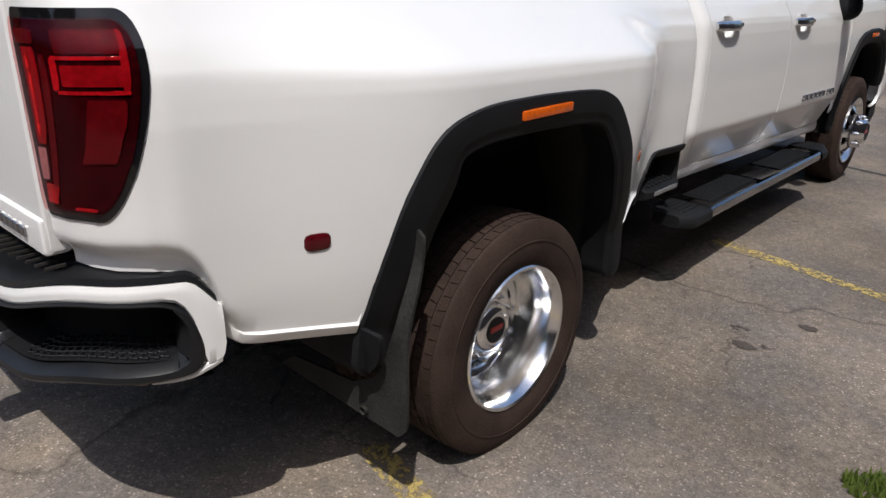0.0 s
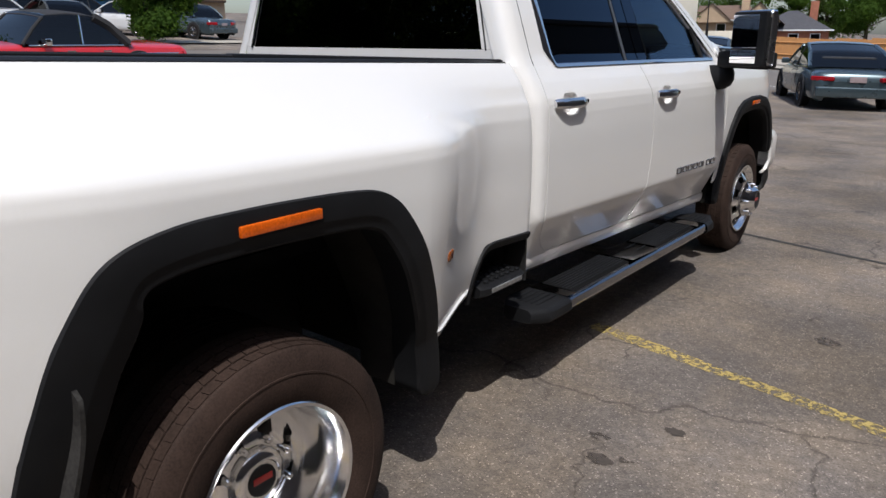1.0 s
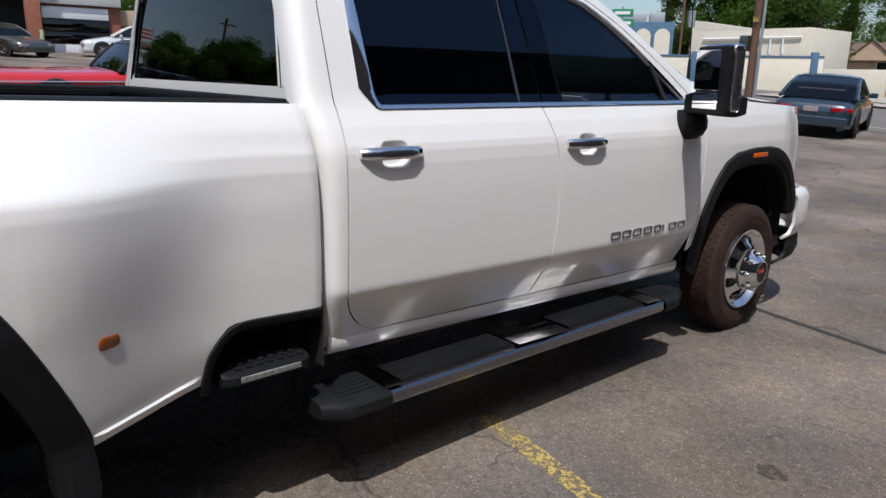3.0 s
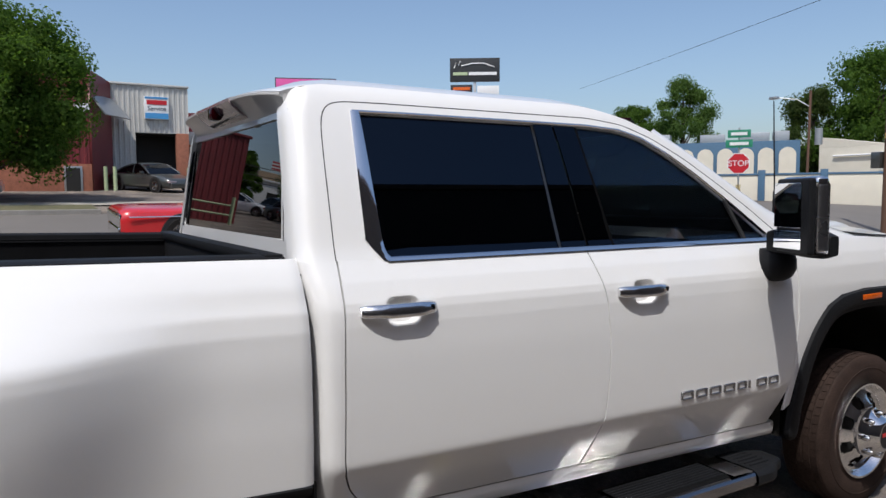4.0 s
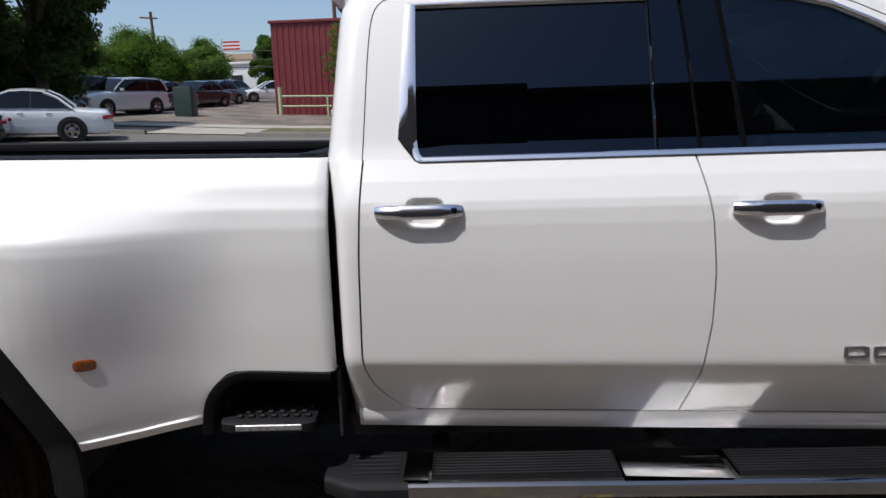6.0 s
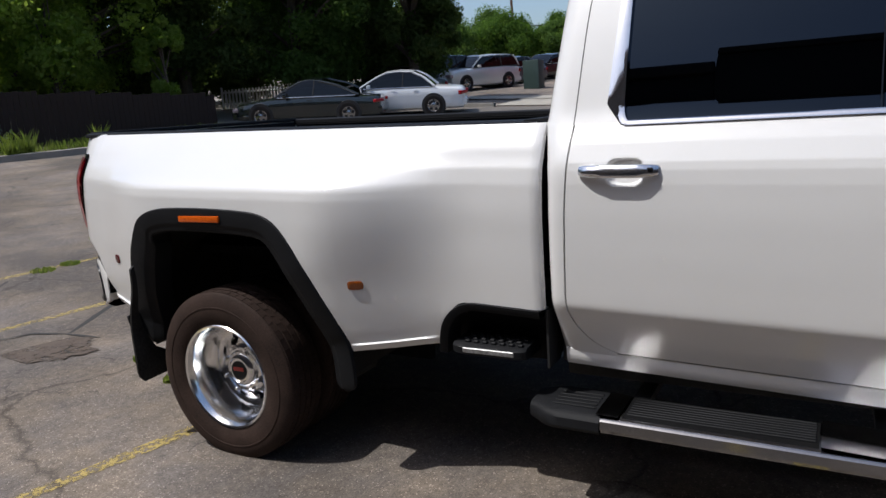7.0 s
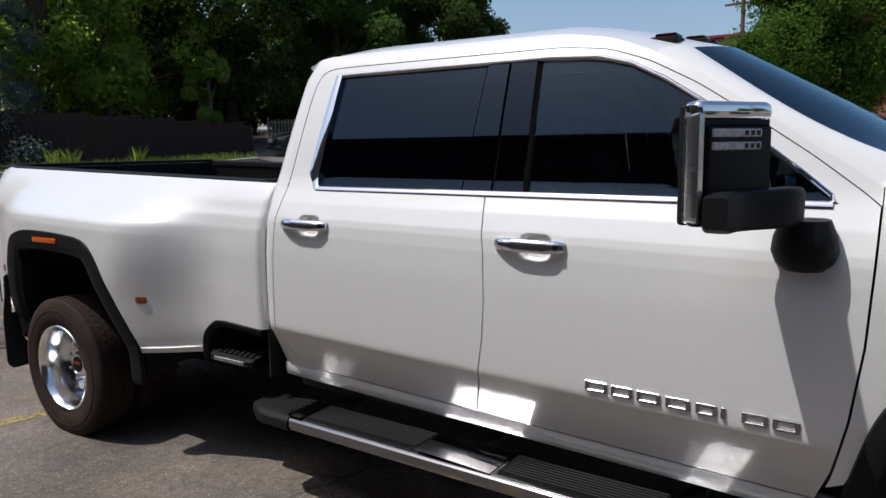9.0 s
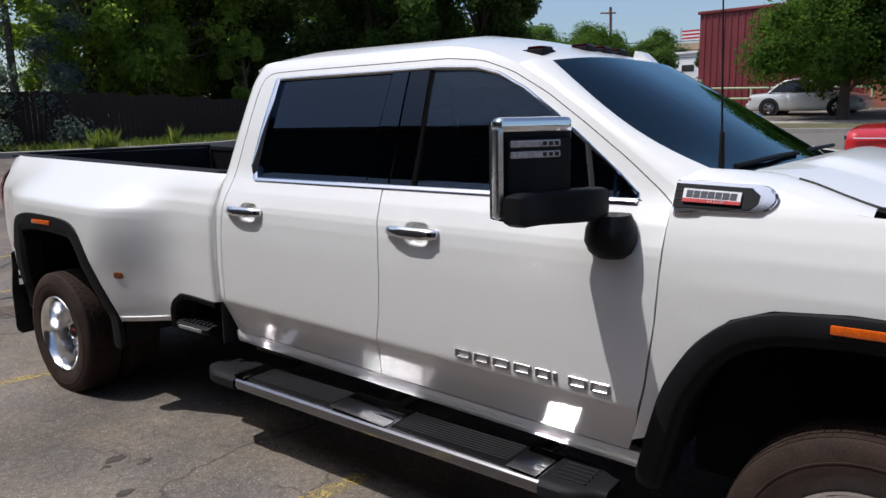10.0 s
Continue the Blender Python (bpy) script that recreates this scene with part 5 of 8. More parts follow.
def underbody():
    part("frame_rail", one_box((0.38, -1.0, 0.50), (0.46, 5.0, 0.68), 0.01), M["steel"], truck)
    part("frame_rail", one_box((-0.46, -1.0, 0.50), (-0.38, 5.0, 0.68), 0.01), M["steel"], truck)
    part("floor_pan", one_box((-0.86, 1.46, 0.52), (0.86, 3.75, 0.60), 0.02), M["steel"], truck)
    part("rear_axle", tube([(-0.9, 0, 0.405), (-0.15, 0, 0.405), (0, 0, 0.41), (0.15, 0, 0.405), (0.9, 0, 0.405)], [0.06, 0.07, 0.17, 0.07, 0.06], n=16), M["steel"], truck)
    # Unseen tank, gearbox and shaft, added to block skylight under the truck.
    part("unseen_fuel_tank", one_box((-0.80, 0.9, 0.36), (-0.14, 2.6, 0.60), 0.05, 3), M["steel"], truck)
    part("unseen_gearbox", one_box((-0.13, 2.5, 0.38), (0.34, 3.9, 0.62), 0.06, 3), M["steel"], truck)
    part("heat_shield", one_box((0.47, 1.45, 0.44), (0.78, 3.6, 0.52), 0.02), M["steel"], truck)
    part("unseen_drive_shaft", tube([(0.05, 0.1, 0.42), (0.08, 2.5, 0.47)], 0.05, n=12), M["steel"], truck)
    part("spare_wheel", lathe([(-0.1, 0.2), (-0.1, 0.34), (0.0, 0.37), (0.1, 0.34), (0.1, 0.2)], (0, 0, 0), n=32), M["tread"], truck).matrix_basis = pose(0, -0.62, 0.55, 0, 90, 0)
    part("front_axle", tube([(-0.8, 4.37, 0.40), (0.8, 4.37, 0.40)], 0.06, n=12), M["steel"], truck)
    part("engine_block", one_box((-0.42, 3.9, 0.5), (0.42, 5.0, 1.25), 0.05), M["steel"], truck)
    for s in (1, -1):
        for y0, y1, z1, name in ((-0.56, 0.66, 1.10, "rear_wheel_housing"), (3.74, 4.92, 1.10, "front_wheel_housing")):
            rows = []
            cy, w = (y0 + y1) / 2, (y1 - y0) / 2
            for a in np.linspace(0, math.pi, 21):
                rows.append([(s * x, cy - (w - 0.01) * math.copysign(abs(math.cos(a)) ** 0.7, math.cos(a)), 0.45 + (z1 - 0.47) * math.sin(a) ** 0.6) for x in (0.46, 0.7, 0.93 if y0 > 0 else 1.06)])
            bm = sheet(rows)
            part(name, bm, M["dusty"], truck)
            part("housing_wall", one_box((min(s * 0.44, s * 0.47), y0, 0.30), (max(s * 0.44, s * 0.47), y1, z1)), M["liner"], truck)
        rows = []
        for v in np.linspace(0, 1, 10):
            z = 0.40 + 0.62 * v
            y = along([(0.40, 0.645), (0.55, 0.64), (0.70, 0.60), (0.85, 0.53), (0.95, 0.48), (1.02, 0.43)], z)
            rows.append([(s * x, y - 0.05 * k, z) for k, x in ((0.0, 1.085), (0.6, 1.07), (1.0, 1.03), (1.0, 0.85))])
        thicken(part("arch_liner", sheet(rows), M["dusty"], truck, "dusty black wheel arch liner"), 0.008)
        # flap behind the rear wheel, and the lower end of the flare ahead of the bumper
        rows = []
        for v in np.linspace(0, 1, 22):
            z = 0.86 - 0.555 * v
            x1 = 1.20 - 0.03 * smooth(0.93, 1, v)
            x0 = x1 - along([(0.28, 0.52), (0.355, 0.50), (0.385, 0.20), (0.44, 0.115), (0.50, 0.08), (0.61, 0.045), (0.86, 0.020)], z)
            rows.append([(s * (x0 + (x1 - x0) * u), -0.476 - 0.056 * smooth(0.0, 0.6, v), z + 0.015 * (1 - u)) for u in np.linspace(0, 1, 10)])
        fl = thicken(part("mud_flap", sheet(rows), M["flap"], truck, "black mud flap with a dusty outer edge"), 0.010)
        part("flap_bolt", lathe([(0, 0.001), (0.0, 0.012), (0.012, 0.012)], (0, 0, 0), n=12), M["dusty"], fl).matrix_basis = pose(s * 1.05, -0.540, 0.34, 0, 0, -90)
        rows = []
        for v in np.linspace(0, 1, 9):
            z = 0.622 - 0.135 * v
            rows.append([(s * (0.95 + 0.215 * u * (1 - 0.30 * v ** 2.6)), -0.592 + 0.02 * v, z) for u in np.linspace(0, 1, 6)])
        thicken(part("flare_end", sheet(rows), M["plastic"], truck, "black lower end of the wheel arch flare"), 0.012)
    # cabin: dashboard, seats, wheel
    part("dashboard", one_box((-0.72, 3.35, 1.0), (0.72, 3.70, 1.36), 0.06, 3), M["interior"], truck)
    for x in (-0.40, 0.40):
        for y in (2.35, 1.62):
            part("seat", one_box((x - 0.27, y, 0.75), (x + 0.27, y + 0.55, 1.0), 0.06, 3), M["interior"], truck)
            part("seat_back", one_box((x - 0.26, y - 0.02, 0.95), (x + 0.26, y + 0.14, 1.52), 0.06, 3), M["interior"], truck)
            part("headrest", one_box((x - 0.13, y - 0.01, 1.54), (x + 0.13, y + 0.10, 1.72), 0.04, 3), M["interior"], truck)
    ring = [(-0.40 + 0.19 * math.cos(a), 3.22 + 0.07 * math.sin(a), 1.30 + 0.175 * math.sin(a)) for a in np.linspace(0, 2 * math.pi, 25)]
    part("steering_wheel", tube(ring, 0.016, n=8, caps=False), M["interior"], truck)


def vent_emblem(s):
    """The chrome framed vent at the front of the door with its engine plate."""
    x = lambda z: fender_x(1.405) + 0.004 - 0.5 * (z - 1.405)
    on = lambda y, z, d: (s * (x(z) + d), y, z)
    outer = [(3.785, 1.455), (4.05, 1.447), (4.09, 1.42), (4.085, 1.395), (4.055, 1.37), (3.86, 1.368), (3.83, 1.352), (3.79, 1.352)]
    outer = relax(resample(outer[:1] + outer[1:6], 0.012), 5) + outer[6:]
    inner = [(3.787, 1.446), (4.01, 1.438), (4.035, 1.418), (4.032, 1.395), (4.01, 1.378), (3.787, 1.375)]
    v = part("fender_vent", prism(outer, lambda a, b, c: on(a, b, c), 0.014, 0.007), M["chrome"], truck, "chrome framed fender vent")
    part("vent_panel", prism(inner, lambda a, b, c: on(a, b, 0.008 + c), 0.009), M["plastic"], v)
    for k in range(3):
        z = 1.397 + 0.013 * k
        part("vent_slat", one_box(tuple(min(a, b) for a, b in zip(on(3.79, z, 0.008), on(3.975, z + 0.004, 0.0195))), tuple(max(a, b) for a, b in zip(on(3.79, z, 0.008), on(3.975, z + 0.004, 0.0195))), 0.001, 1), M["gap"], v)
    plate = prism([(3.815, 1.432), (3.985, 1.425), (3.985, 1.390), (3.815, 1.394)], lambda a, b, c: on(a, b, 0.0165 + c), 0.008, 0.0)
    plate = part("engine_plate", plate, M["plate_white"], v, "white engine plate with a red lower band")
    part("plate_band", prism([(3.815, 1.4045), (3.985, 1.3995), (3.985, 1.390), (3.815, 1.394)], lambda a, b, c: on(a, b, 0.0235 + c), 0.003), M["red_paint"], plate)
    if s > 0:
        flat_text("6.6 LITER", 0.0125, Matrix.Translation((x(1.398) + 0.0275, 3.915, 1.3977)) @ Matrix.Rotation(radians(90), 4, "Z") @ Matrix.Rotation(radians(84), 4, "X"), M["plate_white"], plate, thick=0.0006)
    # the word is a maker's mark: plain dark bars of its size
    for i in range(7):
        y = 3.826 + 0.0215 * i
        part("word_bar", prism([(y, 1.4275 - 0.0009 * i), (y + 0.0185, 1.4270 - 0.0009 * i), (y + 0.0175, 1.4075 - 0.0006 * i), (y - 0.001, 1.4080 - 0.0006 * i)], lambda a, b, c: on(a, b, 0.0235 + c), 0.003), M["word_blue"], plate)


for side in (1, -1):
    fender(side)
    mirror(side)
    running_board(side)
    bed_step(side)
    vent_emblem(side)
front_bumper()
hood()
windshield()
roof_lamps()
bed_inside()
rear_bumper()
underbody()

# ---- ground ----


def asphalt_material():
    """Old asphalt: bleached stones in a grey-brown binder, blotches, hair cracks."""
    m = mat("worn_grey_asphalt", (0.174, 0.147, 0.127), 0.9, spread=0.28, scale=0.9, fine=26, specular=0.25)
    t = m.node_tree
    b = t.nodes["Principled BSDF"]
    base = b.inputs["Base Color"].links[0].from_socket
    co = t.nodes.new("ShaderNodeTexCoord").outputs["Object"]
    vor = t.nodes.new("ShaderNodeTexVoronoi")
    vor.inputs["Scale"].default_value = 170
    t.links.new(co, vor.inputs["Vector"])
    sep = t.nodes.new("ShaderNodeSeparateColor")
    t.links.new(vor.outputs["Color"], sep.inputs[0])
    stone = t.nodes.new("ShaderNodeMapRange")
    stone.inputs["From Min"].default_value, stone.inputs["To Min"].default_value, stone.inputs["To Max"].default_value = 0.0, 0.76, 1.26
    t.links.new(sep.outputs[0], stone.inputs["Value"])
    bright = t.nodes.new("ShaderNodeMath")
    bright.operation = "GREATER_THAN"
    bright.inputs[1].default_value = 0.962
    t.links.new(sep.outputs[1], bright.inputs[0])
    chip = t.nodes.new("ShaderNodeMath")
    chip.operation = "MULTIPLY_ADD"
    chip.inputs[1].default_value = 1.0
    t.links.new(bright.outputs[0], chip.inputs[0])
    t.links.new(stone.outputs[0], chip.inputs[2])
    grain = t.nodes.new("ShaderNodeVectorMath")
    grain.operation = "SCALE"
    t.links.new(base, grain.inputs[0])
    t.links.new(chip.outputs[0], grain.inputs["Scale"])
    # hair cracks along warped cells
    warp = t.nodes.new("ShaderNodeTexNoise")
    warp.inputs["Scale"].default_value, warp.inputs["Detail"].default_value = 1.4, 6
    t.links.new(co, warp.inputs["Vector"])
    mixv = t.nodes.new("ShaderNodeVectorMath")
    mixv.operation = "MULTIPLY_ADD"
    mixv.inputs[1].default_value = (0.9, 0.9, 0.0)
    t.links.new(warp.outputs["Color"], mixv.inputs[0])
    t.links.new(co, mixv.inputs[2])
    crack = t.nodes.new("ShaderNodeTexVoronoi")
    crack.feature = "DISTANCE_TO_EDGE"
    crack.inputs["Scale"].default_value = 0.33
    t.links.new(mixv.outputs[0], crack.inputs["Vector"])
    line = t.nodes.new("ShaderNodeMapRange")
    line.inputs["From Min"].default_value, line.inputs["From Max"].default_value = 0.0, 0.006
    line.inputs["To Min"].default_value, line.inputs["To Max"].default_value = 0.55, 1.0
    t.links.new(crack.outputs["Distance"], line.inputs["Value"])
    # fine cracks, only where the surface is worn
    fine = t.nodes.new("ShaderNodeTexVoronoi")
    fine.feature = "DISTANCE_TO_EDGE"
    fine.inputs["Scale"].default_value = 1.5
    t.links.new(mixv.outputs[0], fine.inputs["Vector"])
    hair = t.nodes.new("ShaderNodeMapRange")
    hair.inputs["From Min"].default_value, hair.inputs["From Max"].default_value = 0.0, 0.012
    hair.inputs["To Min"].default_value, hair.inputs["To Max"].default_value = 0.5, 1.0
    t.links.new(fine.outputs["Distance"], hair.inputs["Value"])
    worn = t.nodes.new("ShaderNodeMapRange")
    worn.inputs["From Min"].default_value, worn.inputs["From Max"].default_value = 0.50, 0.60
    t.links.new(warp.outputs["Fac"], worn.inputs["Value"])
    only = t.nodes.new("ShaderNodeMix")
    only.inputs["A"].default_value = 1.0
    t.links.new(worn.outputs[0], only.inputs["Factor"])
    t.links.new(hair.outputs[0], only.inputs["B"])
    both = t.nodes.new("ShaderNodeMath")
    both.operation = "MULTIPLY"
    t.links.new(line.outputs[0], both.inputs[0])
    t.links.new(only.outputs["Result"], both.inputs[1])
    line = both
    # dark blotches of old oil
    oil = t.nodes.new("ShaderNodeTexNoise")
    oil.inputs["Scale"].default_value, oil.inputs["Detail"].default_value = 0.55, 4
    t.links.new(co, oil.inputs["Vector"])
    spot = t.nodes.new("ShaderNodeMapRange")
    spot.inputs["From Min"].default_value, spot.inputs["From Max"].default_value = 0.38, 0.62
    spot.inputs["To Min"].default_value, spot.inputs["To Max"].default_value = 0.72, 1.22
    t.links.new(oil.outputs["Fac"], spot.inputs["Value"])
    mul = t.nodes.new("ShaderNodeMath")
    mul.operation = "MULTIPLY"
    t.links.new(line.outputs[0], mul.inputs[0])
    t.links.new(spot.outputs[0], mul.inputs[1])
    out = t.nodes.new("ShaderNodeVectorMath")
    out.operation = "SCALE"
    t.links.new(grain.outputs[0], out.inputs[0])
    t.links.new(mul.outputs[0], out.inputs["Scale"])
    # patches bleached tan beside violet grey ones
    hue = t.nodes.new("ShaderNodeTexNoise")
    hue.inputs["Scale"].default_value, hue.inputs["Detail"].default_value, hue.inputs["Roughness"].default_value = 1.7, 7, 0.65
    t.links.new(co, hue.inputs["Vector"])
    ramp = t.nodes.new("ShaderNodeMapRange")
    ramp.inputs["From Min"].default_value, ramp.inputs["From Max"].default_value = 0.40, 0.62
    t.links.new(hue.outputs["Fac"], ramp.inputs["Value"])
    tone = t.nodes.new("ShaderNodeMix")
    tone.data_type = "RGBA"
    tone.inputs["A"].default_value, tone.inputs["B"].default_value = (0.86, 0.89, 0.93, 1), (1.13, 1.10, 1.02, 1)
    t.links.new(ramp.outputs[0], tone.inputs["Factor"])
    toned = t.nodes.new("ShaderNodeVectorMath")
    toned.operation = "MULTIPLY"
    t.links.new(out.outputs[0], toned.inputs[0])
    t.links.new(tone.outputs["Result"], toned.inputs[1])
    t.links.new(toned.outputs[0], b.inputs["Base Color"])
    bp = t.nodes.new("ShaderNodeBump")
    bp.inputs["Strength"].default_value, bp.inputs["Distance"].default_value = 0.9, 0.0025
    t.links.new(chip.outputs[0], bp.inputs["Height"])
    t.links.new(bp.outputs[0], b.inputs["Normal"])
    return m


def flaked(name, colour, bare, scale=9):
    """Road paint worn through to the asphalt in flakes."""
    m = mat(name, colour, 0.85, spread=0.2, scale=6, fine=60)
    t = m.node_tree
    b = t.nodes["Principled BSDF"]
    n = t.nodes.new("ShaderNodeTexNoise")
    n.inputs["Scale"].default_value, n.inputs["Detail"].default_value, n.inputs["Roughness"].default_value = scale, 8, 0.75
    co = t.nodes.new("ShaderNodeTexCoord")
    t.links.new(co.outputs["Object"], n.inputs["Vector"])
    r = t.nodes.new("ShaderNodeMapRange")
    r.inputs["From Min"].default_value, r.inputs["From Max"].default_value = bare - 0.04, bare + 0.04
    t.links.new(n.outputs["Fac"], r.inputs["Value"])
    t.links.new(r.outputs[0], b.inputs["Alpha"])
    return m


M["asphalt"] = asphalt_material()
M["yellow"] = flaked("worn_yellow_line_paint", (0.42, 0.32, 0.11), 0.50, 34)
M["white_line"] = flaked("worn_white_line_paint", (0.6, 0.6, 0.58), 0.46, 20)
M["tar"] = mat("dark_crack_filler", (0.035, 0.033, 0.03), 0.8, spread=0.3)
M["stain"] = flaked("dark_oil_stain", (0.065, 0.053, 0.045), 0.47)
M["concrete"] = mat("pale_sidewalk_concrete", (0.36, 0.33, 0.28), 0.9, spread=0.12, scale=1.5, fine=50)
M["kerb"] = mat("weathered_kerb_concrete", (0.26, 0.245, 0.22), 0.9, spread=0.2, scale=3, fine=50)
M["lawn"] = mat("dry_green_lawn", (0.085, 0.095, 0.035), 0.95, spread=0.4, scale=2.5, fine=30, other=(0.16, 0.14, 0.075))
M["street"] = mat("street_asphalt", (0.145, 0.13, 0.115), 0.9, spread=0.15, scale=0.5, fine=40)


def land(x, y):
    """The height of the ground: level round the truck, rising to the left and behind."""
    sp = lambda d: 0.5 * (d + math.sqrt(d * d + 4.0))
    a, b = min(-x - 2.0, 95), min(-y - 3.2, 60)
    up = 0.06 * max(0.0, sp(a) - sp(-6.0)) * (a > -6) + 0.06 * max(0.0, sp(b) - sp(-6.0)) * (b > -6)
    return up


steps = [-1500, -700, -350, -180, -110, -80, *np.arange(-60, 60.1, 1.5), 80, 110, 180, 350, 700, 1500]
ground = link("ground", sheet([[(float(x), float(y), land(x, y)) for y in steps] for x in steps]), M["asphalt"])
tagged(ground, "worn grey asphalt parking lot with fine cracks", "ground", kind="structure")


def laid(name, path, width, material, lift=0.005, n=30, thick=0.0, wobble=0.0):
    """A strip lying on the ground along a line of (x, y)."""
    rng = random.Random(len(path) * 7 + int(width * 1000))
    pts = [Vector(p) for p in path]
    line = []
    for a, b in zip(pts, pts[1:]):
        k = max(2, int((b - a).length / 0.35)) if (b - a).length < 30 else 40
        line += [a + (b - a) * i / k for i in range(k)]
    line.append(pts[-1])
    rows = []
    for i, p in enumerate(line):
        d = (line[min(i + 1, len(line) - 1)] - line[max(i - 1, 0)]).normalized()
        q = Vector((-d.y, d.x))
        w = width / 2
        row = []
        for u in np.linspace(-1, 1, 5 if width > 1 else 3):
            e = p + q * (w * u + (rng.uniform(-wobble, wobble) if abs(u) == 1 else 0))
            row.append((e.x, e.y, land(e.x, e.y) + lift))
        if thick:
            row = [(row[0][0], row[0][1], row[0][2] - lift - 0.05), *row, (row[-1][0], row[-1][1], row[-1][2] - lift - 0.05)]
        rows.append(row)
    return link(name, sheet(rows), material)


for k, (a, b) in enumerate((((0.86, -0.352), (3.6, -1.03)), ((0.86, 2.345), (3.6, 1.80)), ((-1.9, -2.80), (3.4, -3.75)), ((-3.6, -4.45), (3.0, -5.35)))):
    tagged(laid("parking_line", (a, b), 0.088, M["yellow"], 0.004, wobble=0.012), "worn yellow parking bay line on asphalt", "parking line", "parking lines", "structure")
tagged(laid("crack_seal", ((0.2, 4.95), (0.99, 4.80), (1.93, 4.61), (3.2, 4.40), (6, 3.9)), 0.045, M["tar"], 0.003, wobble=0.012), "dark filled crack across the asphalt", "crack", kind="structure")
tagged(laid("crack_seal", ((-1.9, -3.3), (-0.6, -3.05), (0.3, -2.55), (0.9, -2.45)), 0.035, M["tar"], 0.003, wobble=0.02), "dark open crack in the asphalt", "crack", kind="structure")
tagged(laid("crack_seal", ((-5.2, -7.9), (-3.2, -7.4), (-1.2, -8.4), (1.5, -8.0)), 0.03, M["tar"], 0.003, wobble=0.02), "dark open crack in the asphalt", "crack", kind="structure")


def blot(x, y, r, sx=1.0, seed=1):
    rng = random.Random(seed)
    n = 22
    bm = bmesh.new()
    vs = [bm.verts.new((x + r * sx * math.cos(a) * (k := rng.uniform(0.7, 1.15)), y + r * math.sin(a) * k, land(x, y) + 0.0035)) for a in np.linspace(0, 2 * math.pi, n + 1)[:-1]]
    bm.faces.new(vs)
    return tagged(link("oil_stain", bm, M["stain"]), "dark oil stain on the asphalt", "stain", "oil stains", "structure")


for i, (x, y, r) in enumerate(((1.47, 1.19, 0.035), (1.40, 1.33, 0.03), (1.55, 1.24, 0.02), (1.62, 1.55, 0.03), (1.9, 2.9, 0.05), (0.45, -2.35, 0.16))):
    blot(x, y, r, 1.5, i)

# a sunken broken patch behind the truck, with its open edge cracks
M["broken"] = flaked("broken_brown_asphalt", (0.10, 0.075, 0.058), 0.47)
bm_ = bmesh.new()
rng_ = random.Random(11)
bm_.faces.new([bm_.verts.new((0.50 + 0.27 * math.cos(q) * (w_ := rng_.uniform(0.75, 1.12)), -2.45 + 0.46 * math.sin(q) * w_, land(0.5, -2.45) + 0.006)) for q in np.linspace(0, 2 * math.pi, 30)[:-1]])
tagged(link("broken_patch", bm_, M["broken"]), "broken sunken brown patch in the asphalt", "patch", kind="structure")
for k, pts in enumerate((((0.60, -2.98), (0.34, -2.86), (0.25, -2.62), (0.22, -2.25)), ((0.45, -2.28), (0.52, -2.16), (0.44, -2.05)), ((1.0, -3.0), (0.4, -3.9), (-0.8, -4.9)))):
    tagged(laid("crack_seal", pts, 0.022, M["tar"], 0.008 if k < 2 else 0.003, wobble=0.012), "dark open crack in the asphalt", "crack", kind="structure")

# the street to the left, its kerbs and strips
tagged(laid("street", ((-16.3, -60), (-16.3, 21), (-16.3, 60)), 7.6, M["street"], 0.004), "grey asphalt side street", "street", kind="structure")
tagged(laid("cross_street", ((-60, 26.5), (60, 27.2)), 11.0, M["street"], 0.006), "grey asphalt cross street", "street", kind="structure")
tagged(laid("street_line", ((-14, 22.6), (60, 23.2)), 0.12, M["white_line"], 0.011), "worn white line on the street", "road line", kind="structure")
tagged(laid("kerb", ((-20.3, -60), (-20.3, -8.5)), 0.18, M["kerb"], 0.13, thick=0.1), "weathered concrete kerb along the street", "kerb", kind="structure")
tagged(laid("kerb", ((-20.3, -5.2), (-20.3, 3.0)), 0.18, M["kerb"], 0.13, thick=0.1), "weathered concrete kerb along the street", "kerb", kind="structure")
tagged(laid("lawn_strip", ((-21.7, -5.0), (-21.7, 3.0)), 2.5, M["lawn"], 0.09), "dry green lawn strip beside the street", "lawn", kind="structure")
tagged(laid("sidewalk", ((-24.0, -60), (-24.0, 19.0)), 1.5, M["concrete"], 0.05), "pale concrete sidewalk", "sidewalk", kind="structure")
tagged(laid("driveway", ((-20.6, -6.8), (-24.6, -7.0)), 3.6, M["concrete"], 0.03), "pale concrete driveway apron", "driveway", kind="structure")
tagged(laid("sidewalk", ((-13, 33.6), (60, 34.4)), 2.4, M["concrete"], 0.08), "pale concrete sidewalk", "sidewalk", kind="structure")
tagged(laid("driveway", ((-13.5, 38.5), (-4, 40.0)), 6.0, M["concrete"], 0.05), "pale concrete driveway before the garage", "driveway", kind="structure")
KERB_BACK = ((8, -21.5), (2, -19.4), (-2, -17.7), (-4.9, -15.9), (-7.5, -14.3), (-9.5, -13.4), (-12.0, -13.2))
tagged(laid("kerb", KERB_BACK, 0.2, M["kerb"], 0.15, thick=0.1), "weathered concrete kerb at the edge of the lot", "kerb", kind="structure")
tagged(laid("lawn_strip", [(x - 0.55, y - 0.85) for x, y in KERB_BACK], 1.8, M["lawn"], 0.10), "dry weedy strip behind the kerb", "lawn", kind="structure")

# ---- what stands round the lot ----


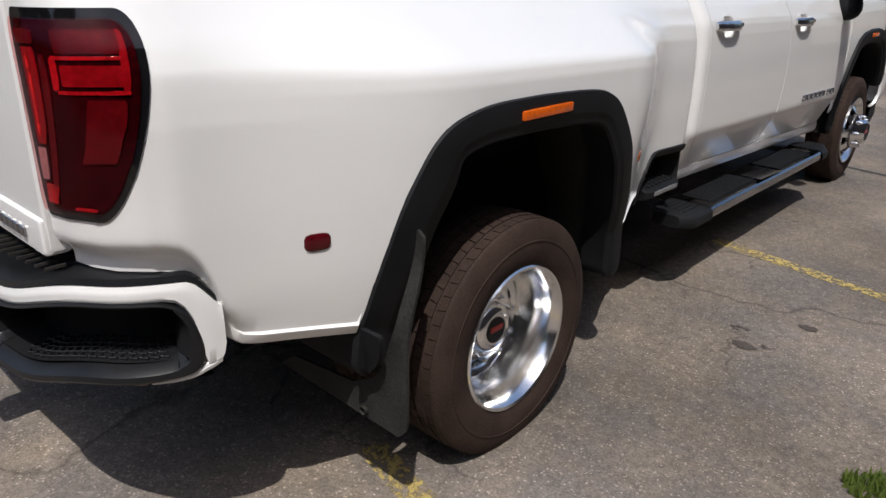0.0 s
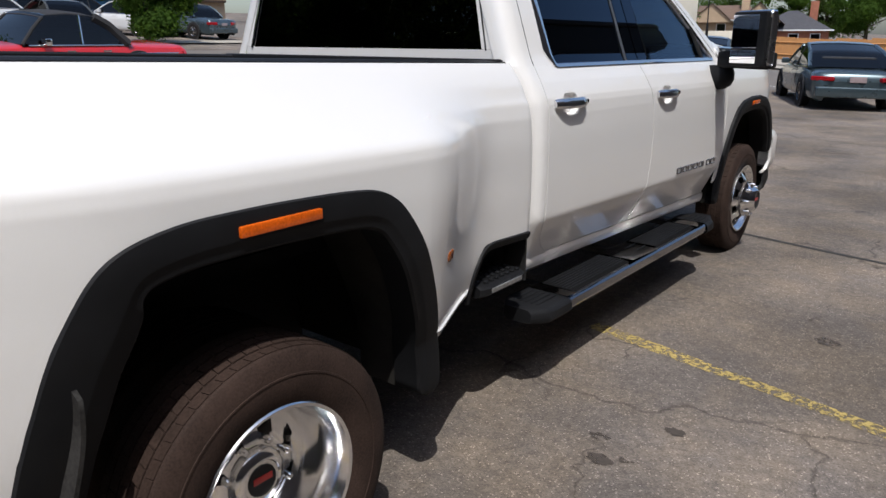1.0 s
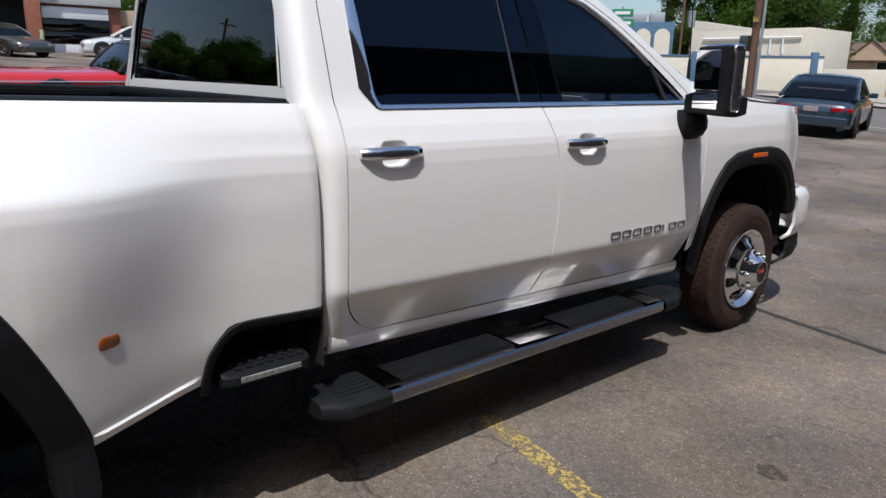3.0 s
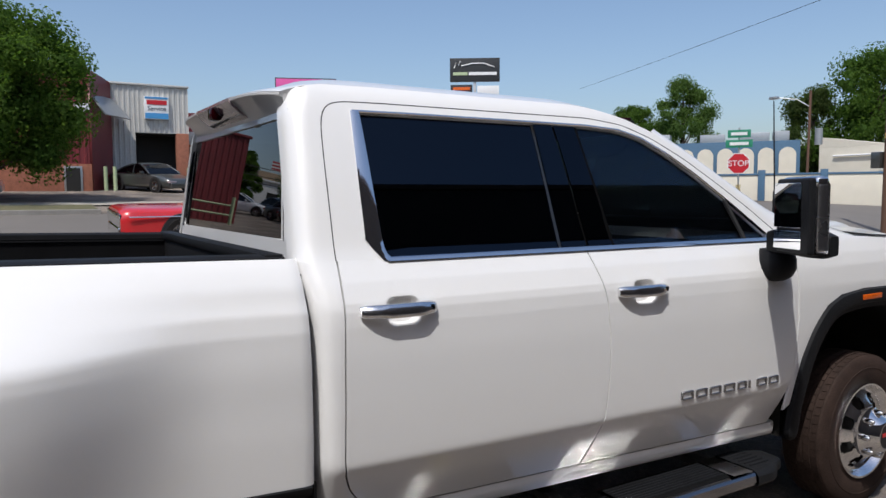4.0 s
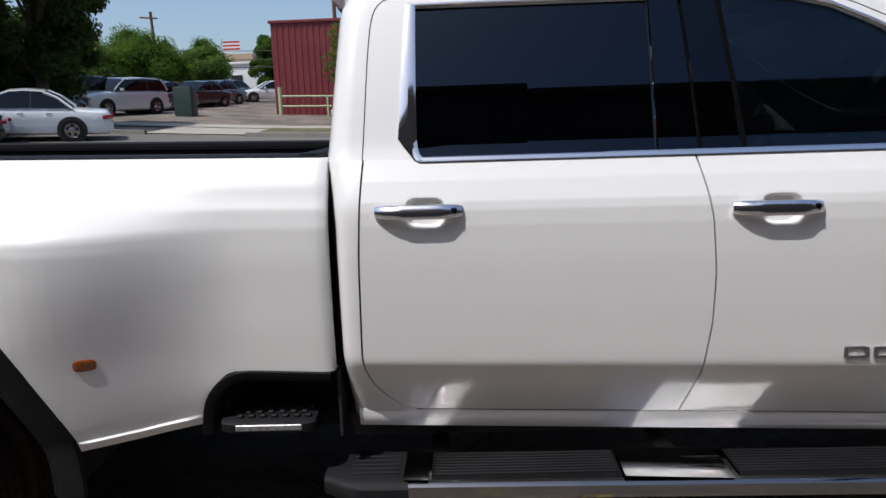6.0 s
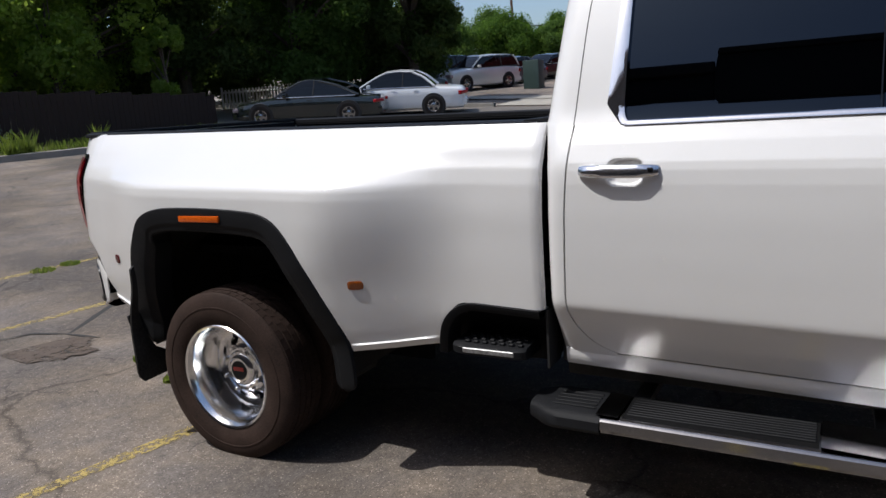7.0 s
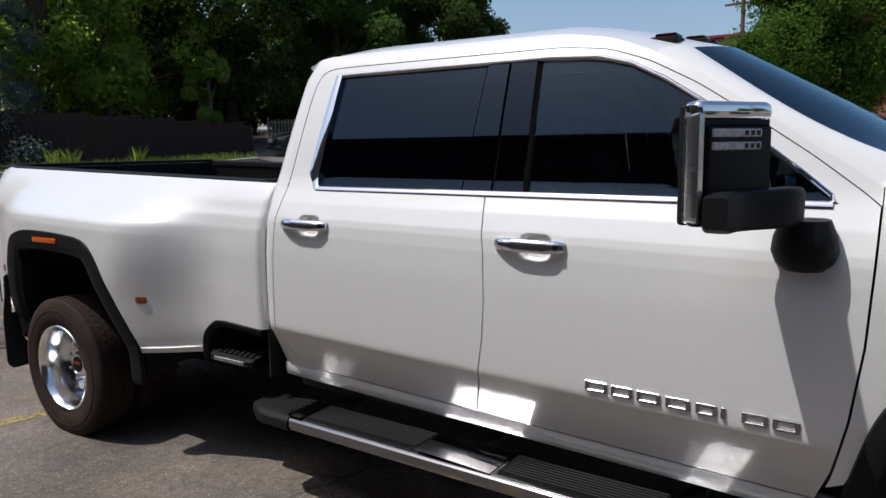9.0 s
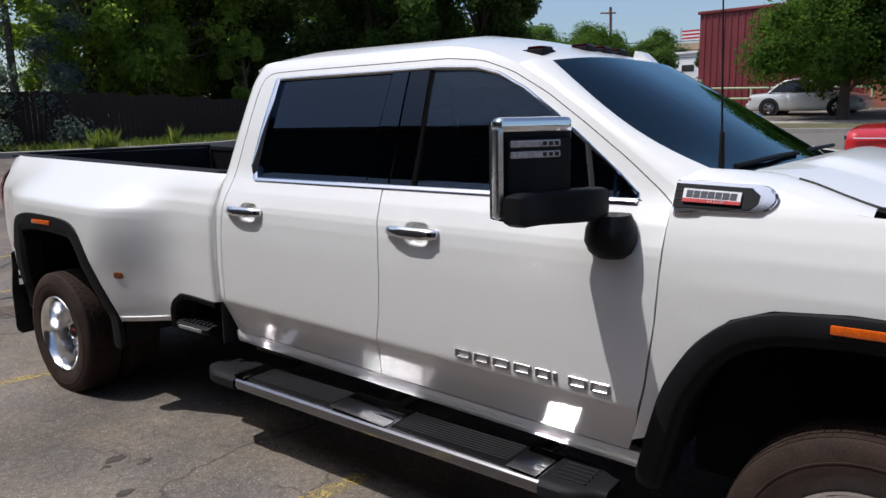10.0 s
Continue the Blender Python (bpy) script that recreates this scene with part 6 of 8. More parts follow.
def leaf_material(name, colour, other, thin=0.55):
    m = mat(name, colour, 0.75, spread=0.3, scale=1.2, fine=8, other=other, specular=0.08)
    t = m.node_tree
    b = t.nodes["Principled BSDF"]
    tr = t.nodes.new("ShaderNodeBsdfTranslucent")
    mx = t.nodes.new("ShaderNodeMixShader")
    mx.inputs[0].default_value = thin
    gain = t.nodes.new("ShaderNodeVectorMath")
    gain.operation = "MULTIPLY"
    gain.inputs[1].default_value = (1.75, 1.8, 1.05)
    t.links.new(b.inputs["Base Color"].links[0].from_socket, gain.inputs[0])
    t.links.new(gain.outputs[0], tr.inputs["Color"])
    t.links.new(b.outputs[0], mx.inputs[1])
    t.links.new(tr.outputs[0], mx.inputs[2])
    t.links.new(mx.outputs[0], t.nodes["Material Output"].inputs["Surface"])
    return m


M["leaf"] = leaf_material("green_leaves", (0.05, 0.112, 0.02), (0.10, 0.165, 0.035))
# Green lowered so that whole crowns read as shaded foliage.
M["leaf_shaded"] = leaf_material("shade_darkened_green_leaves", (0.045, 0.075, 0.022), (0.085, 0.12, 0.04))
M["leaf_light"] = leaf_material("mid_green_leaves", (0.075, 0.135, 0.035), (0.12, 0.19, 0.055))
# Brighter copy, its colour raised to read as sunlit clumps.
M["leaf_sun"] = leaf_material("thin_sunlit_yellow_green_leaves", (0.16, 0.25, 0.05), (0.30, 0.38, 0.10), 0.7)
M["needle"] = leaf_material("blue_spruce_needles", (0.10, 0.13, 0.14), (0.17, 0.21, 0.22))
M["grass"] = leaf_material("weed_grass", (0.13, 0.20, 0.045), (0.22, 0.26, 0.08))
M["bark"] = mat("grey_brown_bark", (0.10, 0.075, 0.055), 0.9, spread=0.35, scale=5, fine=40, streak=(1, 1, 0.25))
M["fence_green"] = mat("dark_green_enamel", (0.03, 0.055, 0.05), 0.5, spread=0.15, scale=3)
M["fence_dark"] = mat("dark_stained_fence_wood", (0.024, 0.013, 0.009), 0.85, spread=0.35, scale=2, fine=30, streak=(3, 3, 0.3))
M["fence_new"] = mat("orange_cedar_fence_wood", (0.42, 0.20, 0.07), 0.8, spread=0.25, scale=2, fine=30, streak=(3, 3, 0.3))
M["red_metal"] = mat("dark_red_ribbed_metal", (0.18, 0.028, 0.032), 0.5, spread=0.15, scale=1.2, fine=12)
M["grey_metal"] = mat("pale_grey_ribbed_metal", (0.50, 0.49, 0.46), 0.5, spread=0.10, scale=1.2, fine=12)
M["brick"] = mat("red_brown_brick", (0.30, 0.115, 0.07), 0.9, spread=0.3, scale=6, fine=30)
M["stucco"] = mat("cream_stucco", (0.66, 0.61, 0.50), 0.9, spread=0.06, scale=2, fine=60)
M["tan"] = mat("tan_stucco", (0.42, 0.31, 0.21), 0.9, spread=0.1, scale=2, fine=60)
M["brown_wall"] = mat("dark_brown_wall", (0.09, 0.065, 0.05), 0.9, spread=0.2, scale=2, fine=40)
M["blue_trim"] = mat("slate_blue_paint", (0.06, 0.13, 0.21), 0.6, spread=0.12)
M["roof_brown"] = mat("brown_shingles", (0.15, 0.10, 0.075), 0.9, spread=0.3, scale=3, fine=25)
M["roof_grey"] = mat("charcoal_shingles", (0.065, 0.066, 0.075), 0.9, spread=0.3, scale=3, fine=25)
# Near-black colour stands in for the shade inside openings and behind panes.
M["dark_in"] = mat("dark_opening", (0.015, 0.014, 0.013), 0.8)
M["pale_green"] = mat("pale_green_pipe_paint", (0.42, 0.50, 0.30), 0.6, spread=0.15)
M["sign_red"] = mat("stop_sign_red", (0.50, 0.015, 0.025), 0.4, spread=0.06)
M["sign_white"] = mat("sign_white", (0.75, 0.75, 0.74), 0.5, spread=0.04)
M["sign_green"] = mat("street_sign_green", (0.02, 0.22, 0.12), 0.5, spread=0.06)
M["sign_blue"] = mat("sign_blue", (0.06, 0.27, 0.55), 0.5, spread=0.06)
M["pink"] = mat("pink_billboard_paper", (0.62, 0.08, 0.30), 0.6, spread=0.08)
M["black_panel"] = mat("black_sign_panel", (0.02, 0.022, 0.024), 0.5)
M["wood_pole"] = mat("brown_utility_pole_wood", (0.13, 0.07, 0.045), 0.9, spread=0.3, scale=3, fine=30, streak=(2, 2, 0.2))
M["galvanised"] = mat("galvanised_steel", (0.45, 0.46, 0.46), 0.45, 0.8, spread=0.1)
M["silver_paint"] = mat("silver_car_paint", (0.70, 0.71, 0.71), 0.3, 0.3, spread=0.04, coat=0.8)
M["white_car"] = mat("white_car_paint", (0.72, 0.73, 0.74), 0.3, spread=0.03, coat=0.8)
M["black_car"] = mat("black_green_car_paint", (0.018, 0.024, 0.024), 0.25, 0.3, spread=0.05, coat=1.0)
M["grey_car"] = mat("dark_grey_car_paint", (0.10, 0.105, 0.10), 0.3, 0.6, spread=0.05, coat=0.8)
M["slate_car"] = mat("blue_grey_car_paint", (0.075, 0.11, 0.13), 0.28, 0.6, spread=0.05, coat=0.9)
M["navy_car"] = mat("navy_car_paint", (0.03, 0.05, 0.075), 0.28, 0.4, spread=0.05, coat=0.9)
M["classic_red"] = mat("bright_red_car_paint", (0.55, 0.018, 0.022), 0.3, spread=0.04, coat=0.9)
M["soft_top"] = mat("black_soft_top", (0.02, 0.02, 0.022), 0.85, spread=0.2)
M["car_glass"] = glass("car_glass", 0.06)


def leaves(centres, count, size, rng, flat=0.0):
    """Small leaf blades scattered round clump centres (x, y, z, radius), with larger shaded ones inside."""
    r = np.random.RandomState(rng.randrange(10 ** 6))
    cs = np.array(centres, dtype=float)
    weight = cs[:, 3] ** 2
    which = r.choice(len(cs), count, p=weight / weight.sum())
    d = r.normal(size=(count, 3))
    d /= np.linalg.norm(d, axis=1)[:, None]
    deep = r.rand(count) ** 0.5
    inner = r.rand(count) < 0.12
    deep[inner] *= 0.5
    p = cs[which, :3] + d * (cs[which, 3] * deep * 1.05)[:, None] * np.array((1, 1, 0.85))
    n = d + r.normal(size=(count, 3)) * 0.6 + np.array((0, 0, 0.15 + flat))
    n /= np.linalg.norm(n, axis=1)[:, None]
    a = np.cross(n, r.normal(size=(count, 3)))
    a /= np.linalg.norm(a, axis=1)[:, None]
    b = np.cross(n, a)
    s = (size * r.uniform(0.6, 1.3, count) * np.where(inner, 2.4, 1.0))[:, None]
    quad = np.stack([p - a * s, p + b * s * 0.55 + n * s * 0.12, p + a * s, p - b * s * 0.55 + n * s * 0.12], axis=1).reshape(-1, 3)
    me = bpy.data.meshes.new("crown")
    me.vertices.add(4 * count)
    me.vertices.foreach_set("co", quad.astype(np.float32).ravel())
    me.loops.add(4 * count)
    me.loops.foreach_set("vertex_index", np.arange(4 * count, dtype=np.int32))
    me.polygons.add(count)
    me.polygons.foreach_set("loop_start", np.arange(0, 4 * count, 4, dtype=np.int32))
    me.polygons.foreach_set("loop_total", np.full(count, 4, dtype=np.int32))
    me.update(calc_edges=True)
    me.validate()
    return me


def tree(x, y, height, spread, leaf, seed, label, low=0.25, count=7000, size=0.11, trunk=0.16, clumps=34, group="trees round the lot", tight=1.0):
    rng = random.Random(seed)
    z0 = land(x, y) - 0.05
    t = thing("tree", label, "tree", group)
    top = Vector((x + rng.uniform(-0.4, 0.4), y + rng.uniform(-0.4, 0.4), z0 + height * 0.8))
    bm = tube([(x, y, z0), (x + 0.03, y, z0 + height * 0.12), (x + rng.uniform(-0.1, 0.1), y, z0 + height * 0.35), tuple(top)], [trunk * 1.4, trunk, trunk * 0.8, trunk * 0.15], n=10)
    cs = []
    for i in range(clumps):
        a, f = rng.uniform(0, 2 * math.pi), rng.random()
        h = low + (1.0 - low) * f
        env = math.sin(math.pi * min(1, (0.12 + 0.86 * f))) ** 0.65
        r = spread * env * rng.uniform(0.25, 0.95)
        c = Vector((x + r * math.cos(a), y + r * math.sin(a), z0 + height * h * 0.96))
        cs.append((*c, spread * rng.uniform(0.22, 0.40) * tight))
        if i % 3 == 0:
            base = Vector((x, y, z0 + height * max(0.16, h * 0.6)))
            tube([tuple(base), tuple(base.lerp(c, 0.5) + Vector((0, 0, 0.15))), tuple(c)], [trunk * 0.42, trunk * 0.25, trunk * 0.06], bm, n=6)
    part("trunk", bm, M["bark"], t)
    me = leaves(cs, count, size, rng)
    me.materials.append(M[leaf])
    ob = new("crown", me)
    ob.parent = t
    return t


def spruce(x, y, height, spread, seed):
    rng = random.Random(seed)
    z0 = land(x, y) - 0.05
    t = thing("spruce_tree", "blue-grey spruce tree with drooping branches behind the fence", "tree", "trees round the lot")
    part("trunk", tube([(x, y, z0), (x, y, z0 + height)], [0.16, 0.02], n=8), M["bark"], t)
    cs = []
    for k in range(12):
        f = k / 11
        for i in range(9 - k // 2):
            a = 2 * math.pi * (i + rng.random() * 0.5) / (9 - k // 2)
            r = spread * (1 - f) * rng.uniform(0.6, 1.0)
            cs.append((x + r * math.cos(a), y + r * math.sin(a), z0 + height * (0.08 + 0.9 * f) - 0.15 * r, 0.30 + 0.35 * (1 - f)))
    me = leaves(cs, 30000, 0.055, rng)
    me.materials.append(M["needle"])
    new("crown", me).parent = t


def blades(name, spots, count, height, material, seed, label):
    rng = random.Random(seed)
    vs, fs = [], []
    for x, y, r in spots:
        for _ in range(count):
            a, d = rng.uniform(0, 6.28), r * math.sqrt(rng.random())
            px, py = x + d * math.cos(a), y + d * math.sin(a)
            z = land(px, py)
            h, w, b = height * rng.uniform(0.4, 1.2), 0.006 + 0.012 * height, rng.uniform(0, 6.28)
            lean = Vector((math.cos(b), math.sin(b), 0)) * h * rng.uniform(0.1, 0.6)
            q = Vector((-math.sin(b), math.cos(b), 0)) * w
            p = Vector((px, py, z))
            k = len(vs)
            vs += [p - q, p + q, p + lean * 0.4 + Vector((0, 0, h * 0.6)) + q * 0.7, p + lean + Vector((0, 0, h))]
            fs.append((k, k + 1, k + 2, k + 3))
    me = bpy.data.meshes.new(name)
    me.from_pydata([tuple(v) for v in vs], [], fs)
    me.materials.append(material)
    return tagged(new(name, me), label, "grass", kind="stuff")


def car(label, x, y, heading, paint, length=4.7, width=1.83, height=1.43, kind="sedan", front_lamps="clear_lens"):
    """A parked car of lofted body, glazed cabin with a painted roof, wheels and lamps. heading: degrees to the left of +y."""
    c = thing("parked_car", label, "car", "parked cars")
    L, W = length / 2, width / 2
    belt = {"sedan": 0.64, "coupe": 0.63, "suv": 0.66, "classic": 0.60}[kind] * height
    nose, tail = belt * (0.80 if kind != "suv" else 0.9), belt * (0.93 if kind != "classic" else 0.97)
    if kind == "classic":
        nose = belt * 0.97
    def top(s):
        return float(np.interp(s, [-L, -L * 0.985, -L * 0.95, -L * 0.88, -L * 0.5, 0.1 * L, 0.48 * L, 0.80 * L, 0.93 * L, 0.985 * L, L], [tail * 0.74, tail * 0.90, tail * 0.985, tail, belt * 1.0, belt, belt * 0.97, nose * 1.03, nose * 0.95, nose * 0.82, nose * 0.68] if kind != "classic" else [tail * 0.86, tail * 0.95, tail, tail, belt, belt, belt * 0.97, nose, nose, nose * 0.97, nose * 0.93]))
    def half(s):
        return W * float(np.interp(s, [-L, -L * 0.985, -L * 0.95, -L * 0.88, -L * 0.55, L * 0.6, L * 0.85, L * 0.95, L], [0.66, 0.80, 0.89, 0.95, 1, 1, 0.94, 0.84, 0.60] if kind != "classic" else [0.90, 0.95, 0.97, 0.98, 1, 1, 0.98, 0.97, 0.91]))
    rows = []
    for s in sorted([*np.linspace(-L * 0.88, L * 0.80, 27), *(-L * k for k in (1, 0.994, 0.985, 0.97, 0.95, 0.92)), *(L * k for k in (0.85, 0.89, 0.93, 0.96, 0.985, 1))]):
        w, z = half(s), top(s)
        sec = [(0, z + 0.015), (0.55 * w, z + 0.012), (0.86 * w, z - 0.01), (0.95 * w, z - 0.05), (0.99 * w, z - 0.14), (w, 0.56 * z + 0.10), (0.985 * w, 0.5 * z), (0.995 * w, 0.34 + 0.06 * (abs(s) > 0.97 * L)), (0.95 * w, 0.25 + 0.08 * (abs(s) > 0.97 * L)), (0.80 * w, 0.19 + 0.10 * (abs(s) > 0.97 * L))]
        rows.append([(-a, s, b) for a, b in reversed(sec)] + [(a, s, b) for a, b in sec[1:]])
    bm = sheet(rows)
    for r in (rows[0], rows[-1]):
        bm.faces.new([bm.verts.new(p) for p in r])
    part("body", bm, M[paint], c, "", 40)
    # cabin
    st = {"sedan": (-0.60, -0.30, 0.06, 0.42), "coupe": (-0.72, -0.18, 0.05, 0.40), "suv": (-0.93, -0.80, 0.10, 0.42), "classic": (-0.52, -0.30, 0.02, 0.20)}[kind]
    a, b, d, e = (L * v for v in st)
    prof = [(a, belt), (a + 0.5 * (b - a), belt + 0.62 * (height - belt)), (b, height - 0.03), ((b + d) / 2, height), (d, height - 0.035), (d + 0.5 * (e - d), belt + 0.52 * (height - belt)), (e, belt)]
    ys = np.linspace(a, e, 25)
    rows = []
    for s in ys:
        z = along(prof, s)
        w0, k = half(s) * 0.93, (z - belt) / (height - belt)
        w1 = w0 * (1 - 0.20 * k)
        rows.append([(-w0, s, belt - 0.03), (-(w0 + w1) / 2 - 0.01, s, (belt + z) / 2), (-w1, s, z - 0.03 * k), (-w1 * 0.7, s, z), (0, s, z + 0.012 * k), (w1 * 0.7, s, z), (w1, s, z - 0.03 * k), ((w0 + w1) / 2 + 0.01, s, (belt + z) / 2), (w0, s, belt - 0.03)])
    part("cabin_glass", sheet(rows), M["car_glass"], c, "", 30)
    part("cabin_inside", one_box((-W * 0.62, a + 0.35, belt - 0.25), (W * 0.62, e - 0.55, belt + 0.22), 0.08), M["interior"], c)
    roofm = M["soft_top"] if kind == "classic" else M[paint]
    rows = []
    r0, r1 = (b, d) if kind != "classic" else (a, d)
    for s in np.linspace(r0 - 0.05, r1 + 0.06, 14):
        z = along(prof, min(max(s, a), e))
        w0, k = half(s) * 0.93, (z - belt) / (height - belt)
        w1 = w0 * (1 - 0.20 * k)
        rows.append([(-w1 - 0.012, s, z - 0.06 * k), (-w1 * 0.98, s, z - 0.012), (-w1 * 0.7, s, z + 0.010), (0, s, z + 0.024), (w1 * 0.7, s, z + 0.010), (w1 * 0.98, s, z - 0.012), (w1 + 0.012, s, z - 0.06 * k)])
    thicken(part("roof", sheet(rows), roofm, c), 0.01)
    for s in (1, -1):
        for path, r in (([d + 0.03, e], 0.030), ([a, b - 0.03], 0.042 if kind != "classic" else 0.09)):
            pts = []
            for v in np.linspace(path[0], path[1], 8):
                z = along(prof, v)
                k = (z - belt) / (height - belt)
                w = half(v) * 0.93
                pts.append((s * (w * (1 - 0.20 * k) + 0.002), v, z - 0.028 * k))
            part("roof_pillar", tube(pts, r, n=6), roofm, c)
        mid = (b + d) / 2 - 0.05 * L
        part("door_pillar", tube([(s * (half(mid) * 0.93 + 0.003), mid, belt), (s * (half(mid) * 0.75 + 0.01), mid - 0.05, height - 0.05)], 0.022, n=6), M["gap"] if kind != "classic" else M["chrome"], c)
        pts = [(s * (half(v) * 0.945 + 0.004), v, belt - 0.012) for v in np.linspace(a + 0.1, e - 0.1, 10)]
        part("window_trim", tube(pts, 0.012, n=6), M["chrome"] if kind in ("classic", "coupe", "sedan") else M["gap"], c)
        wz = 0.325 if kind != "suv" else 0.36
        for v in (-0.58 * L, 0.60 * L):
            xw = s * (W - 0.095)
            wl = part("wheel", lathe([(-0.11, wz * 0.62), (-0.11, wz - 0.03), (-0.08, wz), (0.08, wz), (0.11, wz - 0.03), (0.115, wz * 0.66), (0.10, wz * 0.63)], (xw, v, wz), n=32), M["tread"], c, "dark tyre on a bright rim")
            part("rim", lathe([(s * 0.108, wz * 0.66), (s * 0.09, wz * 0.60), (s * 0.085, wz * 0.2), (s * 0.10, wz * 0.12), (s * 0.10, 0.001)], (xw, v, wz), n=32), M["chrome_dull"], wl)
            for k in range(5):
                q = 2 * math.pi * (k + 0.3) / 5
                p = (xw + s * 0.088, v + wz * 0.42 * math.cos(q), wz + wz * 0.42 * math.sin(q))
                part("rim_hole", lathe([(s * 0.008, wz * 0.15), (s * 0.010, 0.001)], p, n=10), M["gap"], wl)
            # Flat black ring on the closed body side, imitating the shaded wheel well.
            part("wheel_well_shade", lathe([(s * (W - 0.02), wz + 0.07), (s * (W + 0.004), wz + 0.06), (s * (W + 0.004), wz * 0.8)], (0, v, wz), n=32), M["gap"], c)
        part("door_mirror", one_box((s * (W + 0.06) - 0.09, e - 0.42, belt - 0.01), (s * (W + 0.06) + 0.09, e - 0.30, belt + 0.12), 0.03), M[paint] if kind != "classic" else M["chrome"], c)
        for v in (b - 0.05 * L, d - 0.12 * L):
            part("door_handle", one_box((s * W * 0.985 - 0.015, v - 0.08, belt - 0.13), (s * W * 0.985 + 0.018, v + 0.08, belt - 0.10), 0.006), M["chrome"] if kind == "classic" else M[paint], c)
        xx = s * W * 0.70
        part("tail_lamp", one_box((xx - 0.27 * W, -L * 0.985 - 0.02, tail * (0.73 if kind != "coupe" else 0.755)), (xx + 0.23 * W, -L * 0.985 + 0.10, tail * 0.87), 0.03, 3, Matrix.Rotation(radians(24 * s), 4, "Z")), M["red_lens"], c, "red tail lamp")
        part("head_lamp", one_box((s * W * 0.66 - 0.2, L - 0.20, nose * 0.66), (s * W * 0.66 + 0.2, L - 0.015, nose * 0.84), 0.04), M[front_lamps], c, "clear head lamp")
    part("rear_bumper", one_box((-W * 0.86, -L - 0.05, 0.28), (W * 0.86, -L + 0.12, 0.50), 0.05, 3), M[paint] if kind != "classic" else M["chrome"], c)
    if kind == "classic":
        part("grille", one_box((-W * 0.9, L - 0.02, 0.46), (W * 0.9, L + 0.025, belt * 0.86), 0.02, 2), M["chrome"], c, "wide chrome grille")
    part("front_bumper", one_box((-W * 0.80, L - 0.16, 0.22), (W * 0.80, L + 0.04, 0.46), 0.05, 3), M[paint] if kind != "classic" else M["chrome"], c)
    part("number_plate", one_box((-0.16, -L - 0.022, 0.60), (0.16, -L - 0.005, 0.72), 0.004), M["clear_lens"], c, "plain unlettered plate")
    if kind == "classic":
        for s in (1, -1):
            part("chrome_strip", tube([(s * (W + 0.003), v, belt * 0.80) for v in np.linspace(-L * 0.9, L * 0.95, 8)], 0.014, n=6), M["chrome"], c)
    # stand it on the slope
    r = Matrix.Rotation(radians(heading), 4, "Z")
    gx = (land(x + 0.8, y) - land(x - 0.8, y)) / 1.6
    gy = (land(x, y + 0.8) - land(x, y - 0.8)) / 1.6
    up = Vector((-gx, -gy, 1)).normalized()
    q = Vector((0, 0, 1)).rotation_difference(up).to_matrix().to_4x4()
    c.matrix_basis = Matrix.Translation((x, y, land(x, y) + 0.004)) @ q @ r
    return c


car("dark blue-grey sedan parked nose away on the lot", -1.20, 18.75, 22.5, "slate_car", 4.8, 1.85, 1.40, "coupe")
car("navy sedan parked beside another sedan on the lot", -4.88, 20.03, 14, "navy_car", 4.7, 1.83, 1.40, "coupe")
car("bright red classic convertible with a black soft top", -12.15, 5.1, 180, "classic_red", 5.35, 1.95, 1.38, "classic")
car("silver sedan parked by the dark red metal building", -28.9, -1.62, -4, "silver_paint", 4.25, 1.78, 1.42)
car("dark grey sports coupe before the workshop entrance", -32.9, 6.5, -62, "grey_car", 4.45, 1.82, 1.30, "coupe")
car("black coupe parked on the street side of the lot", -15.1, -12.5, 205, "black_car", 4.65, 1.85, 1.37, "coupe")
car("white sedan parked behind a black coupe", -17.6, -11.0, 205, "white_car", 4.9, 1.87, 1.45)
for x, y, h, p, k, ht, lab in ((-30.2, -14.0, 248, "silver_paint", "suv", 1.66, "silver sport utility vehicle in the fenced lot"), (-28.6, -15.7, 250, "navy_car", "suv", 1.72, "dark sport utility vehicle in the fenced lot"),
                               (-34.2, -13.9, 250, "slate_car", "sedan", 1.45, "blue-grey sedan in the fenced lot"), (-38.5, -13.4, 250, "black_car", "sedan", 1.45, "black sedan in the far lot"),
                               (-42.0, -13.6, 250, "grey_car", "sedan", 1.45, "dark grey sedan in the far lot"), (-46.5, -14.2, 250, "navy_car", "sedan", 1.45, "navy sedan in the far lot"),
                               (-47.5, -11.4, 205, "white_car", "sedan", 1.45, "white sedan at the end of the far lot"), (-22.5, -14.2, 230, "grey_car", "sedan", 1.45, "grey sedan under the trees"),
                               (-32.6, 11.9, 165, "silver_paint", "sedan", 1.45, "silver sedan before the tan shop front"), (-34.3, 14.0, 190, "navy_car", "sedan", 1.45, "dark sedan before the tan shop front"),
                               (-33.6, 16.0, 200, "black_car", "sedan", 1.45, "black sedan before the tan shop front"), (-29.6, 16.6, 110, "white_car", "sedan", 1.45, "white sedan near the shop's tree"),
                               (-28.0, 18.6, 100, "slate_car", "sedan", 1.45, "blue-grey sedan near the shop's tree"), (-27.6, 12.6, 90, "grey_car", "sedan", 1.40, "grey coupe by the shop's tree")):
    car(lab, x, y, h, p, 4.6 if k == "sedan" else 4.8, 1.82, ht, k)


